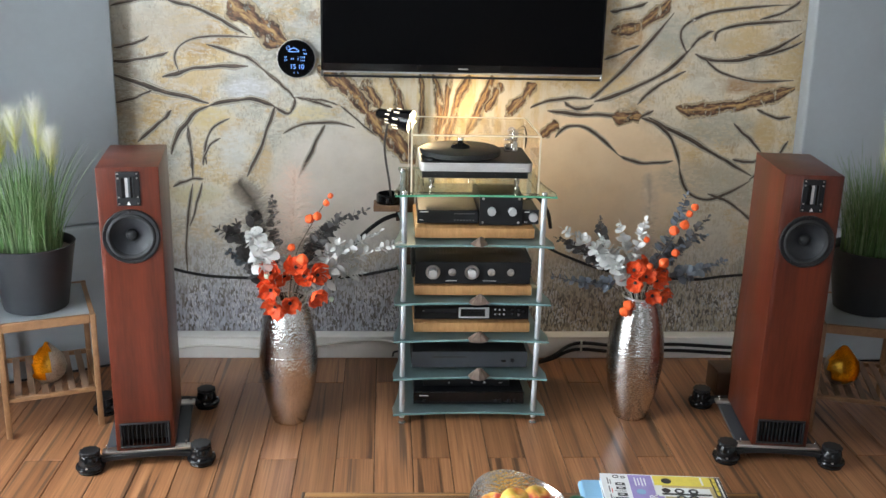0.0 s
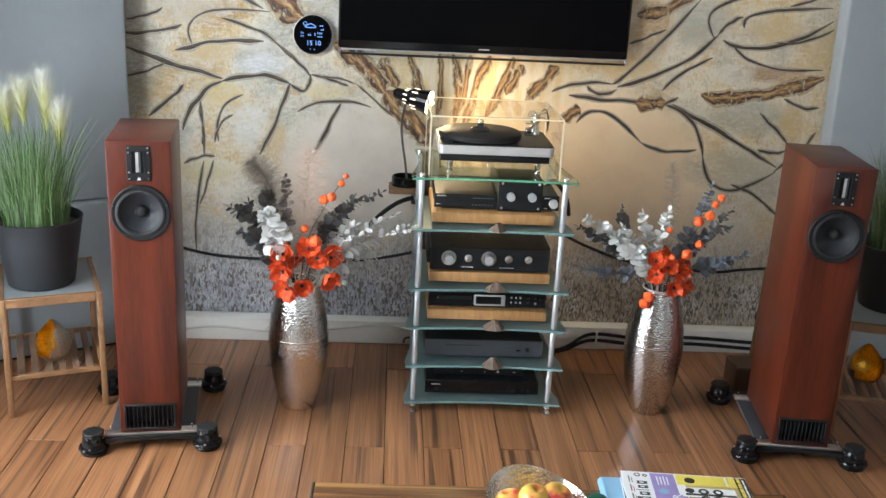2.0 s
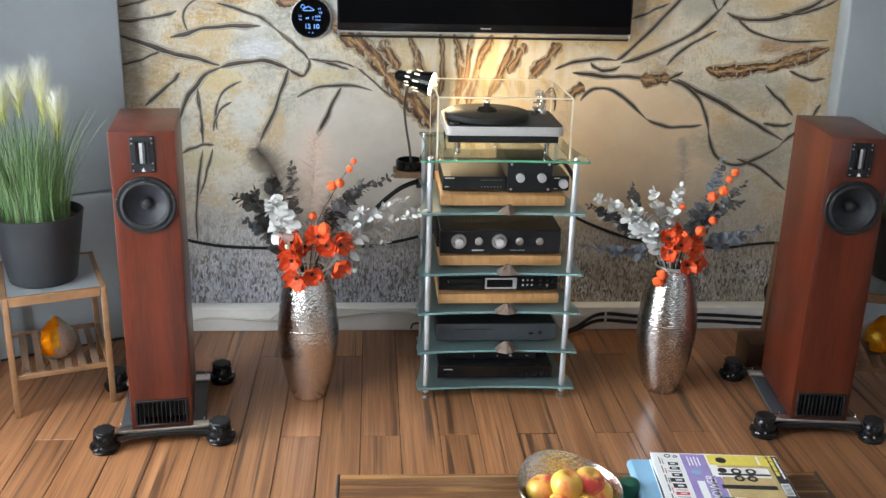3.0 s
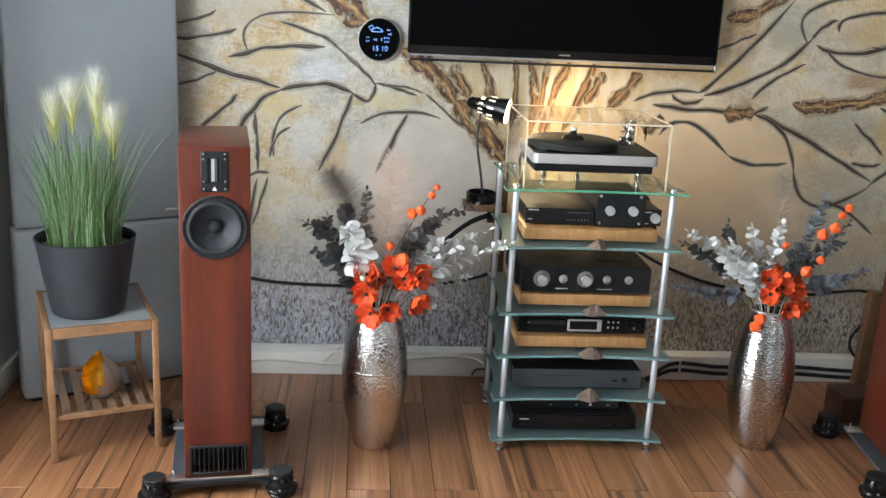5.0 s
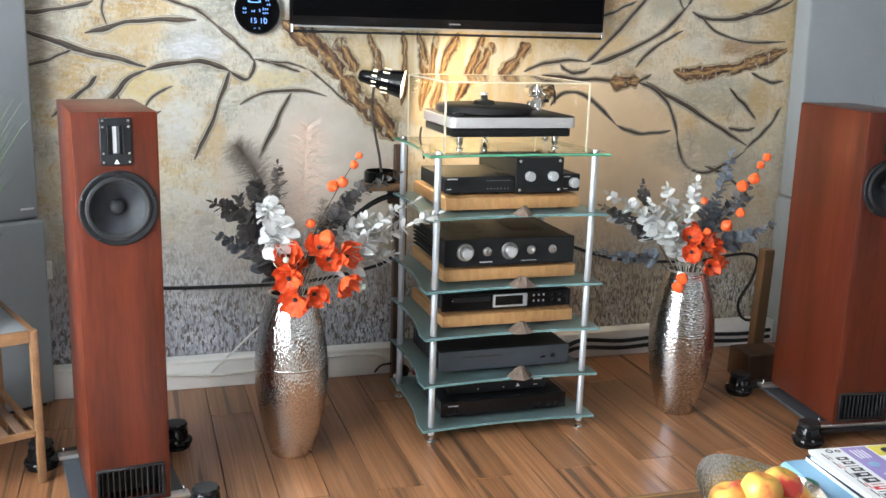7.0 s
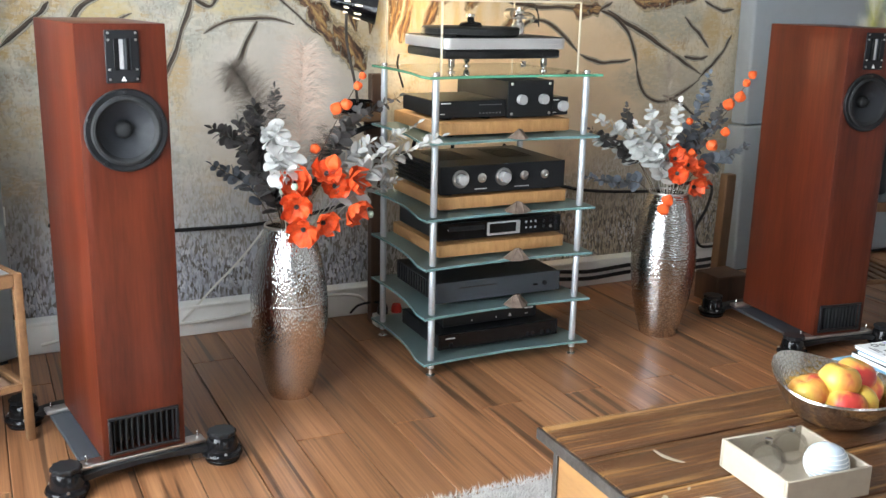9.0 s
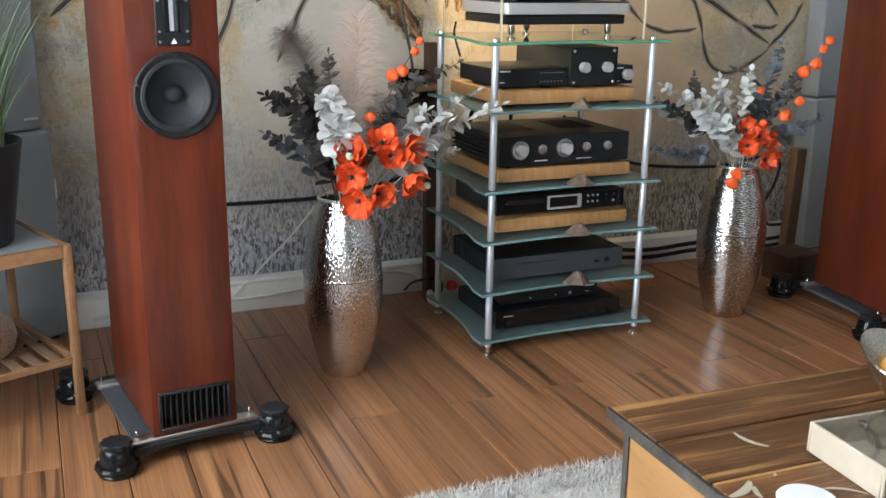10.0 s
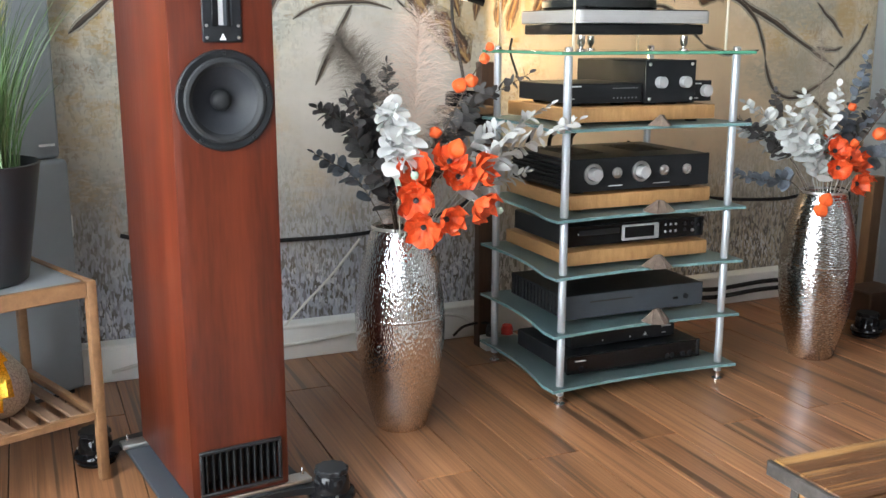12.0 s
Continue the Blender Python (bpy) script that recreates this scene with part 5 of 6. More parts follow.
stool(pose(-1.227, 3.408, 0, 0, 0, 21), "low bamboo side table with a frosted glass top, beside the speaker")
grass_pot(pose(-1.235, 3.370, 0.4255), "ornamental grass with white plumes in an anthracite pot", 3,
          [(0.046, 0.02, 0.535, 0.715), (-0.030, 0.03, 0.550, 0.672), (0.090, 0.02, 0.470, 0.612), (-0.084, 0.03, 0.520, 0.640)])
ornament(pose(-1.205, 3.335, 0.151, 0, 0, 0), "open drop-shaped silver ornament lined with gold", 225)
stool(pose(1.775, 3.345, 0, 0, 0, -16), "low bamboo side table with a frosted glass top, in shade")
grass_pot(pose(1.800, 3.375, 0.4255, 0, 0, 70), "ornamental grass with pale plumes, partly behind the speaker", 8,
          [(0.045, -0.02, 0.545, 0.695), (-0.06, -0.03, 0.48, 0.62), (0.098, -0.03, 0.445, 0.580)])
ornament(pose(1.720, 3.310, 0.151, 0, 0, 0), "open drop-shaped ornament showing its gold lining", 262)


# ---- vases ----
def vase(m, label, metal):
    v = thing("vase", m, label, "vase", "silver floor vases")
    part("body", lathe([(r * 1.075, z * 1.055) for r, z in ((0, 0), (0.052, 0), (0.057, 0.004), (0.070, 0.050), (0.0865, 0.120), (0.0960, 0.195), (0.0978, 0.245), (0.0970, 0.262), (0.0965, 0.270), (0.093, 0.310), (0.083, 0.370), (0.068, 0.425), (0.058, 0.452),
                        (0.054, 0.453), (0.053, 0.450), (0.075, 0.38), (0.06, 0.30))], 72), metal, v)
    part("seam_band", lathe([(0.1044, 0.2755), (0.1050, 0.2775), (0.1050, 0.2800), (0.1040, 0.2820)], 72), metal, v)
    part("rim", lathe([(0.0618, 0.4774), (0.0636, 0.4795), (0.0632, 0.4837), (0.0602, 0.4848), (0.0575, 0.481)], 56), M_STEEL, v, "smooth bright rim")


vase(pose(-0.342, 3.322, 0), "tall hammered silver floor vase holding poppies", M_VASE)
vase(pose(0.938, 3.347, 0, 0, 0, 120), "tall hammered silver floor vase holding poppies and pale leaves", M_VASE_ROWS)


# ---- bouquets ----
def leaf_mesh(name, length, width, cup, material):
    bm = bmesh.new()
    rows, n = [], 6
    for i in range(n + 1):
        t = i / n
        w = width * math.sin(math.pi * (0.04 + 0.92 * t)) ** 0.7 * 0.5
        z = cup * math.sin(math.pi * t) * 0.4
        rows.append([bm.verts.new((-w, t * length, z + cup * 0.35)), bm.verts.new((0, t * length, z)), bm.verts.new((w, t * length, z + cup * 0.35))])
    for a, b in zip(rows, rows[1:]):
        bm.faces.new((a[0], a[1], b[1], b[0]))
        bm.faces.new((a[1], a[2], b[2], b[1]))
    return finish(name, bm, material)


def petal_mesh(name, length, width, material):
    """A broad crumpled petal, cupped, with a wavy lip."""
    bm = bmesh.new()
    rows, n, m = [], 6, 8
    for i in range(n + 1):
        t = i / n
        row = []
        for j in range(m + 1):
            u = -1 + 2 * j / m
            w = width * 0.5 * (0.12 + 0.88 * math.sin(math.pi * 0.5 * min(1, t * 1.25)))
            y = length * (t - 0.24 * u * u * t)
            z = 0.012 * t * t + 0.012 * u * u * t + 0.0045 * t * math.sin(6 * u + 2) + 0.003 * t * math.sin(9 * t + 4 * u)
            row.append(bm.verts.new((u * w, y, z)))
        rows.append(row)
    for a, b in zip(rows, rows[1:]):
        for j in range(m):
            bm.faces.new((a[j], a[j + 1], b[j + 1], b[j]))
    return finish(name, bm, material)


LEAF_DARK = leaf_mesh("dark_leaf", 0.042, 0.037, 0.006, M_DARKLEAF)
LEAF_BLUE = leaf_mesh("blue_leaf", 0.040, 0.034, 0.006, M_BLUELEAF)
LEAF_PALE = leaf_mesh("pale_leaf", 0.044, 0.024, 0.006, M_PALELEAF)
LEAF_ROUND = leaf_mesh("round_leaf", 0.046, 0.040, 0.006, M_WHITELEAF)
PETAL = petal_mesh("petal", 0.038, 0.050, M_POPPY)
WPETAL = leaf_mesh("white_petal", 0.034, 0.038, 0.008, M_WHITEFLOWER)


def aim(at, direction, twist=0.0):
    """A pose whose y runs along the direction."""
    return Matrix.Translation(at) @ Vector(direction).normalized().to_track_quat("Y", "Z").to_matrix().to_4x4() @ pose(0, 0, 0, 0, twist, 0)


def sprig(parent, points, pairs, mesh, stem_material, seed, start=0.3, size=1.0, name="sprig", spread=1.0):
    rnd = random.Random(seed)
    pairs = int(pairs * 1.35)
    path = spline(points, 10)
    st = part(name, tube(points, 0.0016, 6, 8, 0.5), stem_material, parent)
    n = len(path)
    for k in range(pairs):
        t = start + (1 - start) * (k + 0.5) / pairs
        i = min(n - 2, int(t * (n - 1)))
        q, d = path[i], (path[i + 1] - path[i]).normalized()
        a0 = rnd.uniform(0, math.pi)
        side = d.cross(Vector((0.2, 0.9, 0.3))).normalized()
        up = d.cross(side)
        s = size * (1.12 - 0.62 * ((t - start) / (1 - start)) ** 1.5) * rnd.uniform(0.8, 1.15)
        for j in (0, 1):
            a = a0 + math.pi * j + rnd.uniform(-0.3, 0.3)
            way = (side * math.cos(a) + up * math.sin(a)) * spread + d * rnd.uniform(0.25, 0.8)
            share("leaf", mesh, st, aim(q, way, rnd.uniform(-60, 60)) @ Matrix.Scale(s, 4))
    share("leaf", mesh, st, aim(path[-1], path[-1] - path[-3], 20) @ Matrix.Scale(size * 0.5, 4))


def poppy(parent, root, at, facing, seed, size=1.0):
    rnd = random.Random(seed)
    at, facing = Vector(at), Vector(facing).normalized()
    mid = (Vector(root) + at) / 2 + Vector((0, 0, -0.01))
    st = part("poppy", tube([root, mid, at - facing * 0.012, at], 0.0014, 6, 6), M_PALESTEM, parent, "orange poppy on a thin pale stem")
    side = facing.cross(Vector((0.1, 0.2, 0.97))).normalized()
    up = facing.cross(side)
    for k in range(5):
        a = 2 * math.pi * k / 5 + rnd.uniform(-0.25, 0.25)
        out = side * math.cos(a) + up * math.sin(a)
        y = (out + facing * rnd.uniform(0.0, 0.75)).normalized()
        x = y.cross(facing).normalized()
        m = Matrix((x, y, x.cross(y))).transposed().to_4x4()
        share("petal", PETAL, st, Matrix.Translation(at + facing * 0.0012 * k) @ m @ Matrix.Scale(size * rnd.uniform(0.8, 1.12), 4))
    bm = lathe([(0, 0.010), (0.0045, 0.009), (0.0065, 0.004), (0.005, 0)], 12)
    part("centre", moved(bm, Matrix.Translation(at + facing * 0.008) @ facing.to_track_quat("Z", "Y").to_matrix().to_4x4()), M_INK, st, "dark flower centre")




def lantern_mesh():
    bm = bmesh.new()
    seg, rings = 20, []
    for i in range(9):
        t = i / 8
        r0 = 0.017 * math.sin(math.pi * t) ** 0.75 * (1.1 - 0.35 * t)
        rings.append([bm.verts.new(((r0 + 0.0014 * math.cos(5 * 2 * math.pi * k / seg) * math.sin(math.pi * t)) * math.cos(2 * math.pi * k / seg),
                                    (r0 + 0.0014 * math.cos(5 * 2 * math.pi * k / seg) * math.sin(math.pi * t)) * math.sin(2 * math.pi * k / seg), 0.036 * (t - 0.45))) for k in range(seg)])
    for a, b in zip(rings, rings[1:]):
        for k in range(seg):
            bm.faces.new((a[k], a[(k + 1) % seg], b[(k + 1) % seg], b[k]))
    return finish("lantern", bm, M_LANTERN)


LANTERN = lantern_mesh()


def lanterns(parent, points, seeds):
    st = part("lantern_twig", tube(points, 0.0017, 6, 8, 0.6), M_STEM, parent, "twig of orange paper lanterns")
    rnd = random.Random(seeds)
    for x, y, z, s in LANTERN_SPOTS[seeds]:
        share("lantern", LANTERN, st, pose(x, y, z, rnd.uniform(-30, 30), rnd.uniform(-40, 40), rnd.uniform(0, 90)) @ Matrix.Scale(s, 4))


def feather(parent, points, width, material, seed, n=700, label=""):
    """A soft plume: fine barbs off a bent shaft."""
    rnd = random.Random(seed)
    path = spline(points, 12)
    shaft = part("feather", tube(points, 0.0013, 5, 8, 0.4), material, parent, label)
    bm = bmesh.new()
    m = len(path)
    for i in range(n):
        t = rnd.uniform(0.12, 1)
        k = min(m - 2, int(t * (m - 1)))
        q, d = path[k].lerp(path[k + 1], t * (m - 1) - k), (path[k + 1] - path[k]).normalized()
        d = (d + Vector((rnd.gauss(0, 0.36), rnd.gauss(0, 0.36), rnd.gauss(0, 0.36)))).normalized()
        a = rnd.uniform(0, 2 * math.pi)
        side = d.cross(Vector((0, 1, 0.1))).normalized()
        up = d.cross(side)
        o = side * math.cos(a) + up * math.sin(a)
        ln = width * (0.45 + 0.55 * math.sin(math.pi * min(1, t * 0.95))) * rnd.uniform(0.6, 1.1)
        p1 = q + (o * 0.85 + d * 0.42) * ln * 0.5
        p2 = p1 + (o * 0.7 + d * 0.35 + Vector((0, 0, -0.30))) * ln * 0.55
        s = d * 0.00026
        v = [bm.verts.new(c) for c in (q - s, q + s, p1 + s, p1 - s, p2)]
        bm.faces.new(v[:4])
        bm.faces.new((v[3], v[2], v[4]))
    tagged(part("plume_down", bm, material, shaft), kind="stuff")


LANTERN_SPOTS = {
    1: [(0.166, -0.02, 0.393, 0.62), (0.153, -0.02, 0.368, 0.72), (0.095, -0.02, 0.312, 1.0), (0.122, -0.02, 0.322, 0.95), (0.035, -0.03, 0.216, 0.85)],
    2: [(0.106, -0.225, 0.412, 0.8), (0.092, -0.220, 0.388, 0.75), (0.052, -0.195, 0.322, 1.1), (0.084, -0.205, 0.345, 1.05), (0.072, -0.17, 0.235, 0.9), (0.040, -0.15, 0.193, 1.15), (0.008, -0.10, 0.165, 0.75), (-0.012, -0.10, 0.262, 0.7)],
}
RIM = 0.459
bq = thing("bouquet", pose(-0.345, 3.212, RIM + 0.030), "artificial poppies, dark eucalyptus and feathers in a silver vase", "bouquet", "bouquets")
root = (0.003, 0.105, -0.09)
sprig(bq, [root, (-0.06, 0.01, 0.12), (-0.13, 0.02, 0.22), (-0.215, 0.0, 0.272)], 17, LEAF_DARK, M_STEM, 1, 0.34, 0.95)
sprig(bq, [root, (-0.055, 0.03, 0.14), (-0.09, 0.04, 0.25), (-0.10, 0.04, 0.32)], 14, LEAF_DARK, M_STEM, 2, 0.34, 0.95)
sprig(bq, [root, (-0.03, 0.06, 0.14), (-0.036, 0.07, 0.27), (-0.036, 0.07, 0.36)], 10, LEAF_DARK, M_STEM, 3, 0.45, 0.75)
sprig(bq, [root, (-0.07, -0.01, 0.10), (-0.125, -0.01, 0.19), (-0.150, 0.0, 0.29)], 16, LEAF_DARK, M_STEM, 14, 0.3, 0.9)
sprig(bq, [root, (-0.04, 0.05, 0.10), (-0.08, 0.06, 0.20), (-0.085, 0.06, 0.30)], 14, LEAF_DARK, M_STEM, 15, 0.3, 0.95)
sprig(bq, [root, (0.05, 0.05, 0.10), (0.10, 0.06, 0.20), (0.15, 0.06, 0.27)], 10, LEAF_DARK, M_STEM, 16, 0.3, 0.85)
sprig(bq, [root, (0.12, -0.02, 0.09), (0.22, 0.0, 0.20), (0.33, 0.0, 0.265)], 14, LEAF_PALE, M_PALESTEM, 17, 0.4, 0.95)
sprig(bq, [root, (-0.10, 0.07, 0.10), (-0.20, 0.08, 0.17)], 9, LEAF_BLUE, M_STEM, 13, 0.4, 0.9)
sprig(bq, [root, (0.08, 0.03, 0.15), (0.15, 0.03, 0.26), (0.285, 0.02, 0.335)], 15, LEAF_DARK, M_STEM, 4, 0.42, 0.8)
sprig(bq, [root, (0.08, 0.06, 0.13), (0.14, 0.07, 0.22), (0.19, 0.07, 0.30)], 10, LEAF_DARK, M_STEM, 5, 0.4, 0.85)
sprig(bq, [root, (0.10, -0.03, 0.10), (0.22, -0.03, 0.17), (0.388, -0.03, 0.232)], 26, LEAF_PALE, M_PALESTEM, 6, 0.3, 1.0)
sprig(bq, [root, (0.10, 0.0, 0.06), (0.20, 0.0, 0.10), (0.27, 0.0, 0.115)], 9, LEAF_PALE, M_PALESTEM, 7, 0.4, 0.9)
sprig(bq, [root, (0.0, -0.01, 0.10), (0.02, -0.02, 0.18)], 4, LEAF_ROUND, M_PALESTEM, 8, 0.6, 0.8)
sprig(bq, [root, (-0.045, 0.03, 0.05), (-0.075, 0.02, 0.13), (-0.105, 0.01, 0.22)], 15, LEAF_DARK, M_STEM, 18, 0.35, 0.95)
sprig(bq, [root, (-0.035, 0.04, 0.06), (-0.050, 0.05, 0.16), (-0.110, 0.05, 0.26)], 14, LEAF_DARK, M_STEM, 19, 0.35, 0.9)
sprig(bq, [root, (0.05, 0.04, 0.08), (0.13, 0.02, 0.17), (0.20, 0.01, 0.22)], 12, LEAF_PALE, M_PALESTEM, 21, 0.45, 1.0)
feather(bq, [root, (-0.06, 0.06, 0.18), (-0.095, 0.07, 0.34), (-0.150, 0.06, 0.415)], 0.105, M_FEATHER_D, 1, 2600, "dark grey-brown plume")
feather(bq, [root, (0.02, 0.07, 0.15), (0.036, 0.08, 0.33), (0.045, 0.08, 0.46)], 0.15, M_FEATHER_P, 2, 1900, "soft peach plume")
feather(bq, [root, (0.05, 0.06, 0.12), (0.09, 0.07, 0.26)], 0.055, M_FEATHER_D, 3, 1300, "dark grey-brown plume")
lanterns(bq, [root, (0.04, -0.01, 0.16), (0.10, -0.02, 0.29), (0.168, -0.02, 0.40)], 1)
orchid = part("white_blossom_stem", tube([root, (-0.05, -0.03, 0.08), (-0.075, -0.035, 0.19), (-0.068, -0.04, 0.285)], 0.0018, 6, 8), M_PALESTEM, bq, "white blossom spray")
rnd = random.Random(12)
for k in range(14):
    t = k / 13
    c = Vector((-0.064 + 0.010 * math.sin(5 * t) + rnd.uniform(-0.020, 0.020) * (1 - 0.6 * t), -0.060 + rnd.uniform(-0.014, 0.014), 0.158 + 0.108 * t))
    for j in range(5):
        a = 1.257 * j + rnd.uniform(-0.4, 0.4)
        share("petal", WPETAL, orchid, aim(c, (math.cos(a), -0.35, math.sin(a)), rnd.uniform(-40, 40)) @ Matrix.Scale(rnd.uniform(0.95, 1.3), 4))
for i, (x, y, z, fx, fy, fz) in enumerate(((-0.030, -0.062, 0.135, -0.3, -1, 0.5), (-0.028, -0.075, 0.085, -0.4, -1, -0.2), (0.078, -0.045, 0.118, -0.1, -1, 0.5), (0.118, -0.060, 0.130, 0.6, -1, 0.2),
                                           (0.108, -0.070, 0.066, 0.8, -1, -0.3), (0.030, -0.085, 0.042, 0.2, -1, -0.1), (-0.012, -0.080, 0.028, -0.5, -1, -0.2), (0.010, 0.02, 0.09, -0.4, -0.6, 0.6), (0.050, -0.060, 0.150, 0.1, -0.7, 0.8))):
    poppy(bq, root, (x, y, z), (fx, fy, fz), 20 + i, 1.14)
share("bud", LANTERN, bq, pose(0.072, -0.06, 0.182, 10, 10) @ Matrix.Diagonal((1.3, 1.3, 1.25, 1)), "closed orange bud")
for x, y, z in ((0.168, -0.07, 0.046), (-0.042, -0.105, 0.138), (-0.06, -0.06, 0.12)):
    st = part("poppy_pod", tube([root, (x * 0.5, y * 0.6, z * 0.55), (x, y, z)], 0.0014, 6, 6), M_PALESTEM, bq)
    part("pod", lathe([(0, -0.009), (0.006, -0.007), (0.009, 0.0), (0.007, 0.007), (0, 0.009)], 14, (x, y, z)), M_POD, st, "pale green seed pod")

root = (0.008, -0.003, -0.06)
bq = thing("bouquet", pose(0.930, 3.350, RIM), "artificial poppies, lanterns and pale eucalyptus in a silver vase", "bouquet", "bouquets")
sprig(bq, [root, (-0.09, 0.02, 0.05), (-0.20, 0.02, 0.062), (-0.33, 0.0, 0.095)], 15, LEAF_BLUE, M_STEM, 31, 0.35, 0.8)
sprig(bq, [root, (-0.09, 0.01, 0.10), (-0.20, 0.01, 0.18), (-0.31, 0.0, 0.235)], 15, LEAF_DARK, M_STEM, 32, 0.4, 0.85)
sprig(bq, [root, (-0.07, -0.02, 0.10), (-0.17, -0.02, 0.20), (-0.295, -0.01, 0.275)], 17, LEAF_ROUND, M_PALESTEM, 33, 0.42, 0.85)
sprig(bq, [root, (-0.035, -0.04, 0.10), (-0.03, -0.045, 0.20), (-0.005, -0.04, 0.315)], 15, LEAF_ROUND, M_PALESTEM, 34, 0.28, 0.85)
sprig(bq, [root, (-0.06, -0.03, 0.10), (-0.12, -0.03, 0.19), (-0.16, -0.03, 0.25)], 13, LEAF_ROUND, M_PALESTEM, 45, 0.3, 0.9)
sprig(bq, [root, (0.05, 0.0, 0.10), (0.10, 0.0, 0.16), (0.17, 0.0, 0.24)], 13, LEAF_BLUE, M_STEM, 46, 0.3, 0.9)
sprig(bq, [root, (-0.05, -0.04, 0.08), (-0.09, -0.05, 0.16)], 7, LEAF_ROUND, M_PALESTEM, 35, 0.4, 0.9)
sprig(bq, [root, (-0.10, 0.03, 0.13), (-0.14, 0.04, 0.24), (-0.15, 0.04, 0.30)], 8, LEAF_DARK, M_STEM, 36, 0.5, 0.65)
sprig(bq, [root, (0.06, 0.02, 0.14), (0.12, 0.02, 0.27), (0.155, 0.02, 0.395)], 16, LEAF_BLUE, M_STEM, 37, 0.35, 0.85)
sprig(bq, [root, (0.08, 0.01, 0.12), (0.16, 0.0, 0.23), (0.232, 0.0, 0.318)], 13, LEAF_DARK, M_STEM, 38, 0.4, 0.75)
sprig(bq, [root, (0.10, -0.01, 0.08), (0.20, -0.02, 0.12), (0.30, -0.02, 0.160)], 13, LEAF_BLUE, M_STEM, 39, 0.4, 0.85)
sprig(bq, [root, (-0.02, -0.02, 0.10), (-0.06, -0.01, 0.20), (-0.085, 0.0, 0.29)], 13, LEAF_ROUND, M_PALESTEM, 47, 0.35, 0.9)
sprig(bq, [root, (-0.08, 0.02, 0.10), (-0.19, 0.03, 0.17), (-0.27, 0.03, 0.20)], 12, LEAF_ROUND, M_PALESTEM, 48, 0.4, 0.8)
sprig(bq, [root, (0.07, 0.02, 0.10), (0.15, 0.03, 0.19), (0.24, 0.03, 0.24)], 12, LEAF_BLUE, M_STEM, 49, 0.35, 0.85)
feather(bq, [root, (0.03, 0.06, 0.2), (0.035, 0.07, 0.36), (0.015, 0.06, 0.46)], 0.055, M_FEATHER_G, 5, 900, "thin beige plume")
lanterns(bq, [root, (0.02, -0.09, 0.14), (0.06, -0.18, 0.30), (0.11, -0.23, 0.42)], 2)
for i, (x, y, z, fx, fy, fz) in enumerate(((-0.040, -0.075, 0.140, -0.4, -1, 0.6), (-0.034, -0.085, 0.100, -0.5, -1, 0.1), (-0.002, -0.085, 0.120, 0.1, -1, 0.5), (0.036, -0.075, 0.105, 0.4, -1, 0.2),
                                           (0.024, -0.090, 0.055, 0.1, -1, 0.0), (0.058, -0.075, 0.050, 0.7, -1, -0.1), (0.058, -0.03, 0.10, 0.6, -0.7, 0.4), (-0.012, -0.02, 0.14, -0.3, -0.8, 0.6))):
    poppy(bq, root, (x, y, z), (fx, fy, fz), 40 + i, 1.0)
for x, y, z in ((-0.052, -0.075, 0.010), (-0.062, -0.070, -0.018)):
    share("bud", LANTERN, bq, pose(x, y, z, 20, 10) @ Matrix.Diagonal((1.2, 1.2, 1.2, 1)), "closed orange bud")


# ---- cables and bits by the wall ----
def cable(name, points, r, material, label, category="cable"):
    return tagged(part(name, tube(points, r, 8, 8), material), label, category, "cables")


WY = NORTH - 0.010
cable("speaker_cable", [(-0.90, WY, 0.385), (-0.82, WY, 0.362), (-0.70, WY, 0.344), (-0.48, WY, 0.337), (-0.20, WY, 0.34), (0.05, WY - 0.02, 0.39), (0.12, WY - 0.06, 0.45)], 0.006, M_CABLE, "black speaker cable along the mural")
cable("speaker_cable", [(0.52, 3.70, 0.60), (0.62, WY - 0.06, 0.53), (0.78, WY, 0.44), (1.0, WY, 0.37), (1.31, WY - 0.01, 0.345), (1.45, WY - 0.02, 0.362), (1.56, WY - 0.03, 0.372), (1.60, WY - 0.05, 0.35), (1.575, WY - 0.06, 0.27), (1.525, WY - 0.06, 0.18), (1.55, WY - 0.07, 0.115), (1.62, WY - 0.08, 0.11)], 0.006, M_CABLE, "black speaker cable hanging to the floor speaker")
for dz, dy in ((0, 0), (-0.028, 0.0)):
    cable("power_cable", [(0.52, 3.72, 0.012 + dy), (0.62, SK - 0.10, 0.013), (0.72, SK - 0.05, 0.03 + dz * 0.4), (0.83, SK - 0.008, 0.072 + dz), (1.02, SK - 0.008, 0.060 + dz), (1.25, SK - 0.008, 0.068 + dz), (1.54, SK - 0.008, 0.052 + dz), (1.68, SK - 0.008, 0.06 + dz)], 0.0075, M_CABLE, "black power cable along the skirting board")
part_clip = thing("cable_clip", pose(0.85, SK - 0.009, 0.058), "small pale cable clip on the skirting board", "clip")
part("clip", box((0.008, 0.020, 0.05), (0, 0, 0), 0.002), M_WCABLE, part_clip)
cable("white_cable", [(-0.95, SK - 0.006, 0.03), (-0.75, SK - 0.006, 0.06), (-0.50, SK - 0.006, 0.045), (-0.30, SK - 0.006, 0.058), (-0.10, SK - 0.006, 0.082), (0.06, SK - 0.02, 0.075), (0.10, SK - 0.10, 0.02)], 0.005, M_WCABLE, "white cable along the skirting board")
cable("cord", [(-0.53, SK - 0.01, 0.055), (-0.50, SK - 0.006, 0.082), (-0.42, WY - 0.03, 0.143), (-0.33, WY - 0.03, 0.228), (-0.24, WY - 0.03, 0.33)], 0.0035, M_WCABLE, "thin pale cord rising along the mural")
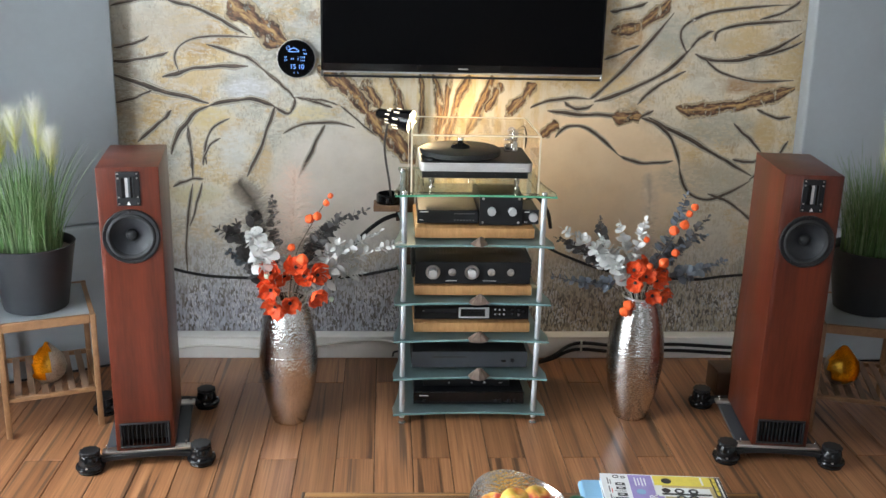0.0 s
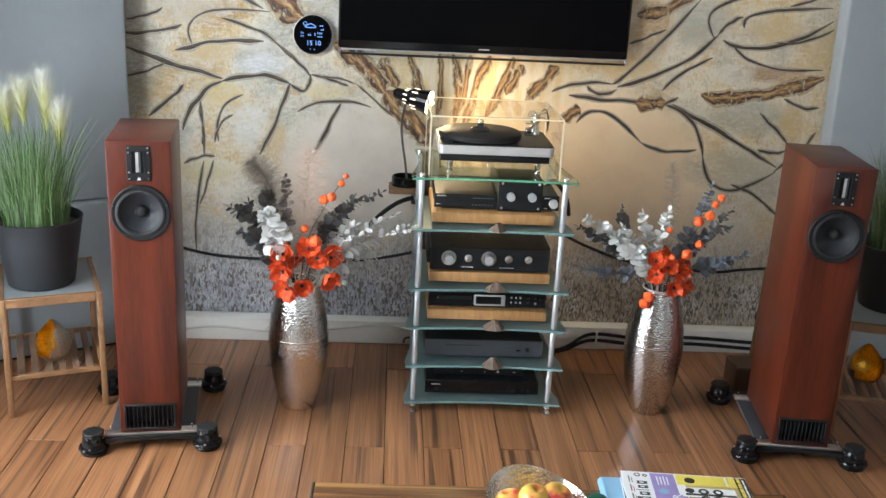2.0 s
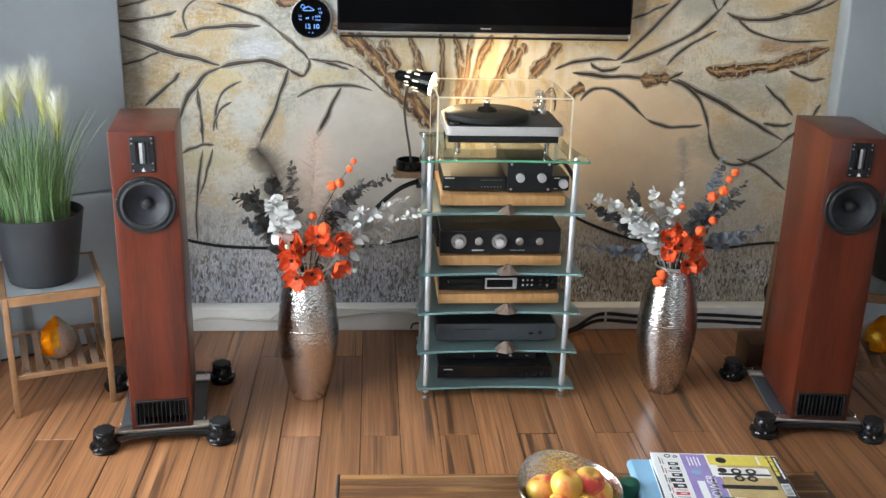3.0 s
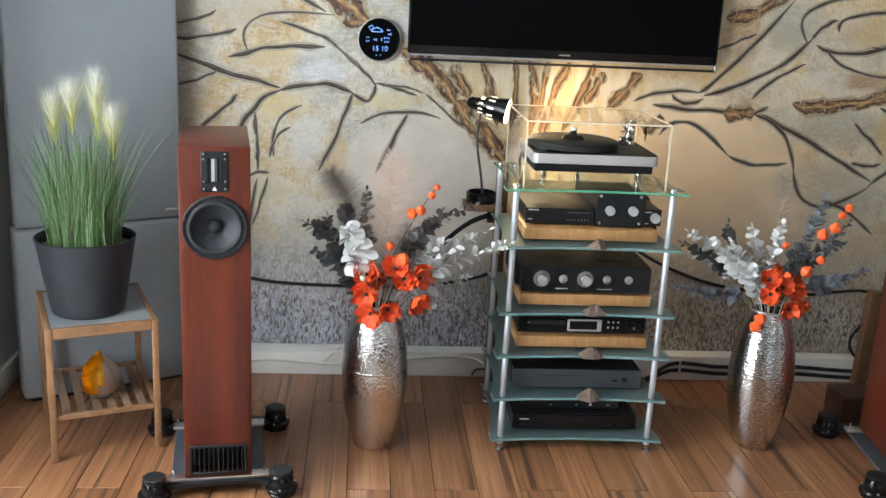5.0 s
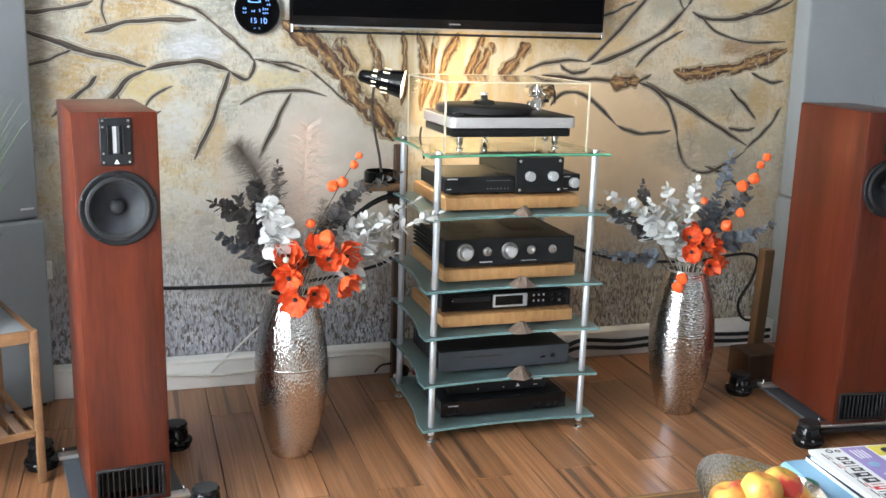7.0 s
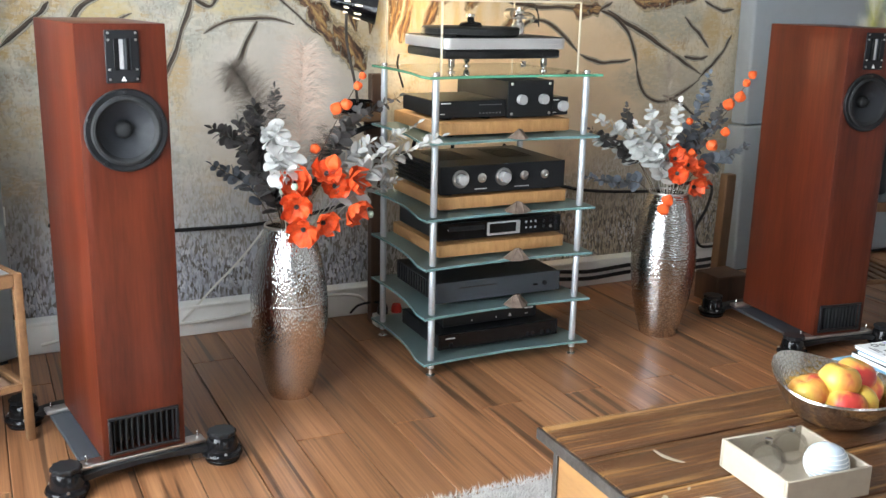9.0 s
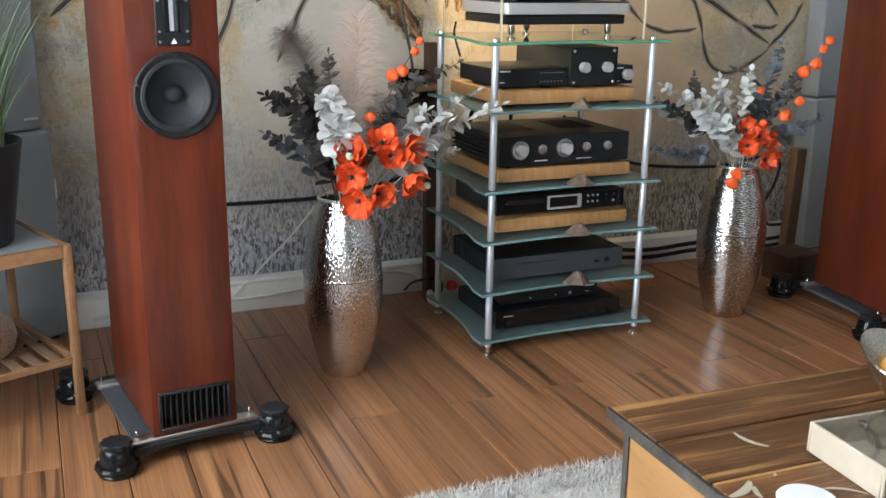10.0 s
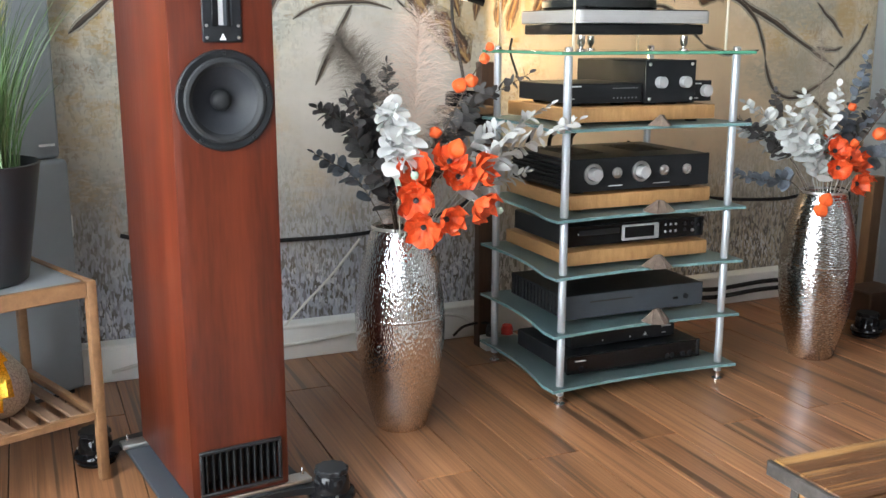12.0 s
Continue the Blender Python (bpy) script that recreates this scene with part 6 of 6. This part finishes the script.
cable("power_strap", [(-0.12, 3.80, 0.53), (-0.075, 3.78, 0.588), (-0.01, 3.76, 0.645), (0.05, 3.75, 0.672), (0.09, 3.745, 0.678)], 0.009, M_CABLE, "thick black cable below the lamp ledge")
cable("white_cable", [(0.10, 3.84, 0.010), (0.14, 3.80, 0.04), (0.10, 3.78, 0.075), (0.05, 3.82, 0.06), (0.04, 3.88, 0.015)], 0.004, M_CABLE, "looped black cable behind the rack")
for i, (x, z0) in enumerate(((0.20, 0.66), (0.27, 0.66), (0.34, 0.66))):
    cable("lead", [(x, 3.70, z0 - 0.02), (x + 0.005, 3.735, z0 - 0.05), (x + 0.01, 3.74, z0 - 0.12), (x, 3.71, 0.58)], 0.006, M_CABLE, "black connecting lead behind the amplifier")
cable("lead", [(0.52, 3.58, 0.76), (0.575, 3.66, 0.775), (0.62, 3.74, 0.735), (0.66, 3.80, 0.67), (0.68, 3.84, 0.60)], 0.008, M_CABLE, "black power lead hanging behind the rack")
cable("lead", [(0.15, 3.70, 0.80), (0.148, 3.74, 0.86), (0.15, 3.735, 0.90)], 0.0035, M_CABLE, "thin black lead behind the turntable")
plug = thing("power_plug", pose(0.135, 3.76, 0.0), "white power strip with a red plug behind the rack", "power strip")
part("strip", box((0.11, 0.05, 0.04), (0, 0, 0.02), 0.006, 2), M_WHITE, plug)
part("plug", lathe([(0, 0.07), (0.014, 0.068), (0.018, 0.055), (0.018, 0.0405)], 18, (0.025, 0, 0)), M_RED, plug)
part("plug", lathe([(0, 0.075), (0.014, 0.073), (0.018, 0.06), (0.018, 0.0405)], 18, (-0.025, 0, 0)), M_BLACK, plug)
socket = thing("wall_socket", pose(-1.045, NORTH - 0.005, 0.42), "white wall socket with a plug beside the corner panel", "socket")
part("plate", box((0.06, 0.010, 0.06), (0, 0, 0), 0.003), M_WHITE, socket)
part("plug", box((0.035, 0.03, 0.025), (0.005, -0.018, 0), 0.004), M_WHITE, socket)
tall = tagged(part("wooden_post", box((0.045, 0.04, 0.455), (0, 0, 0.2275), 0.003), M_POSTWOOD), "brown wooden post leaning behind the speaker", "post")
tall.matrix_world = pose(1.452, 3.660, 0, 0, 1.5, 0)
blk = tagged(part("wooden_block", box((0.15, 0.13, 0.105), (0, 0, 0.0525), 0.004), M_BROWNWOOD), "dark wooden block on the floor behind the speaker", "block")
blk.matrix_world = pose(1.395, 3.565, 0)


# ---- coffee table and what lies on it ----
TX0, TX1, TY0, TY1, TZ = -0.210, 0.975, 1.40, 2.232, 0.335
ct = thing("coffee_table", pose((TX0 + TX1) / 2, (TY0 + TY1) / 2, 0, 0, 0, -1), "rustic chest coffee table with brushed dark planks and iron edges", "coffee table")
hw, hd = (TX1 - TX0) / 2, (TY1 - TY0) / 2
n = 6
rnd = random.Random(9)
for k in range(n):
    w = 2 * hd / n
    part("plank", box((2 * hw - 0.012, w - 0.003, 0.022 + rnd.uniform(-0.001, 0.001)), (0, -hd + w * (k + 0.5), TZ - 0.011), 0.0035, 2), M_TABLE, ct)
for s in (-1, 1):
    part("iron_edge", box((0.007, 2 * hd + 0.004, 0.022), (s * (hw - 0.001), 0, TZ - 0.0125), 0.0015), M_IRON, ct, "worn iron edge strip")
    part("end_panel", box((0.02, 2 * hd - 0.05, TZ - 0.04), (s * (hw - 0.035), 0, (TZ - 0.022) / 2 + 0.006), 0.002), M_PINE, ct, "honey-coloured pine end panel")
    part("side_panel", box((2 * hw - 0.092, 0.02, TZ - 0.04), (0, s * (hd - 0.036), (TZ - 0.022) / 2 + 0.006), 0.002), M_PINE, ct)
    for sy in (-1, 1):
        part("corner_iron", joined(box((0.004, 0.014, TZ - 0.026), (s * (hw - 0.0225), sy * (hd - 0.030), (TZ - 0.024) / 2), 0.001), box((0.014, 0.004, TZ - 0.026), (s * (hw - 0.0325), sy * (hd - 0.0235), (TZ - 0.024) / 2), 0.001)), M_IRON, ct, "worn iron corner strap")

bowl = thing("fruit_bowl", pose(0.326, 2.058, TZ, 0, 0, 0), "oval hammered metal bowl with fruit, high at one end", "bowl")
bm = bmesh.new()
rings, seg = [], 64
prof = [(0.001, 0.004), (0.35, 0.004), (0.60, 0.012), (0.80, 0.032), (0.93, 0.056), (1.0, 0.072)]
for sgn in (1, -1):
    for r, z in (prof if sgn > 0 else prof[::-1]):
        ring = []
        for k in range(seg):
            a = 2 * math.pi * k / seg
            lift = 0.030 * max(0, math.cos(a - radians(118))) ** 2 * max(0, (r - 0.3) / 0.7) ** 2
            ring.append(bm.verts.new((0.120 * r * math.cos(a) * (1 - 0.012 * (sgn < 0)), 0.118 * r * math.sin(a) * (1 - 0.012 * (sgn < 0)), z + lift - 0.004 * (sgn > 0))))
        rings.append(ring)
for a, b in zip(rings, rings[1:]):
    for k in range(seg):
        bm.faces.new((a[k], a[(k + 1) % seg], b[(k + 1) % seg], b[k]))
bmesh.ops.recalc_face_normals(bm, faces=bm.faces)
part("bowl", bm, M_BOWL, bowl)
APPLE = finish("apple", lathe([(0, 0.053), (0.004, 0.055), (0.009, 0.060), (0.016, 0.062), (0.024, 0.060), (0.031, 0.054), (0.036, 0.045), (0.038, 0.034), (0.036, 0.023), (0.031, 0.013), (0.023, 0.006), (0.014, 0.002), (0.007, 0.002), (0, 0.005)], 36), M_APPLE)
for i, (x, y, z) in enumerate(((-0.070, 0.004, 0.026), (-0.020, 0.034, 0.012), (-0.040, -0.048, 0.014), (0.036, -0.036, 0.012), (0.055, 0.040, 0.014), (0.096, -0.010, 0.020), (-0.022, -0.012, 0.050), (0.046, 0.004, 0.048))):
    ap = tagged(new("apple", APPLE), "red and yellow apple in the fruit bowl", "apple", "apples in the bowl")
    ap.matrix_world = pose(0.326 + 0.74 * x, 2.058 + y, TZ + z, 14 * (i % 3) - 10, 11 * (i % 4) - 15, 50 * i)

cr = thing("display_box", pose(0.075, 1.905, TZ + 0.001, 0, 0, -4), "open pale wooden box with a clear lid and glass ornaments", "box")
bw, bd, bh = 0.083, 0.081, 0.05
for sz, at in (((2 * bw, 0.006, bh), (0, -bd + 0.003, bh / 2)), ((2 * bw, 0.006, bh), (0, bd - 0.003, bh / 2)), ((0.006, 2 * bd - 0.012, bh), (-bw + 0.003, 0, bh / 2)), ((0.006, 2 * bd - 0.012, bh), (bw - 0.003, 0, bh / 2))):
    part("wall", box(sz, at), M_BEECH, cr)
part("floor", box((2 * bw - 0.012, 2 * bd - 0.012, 0.004), (0, 0, 0.003), 0), M_BEECH, cr)


def ball(r, material, at, label, ribs=0):
    bm = lathe([(0, -r)] + [(r * math.cos(radians(a)), r * math.sin(radians(a))) for a in range(-75, 90, 15)] + [(0, r)], 32)
    if not ribs:
        bm = joined(bm, lathe([(0, r - 0.0012)] + [((r - 0.0012) * math.cos(radians(a)), -(r - 0.0012) * math.sin(radians(a))) for a in range(-75, 90, 15)] + [(0, 0.0012 - r)], 32))
    o = thing("glass_ornament", pose(*at), label, "ornament", "glass ornaments")
    part("globe", bm, material, o)
    if ribs:
        for k in range(ribs):
            z = -r * 0.7 + 1.4 * r * k / (ribs - 1)
            rr = math.sqrt(r * r - z * z)
            part("rib", lathe([(rr + 0.0003, z - 0.001), (rr + 0.0016, z), (rr + 0.0003, z + 0.001)], 32), M_PAPER, o)
    else:
        part("cap", lathe([(0.006, r - 0.001), (0.007, r + 0.006), (0, r + 0.007)], 16), M_CHROME, o)


ball(0.030, M_ORNGLASS, (0.035, 1.925, TZ + 0.036), "clear glass ornament in the pale box")
ball(0.030, M_ORNGLASS, (0.105, 1.945, TZ + 0.036), "clear glass ornament in the pale box")
ball(0.034, M_SHELLW, (0.110, 1.872, TZ + 0.040), "white ribbed glass ornament in the pale box", 9)
coaster = tagged(part("coaster", lathe([(0, 0.004), (0.040, 0.004), (0.042, 0.002), (0.042, 0)], 48), M_PAPER), "flat round white coaster on the table", "coaster")
coaster.matrix_world = pose(-0.108, 1.872, TZ + 0.001)


def scar(x, y, turn, length, width, bow):
    """A thin bent sliver of bare wood."""
    n = 9
    mid = [(length * (k / n - 0.5), bow * (1 - (2 * k / n - 1) ** 2)) for k in range(n + 1)]
    half = [width * (0.35 + 0.65 * math.sin(math.pi * (0.08 + 0.84 * k / n))) / 2 for k in range(n + 1)]
    bm = prism([(px, py - h) for (px, py), h in zip(mid, half)] + [(px, py + h * 0.7) for (px, py), h in zip(mid, half)][::-1], 0, 0.0008)
    sc = tagged(part("wood_chip", bm, M_BEECH, None, smooth=False), "pale scar of bare wood on the table top", "chip")
    sc.matrix_world = pose(x, y, TZ + 0.001, 0, 0, turn)


for row in ((-0.058, 2.052, 108, 0.062, 0.010, 0.008), (-0.176, 1.932, 25, 0.060, 0.016, -0.006), (-0.158, 1.916, 70, 0.030, 0.010, 0.003), (-0.045, 1.872, -30, 0.070, 0.006, 0.010), (-0.100, 1.948, 40, 0.010, 0.005, 0.0)):
    scar(*row)


def magazine(x, y, z, turn, w, h, t, cover, label):
    mg = thing("magazine", pose(x, y, z, 0, 0, turn), label, "magazine", "magazines on the table")
    part("page_block", box((w - 0.002, h - 0.002, t - 0.001), (0, 0, t / 2), 0.0008), M_PAPER, mg)
    part("cover", box((w, h, 0.0008), (0, 0, t + 0.0002), 0), cover, mg, smooth=False)
    return mg


MZ = TZ + 0.001
fold = thing("document_folder", pose(0.682, 2.108, MZ, 0, 0, -3), "light blue box folder lying under magazines", "folder")
part("lower_cover", box((0.345, 0.255, 0.002), (0, 0, 0.001), 0.0005), M_BLUE, fold)
part("upper_cover", box((0.345, 0.255, 0.002), (0, 0, 0.025), 0.0005), M_BLUE, fold)
part("spine", tube([(-0.168, -0.127, 0.013), (-0.168, 0.127, 0.013)], 0.013, 16, 0), M_BLUE, fold)
magazine(0.692, 2.106, MZ + 0.0265, -5, 0.285, 0.235, 0.010, M_INK, "dark-covered magazine in a stack")
magazine(0.696, 2.098, MZ + 0.0378, -3, 0.29, 0.225, 0.008, M_BLUE, "blue-covered magazine in a stack")
top = magazine(0.700, 2.092, MZ + 0.0472, -5, 0.306, 0.245, 0.007, M_PAPER, "glossy hi-fi magazine with a lilac and yellow cover")
TZ2 = 0.0078


def flat(name, x, y, w, h, mt, k=0):
    return part(name, box((w * 1.02, h, 0.0004), (x * 1.02, y, TZ2 + 0.0004 * k), 0), mt, top, smooth=False)



def ring(x, y, r0, r1, k, material):
    z = TZ2 + 0.0004 * k
    part("printed_ring", lathe([(r0, z), (r0, z + 0.0003), (r1, z + 0.0003), (r1, z)], 24, (x * 1.02, y, 0)), material, top, smooth=False)


flat("lilac_band", -0.052, 0, 0.058, 0.236, M_PURPLE)
flat("lilac_band", -0.018, -0.045, 0.026, 0.14, M_PURPLE)
flat("photo", 0.0665, 0.012, 0.137, 0.205, M_TAN)
flat("yellow_panel", 0.058, 0.095, 0.155, 0.046, M_YELLOW, 1)
flat("amplifier_photo", 0.048, 0.040, 0.130, 0.042, M_PAPER, 1)
flat("amplifier_photo", 0.052, 0.030, 0.120, 0.008, M_INK, 2)
flat("amplifier_photo", 0.055, -0.002, 0.120, 0.026, M_TAN, 2)
flat("amplifier_photo", 0.050, -0.024, 0.125, 0.016, M_INK, 2)
flat("dark_strip", 0.136, 0.0, 0.026, 0.236, M_INK, 1)
flat("bar_code", 0.134, -0.030, 0.020, 0.050, M_PAPER, 2)
for k in range(8):
    flat("bar_code_line", 0.134, -0.050 + 0.0055 * k, 0.016, 0.0022, M_INK, 3)
# title: upright strokes and loops of dark and red ink up the edge
y = -0.098
for k, (h, w) in enumerate(((0.020, 0.030), (0.008, 0.030), (0.018, 0.030), (0.008, 0.026), (0.024, 0.030), (0.022, 0.032), (0.020, 0.024), (0.008, 0.030), (0.018, 0.024), (0.019, 0.024))):
    flat("title_bar", -0.108 + (0.030 - w) / 2, y + h / 2, w, h - 0.006, M_REDINK if k in (2, 3) else M_INK, 1)
    if h > 0.016:
        flat("title_gap", -0.106, y + h / 2, w * 0.45, (h - 0.006) * 0.35, M_PAPER, 2)
    y += h + 0.0015
ring(-0.112, 0.107, 0.005, 0.008, 1, M_INK)
ring(-0.094, 0.105, 0.003, 0.006, 1, M_INK)
for k in range(5):
    flat("text_bar", -0.134, 0.085 - 0.040 * k, 0.003, 0.030, M_DIMPRINT, 1)
    flat("text_bar", -0.128, 0.080 - 0.042 * k, 0.002, 0.024, M_REDINK if k % 2 else M_DIMPRINT, 1)
for k in range(4):
    flat("text_bar", -0.066 + 0.008 * k, 0.085, 0.003, 0.042 - 0.006 * (k % 2), M_PAPER, 1)
flat("headline_bar", -0.056, -0.040, 0.017, 0.075, M_PAPER, 1)
words("POWER", 0.031, pose(-0.030 * 1.02, -0.030, TZ2 + 0.0009, 0, 0, 90), top, M_PAPER, "headline")
ring(-0.058, 0.036, 0.0, 0.012, 2, M_BLUE)
for k in range(4):
    flat("headline_bar", 0.131, 0.105 - 0.022 * k, 0.008, 0.019, M_YELLOW, 2)
    flat("text_bar", 0.142, 0.100 - 0.024 * k, 0.004, 0.021, M_PAPER, 2)
for k in range(3):
    flat("text_bar", 0.088 + 0.012 * k, 0.096, 0.005, 0.038, M_PAPER if k == 1 else M_YELLOW, 2)
ring(0.012, 0.093, 0.0, 0.013, 2, M_INK)
for x, y in ((0.036, 0.044), (0.070, 0.044), (0.036, 0.012), (0.066, 0.012)):
    ring(x, y, 0.006, 0.0125, 3, M_INK)
ring(0.004, 0.046, 0.0, 0.011, 3, M_INK)
for k, tile in enumerate((M_GREEN, M_PAPER, M_REDINK, M_TAN, M_REDINK, M_BLUE)):
    flat("picture_block", -0.008 + 0.026 * k, -0.090, 0.023, 0.044, tile, 1)
    flat("picture_block", -0.008 + 0.026 * k, -0.086, 0.012, 0.020, M_PAPER if k % 2 == 0 else M_BLUE, 2)
gr = tagged(part("green_lid", lathe([(0, 0.045), (0.012, 0.044), (0.022, 0.038), (0.026, 0.026), (0.024, 0.004), (0.022, 0), (0, 0)], 32), M_GREEN), "dark green rounded lid beside the magazines", "lid")
gr.matrix_world = pose(0.484, 2.128, TZ)

# ---- rug and pouf ----
rug = thing("rug", pose(0.2, 1.75, 0), "white shaggy rug under the coffee table", "rug")
part("backing", box((2.3, 1.70, 0.006), (0, 0, 0.003), 0.002), M_RUG, rug)
bm = bmesh.new()
rnd = random.Random(2)
for i in range(26000):
    x, y = rnd.uniform(-1.15, 0.55), rnd.uniform(0.30, 0.862)
    if rnd.random() < 0.25:
        y = rnd.uniform(0.78, 0.866)
    a = rnd.uniform(0, 2 * math.pi)
    ln = rnd.uniform(0.010, 0.022)
    d = Vector((math.cos(a) * rnd.uniform(0.3, 1), math.sin(a) * rnd.uniform(0.3, 1), rnd.uniform(0.5, 1.0))) * ln
    s = Vector((-math.sin(a), math.cos(a), 0)) * 0.0016
    q = Vector((x, y, 0.004))
    v = [bm.verts.new(c) for c in (q - s, q + s, q + d)]
    bm.faces.new(v)
tagged(part("shag", bm, M_RUG, rug), kind="stuff")

pf = thing("pouf", pose(-1.425, 2.22, 0), "brown leather pouf covered with a white fur throw", "pouf")
part("body", lathe([(0, 0), (0.14, 0), (0.175, 0.02), (0.195, 0.12), (0.20, 0.22), (0.187, 0.33), (0.15, 0.375), (0, 0.385)], 48), M_LEATHER, pf)
bm = bmesh.new()
for i in range(9000):
    a, r = rnd.uniform(0, 2 * math.pi), 0.187 * math.sqrt(rnd.random())
    z = 0.385 - 0.055 * (r / 0.187) ** 4
    q = Vector((r * math.cos(a), r * math.sin(a), z))
    d = Vector((rnd.gauss(0, 0.5) + 0.4 * math.cos(a), rnd.gauss(0, 0.5) + 0.4 * math.sin(a), 0.8)) * rnd.uniform(0.012, 0.028)
    s = Vector((rnd.uniform(-1, 1), rnd.uniform(-1, 1), 0)) * 0.0014
    bm.faces.new([bm.verts.new(c) for c in (q - s, q + s, q + d)])
tagged(part("fur_throw", bm, M_FUR, pf), kind="stuff")
part("throw_base", lathe([(0.185, 0.338), (0.152, 0.379), (0, 0.389)], 48), M_FUR, pf)


# ---- the floor, plank by plank ----
floor = structure(part("floor", box((EAST - WEST + 2 * T, NORTH - SOUTH + 2 * T, 0.1), ((EAST + WEST) / 2, (NORTH + SOUTH) / 2, -0.0545), 0), M_GAP), "brown bamboo laminate floor with dark streaks", "floor")
PW = 0.1305
meshes = {}
k0 = int(math.floor((WEST - 0.103) / PW))
for k in range(k0, int((EAST - 0.103) / PW) + 1):
    x0, x1 = max(WEST, 0.103 + k * PW), min(EAST, 0.103 + (k + 1) * PW)
    joints = [SOUTH] + [y for y in [3.022 + (0 if k % 2 == 0 else 0.62) + 1.24 * j for j in range(-6, 2)] if SOUTH + 0.05 < y < NORTH - 0.03] + [NORTH]
    for y0, y1 in zip(joints, joints[1:]):
        key = (round(x1 - x0, 4), round(y1 - y0, 4))
        if key not in meshes:
            meshes[key] = finish("plank", box((x1 - x0 - 0.0024, y1 - y0 - 0.0024, 0.006), (0, 0, -0.003), 0.0014), M_PLANK, False)
        share("plank", meshes[key], floor, pose((x0 + x1) / 2, (y0 + y1) / 2, 0))
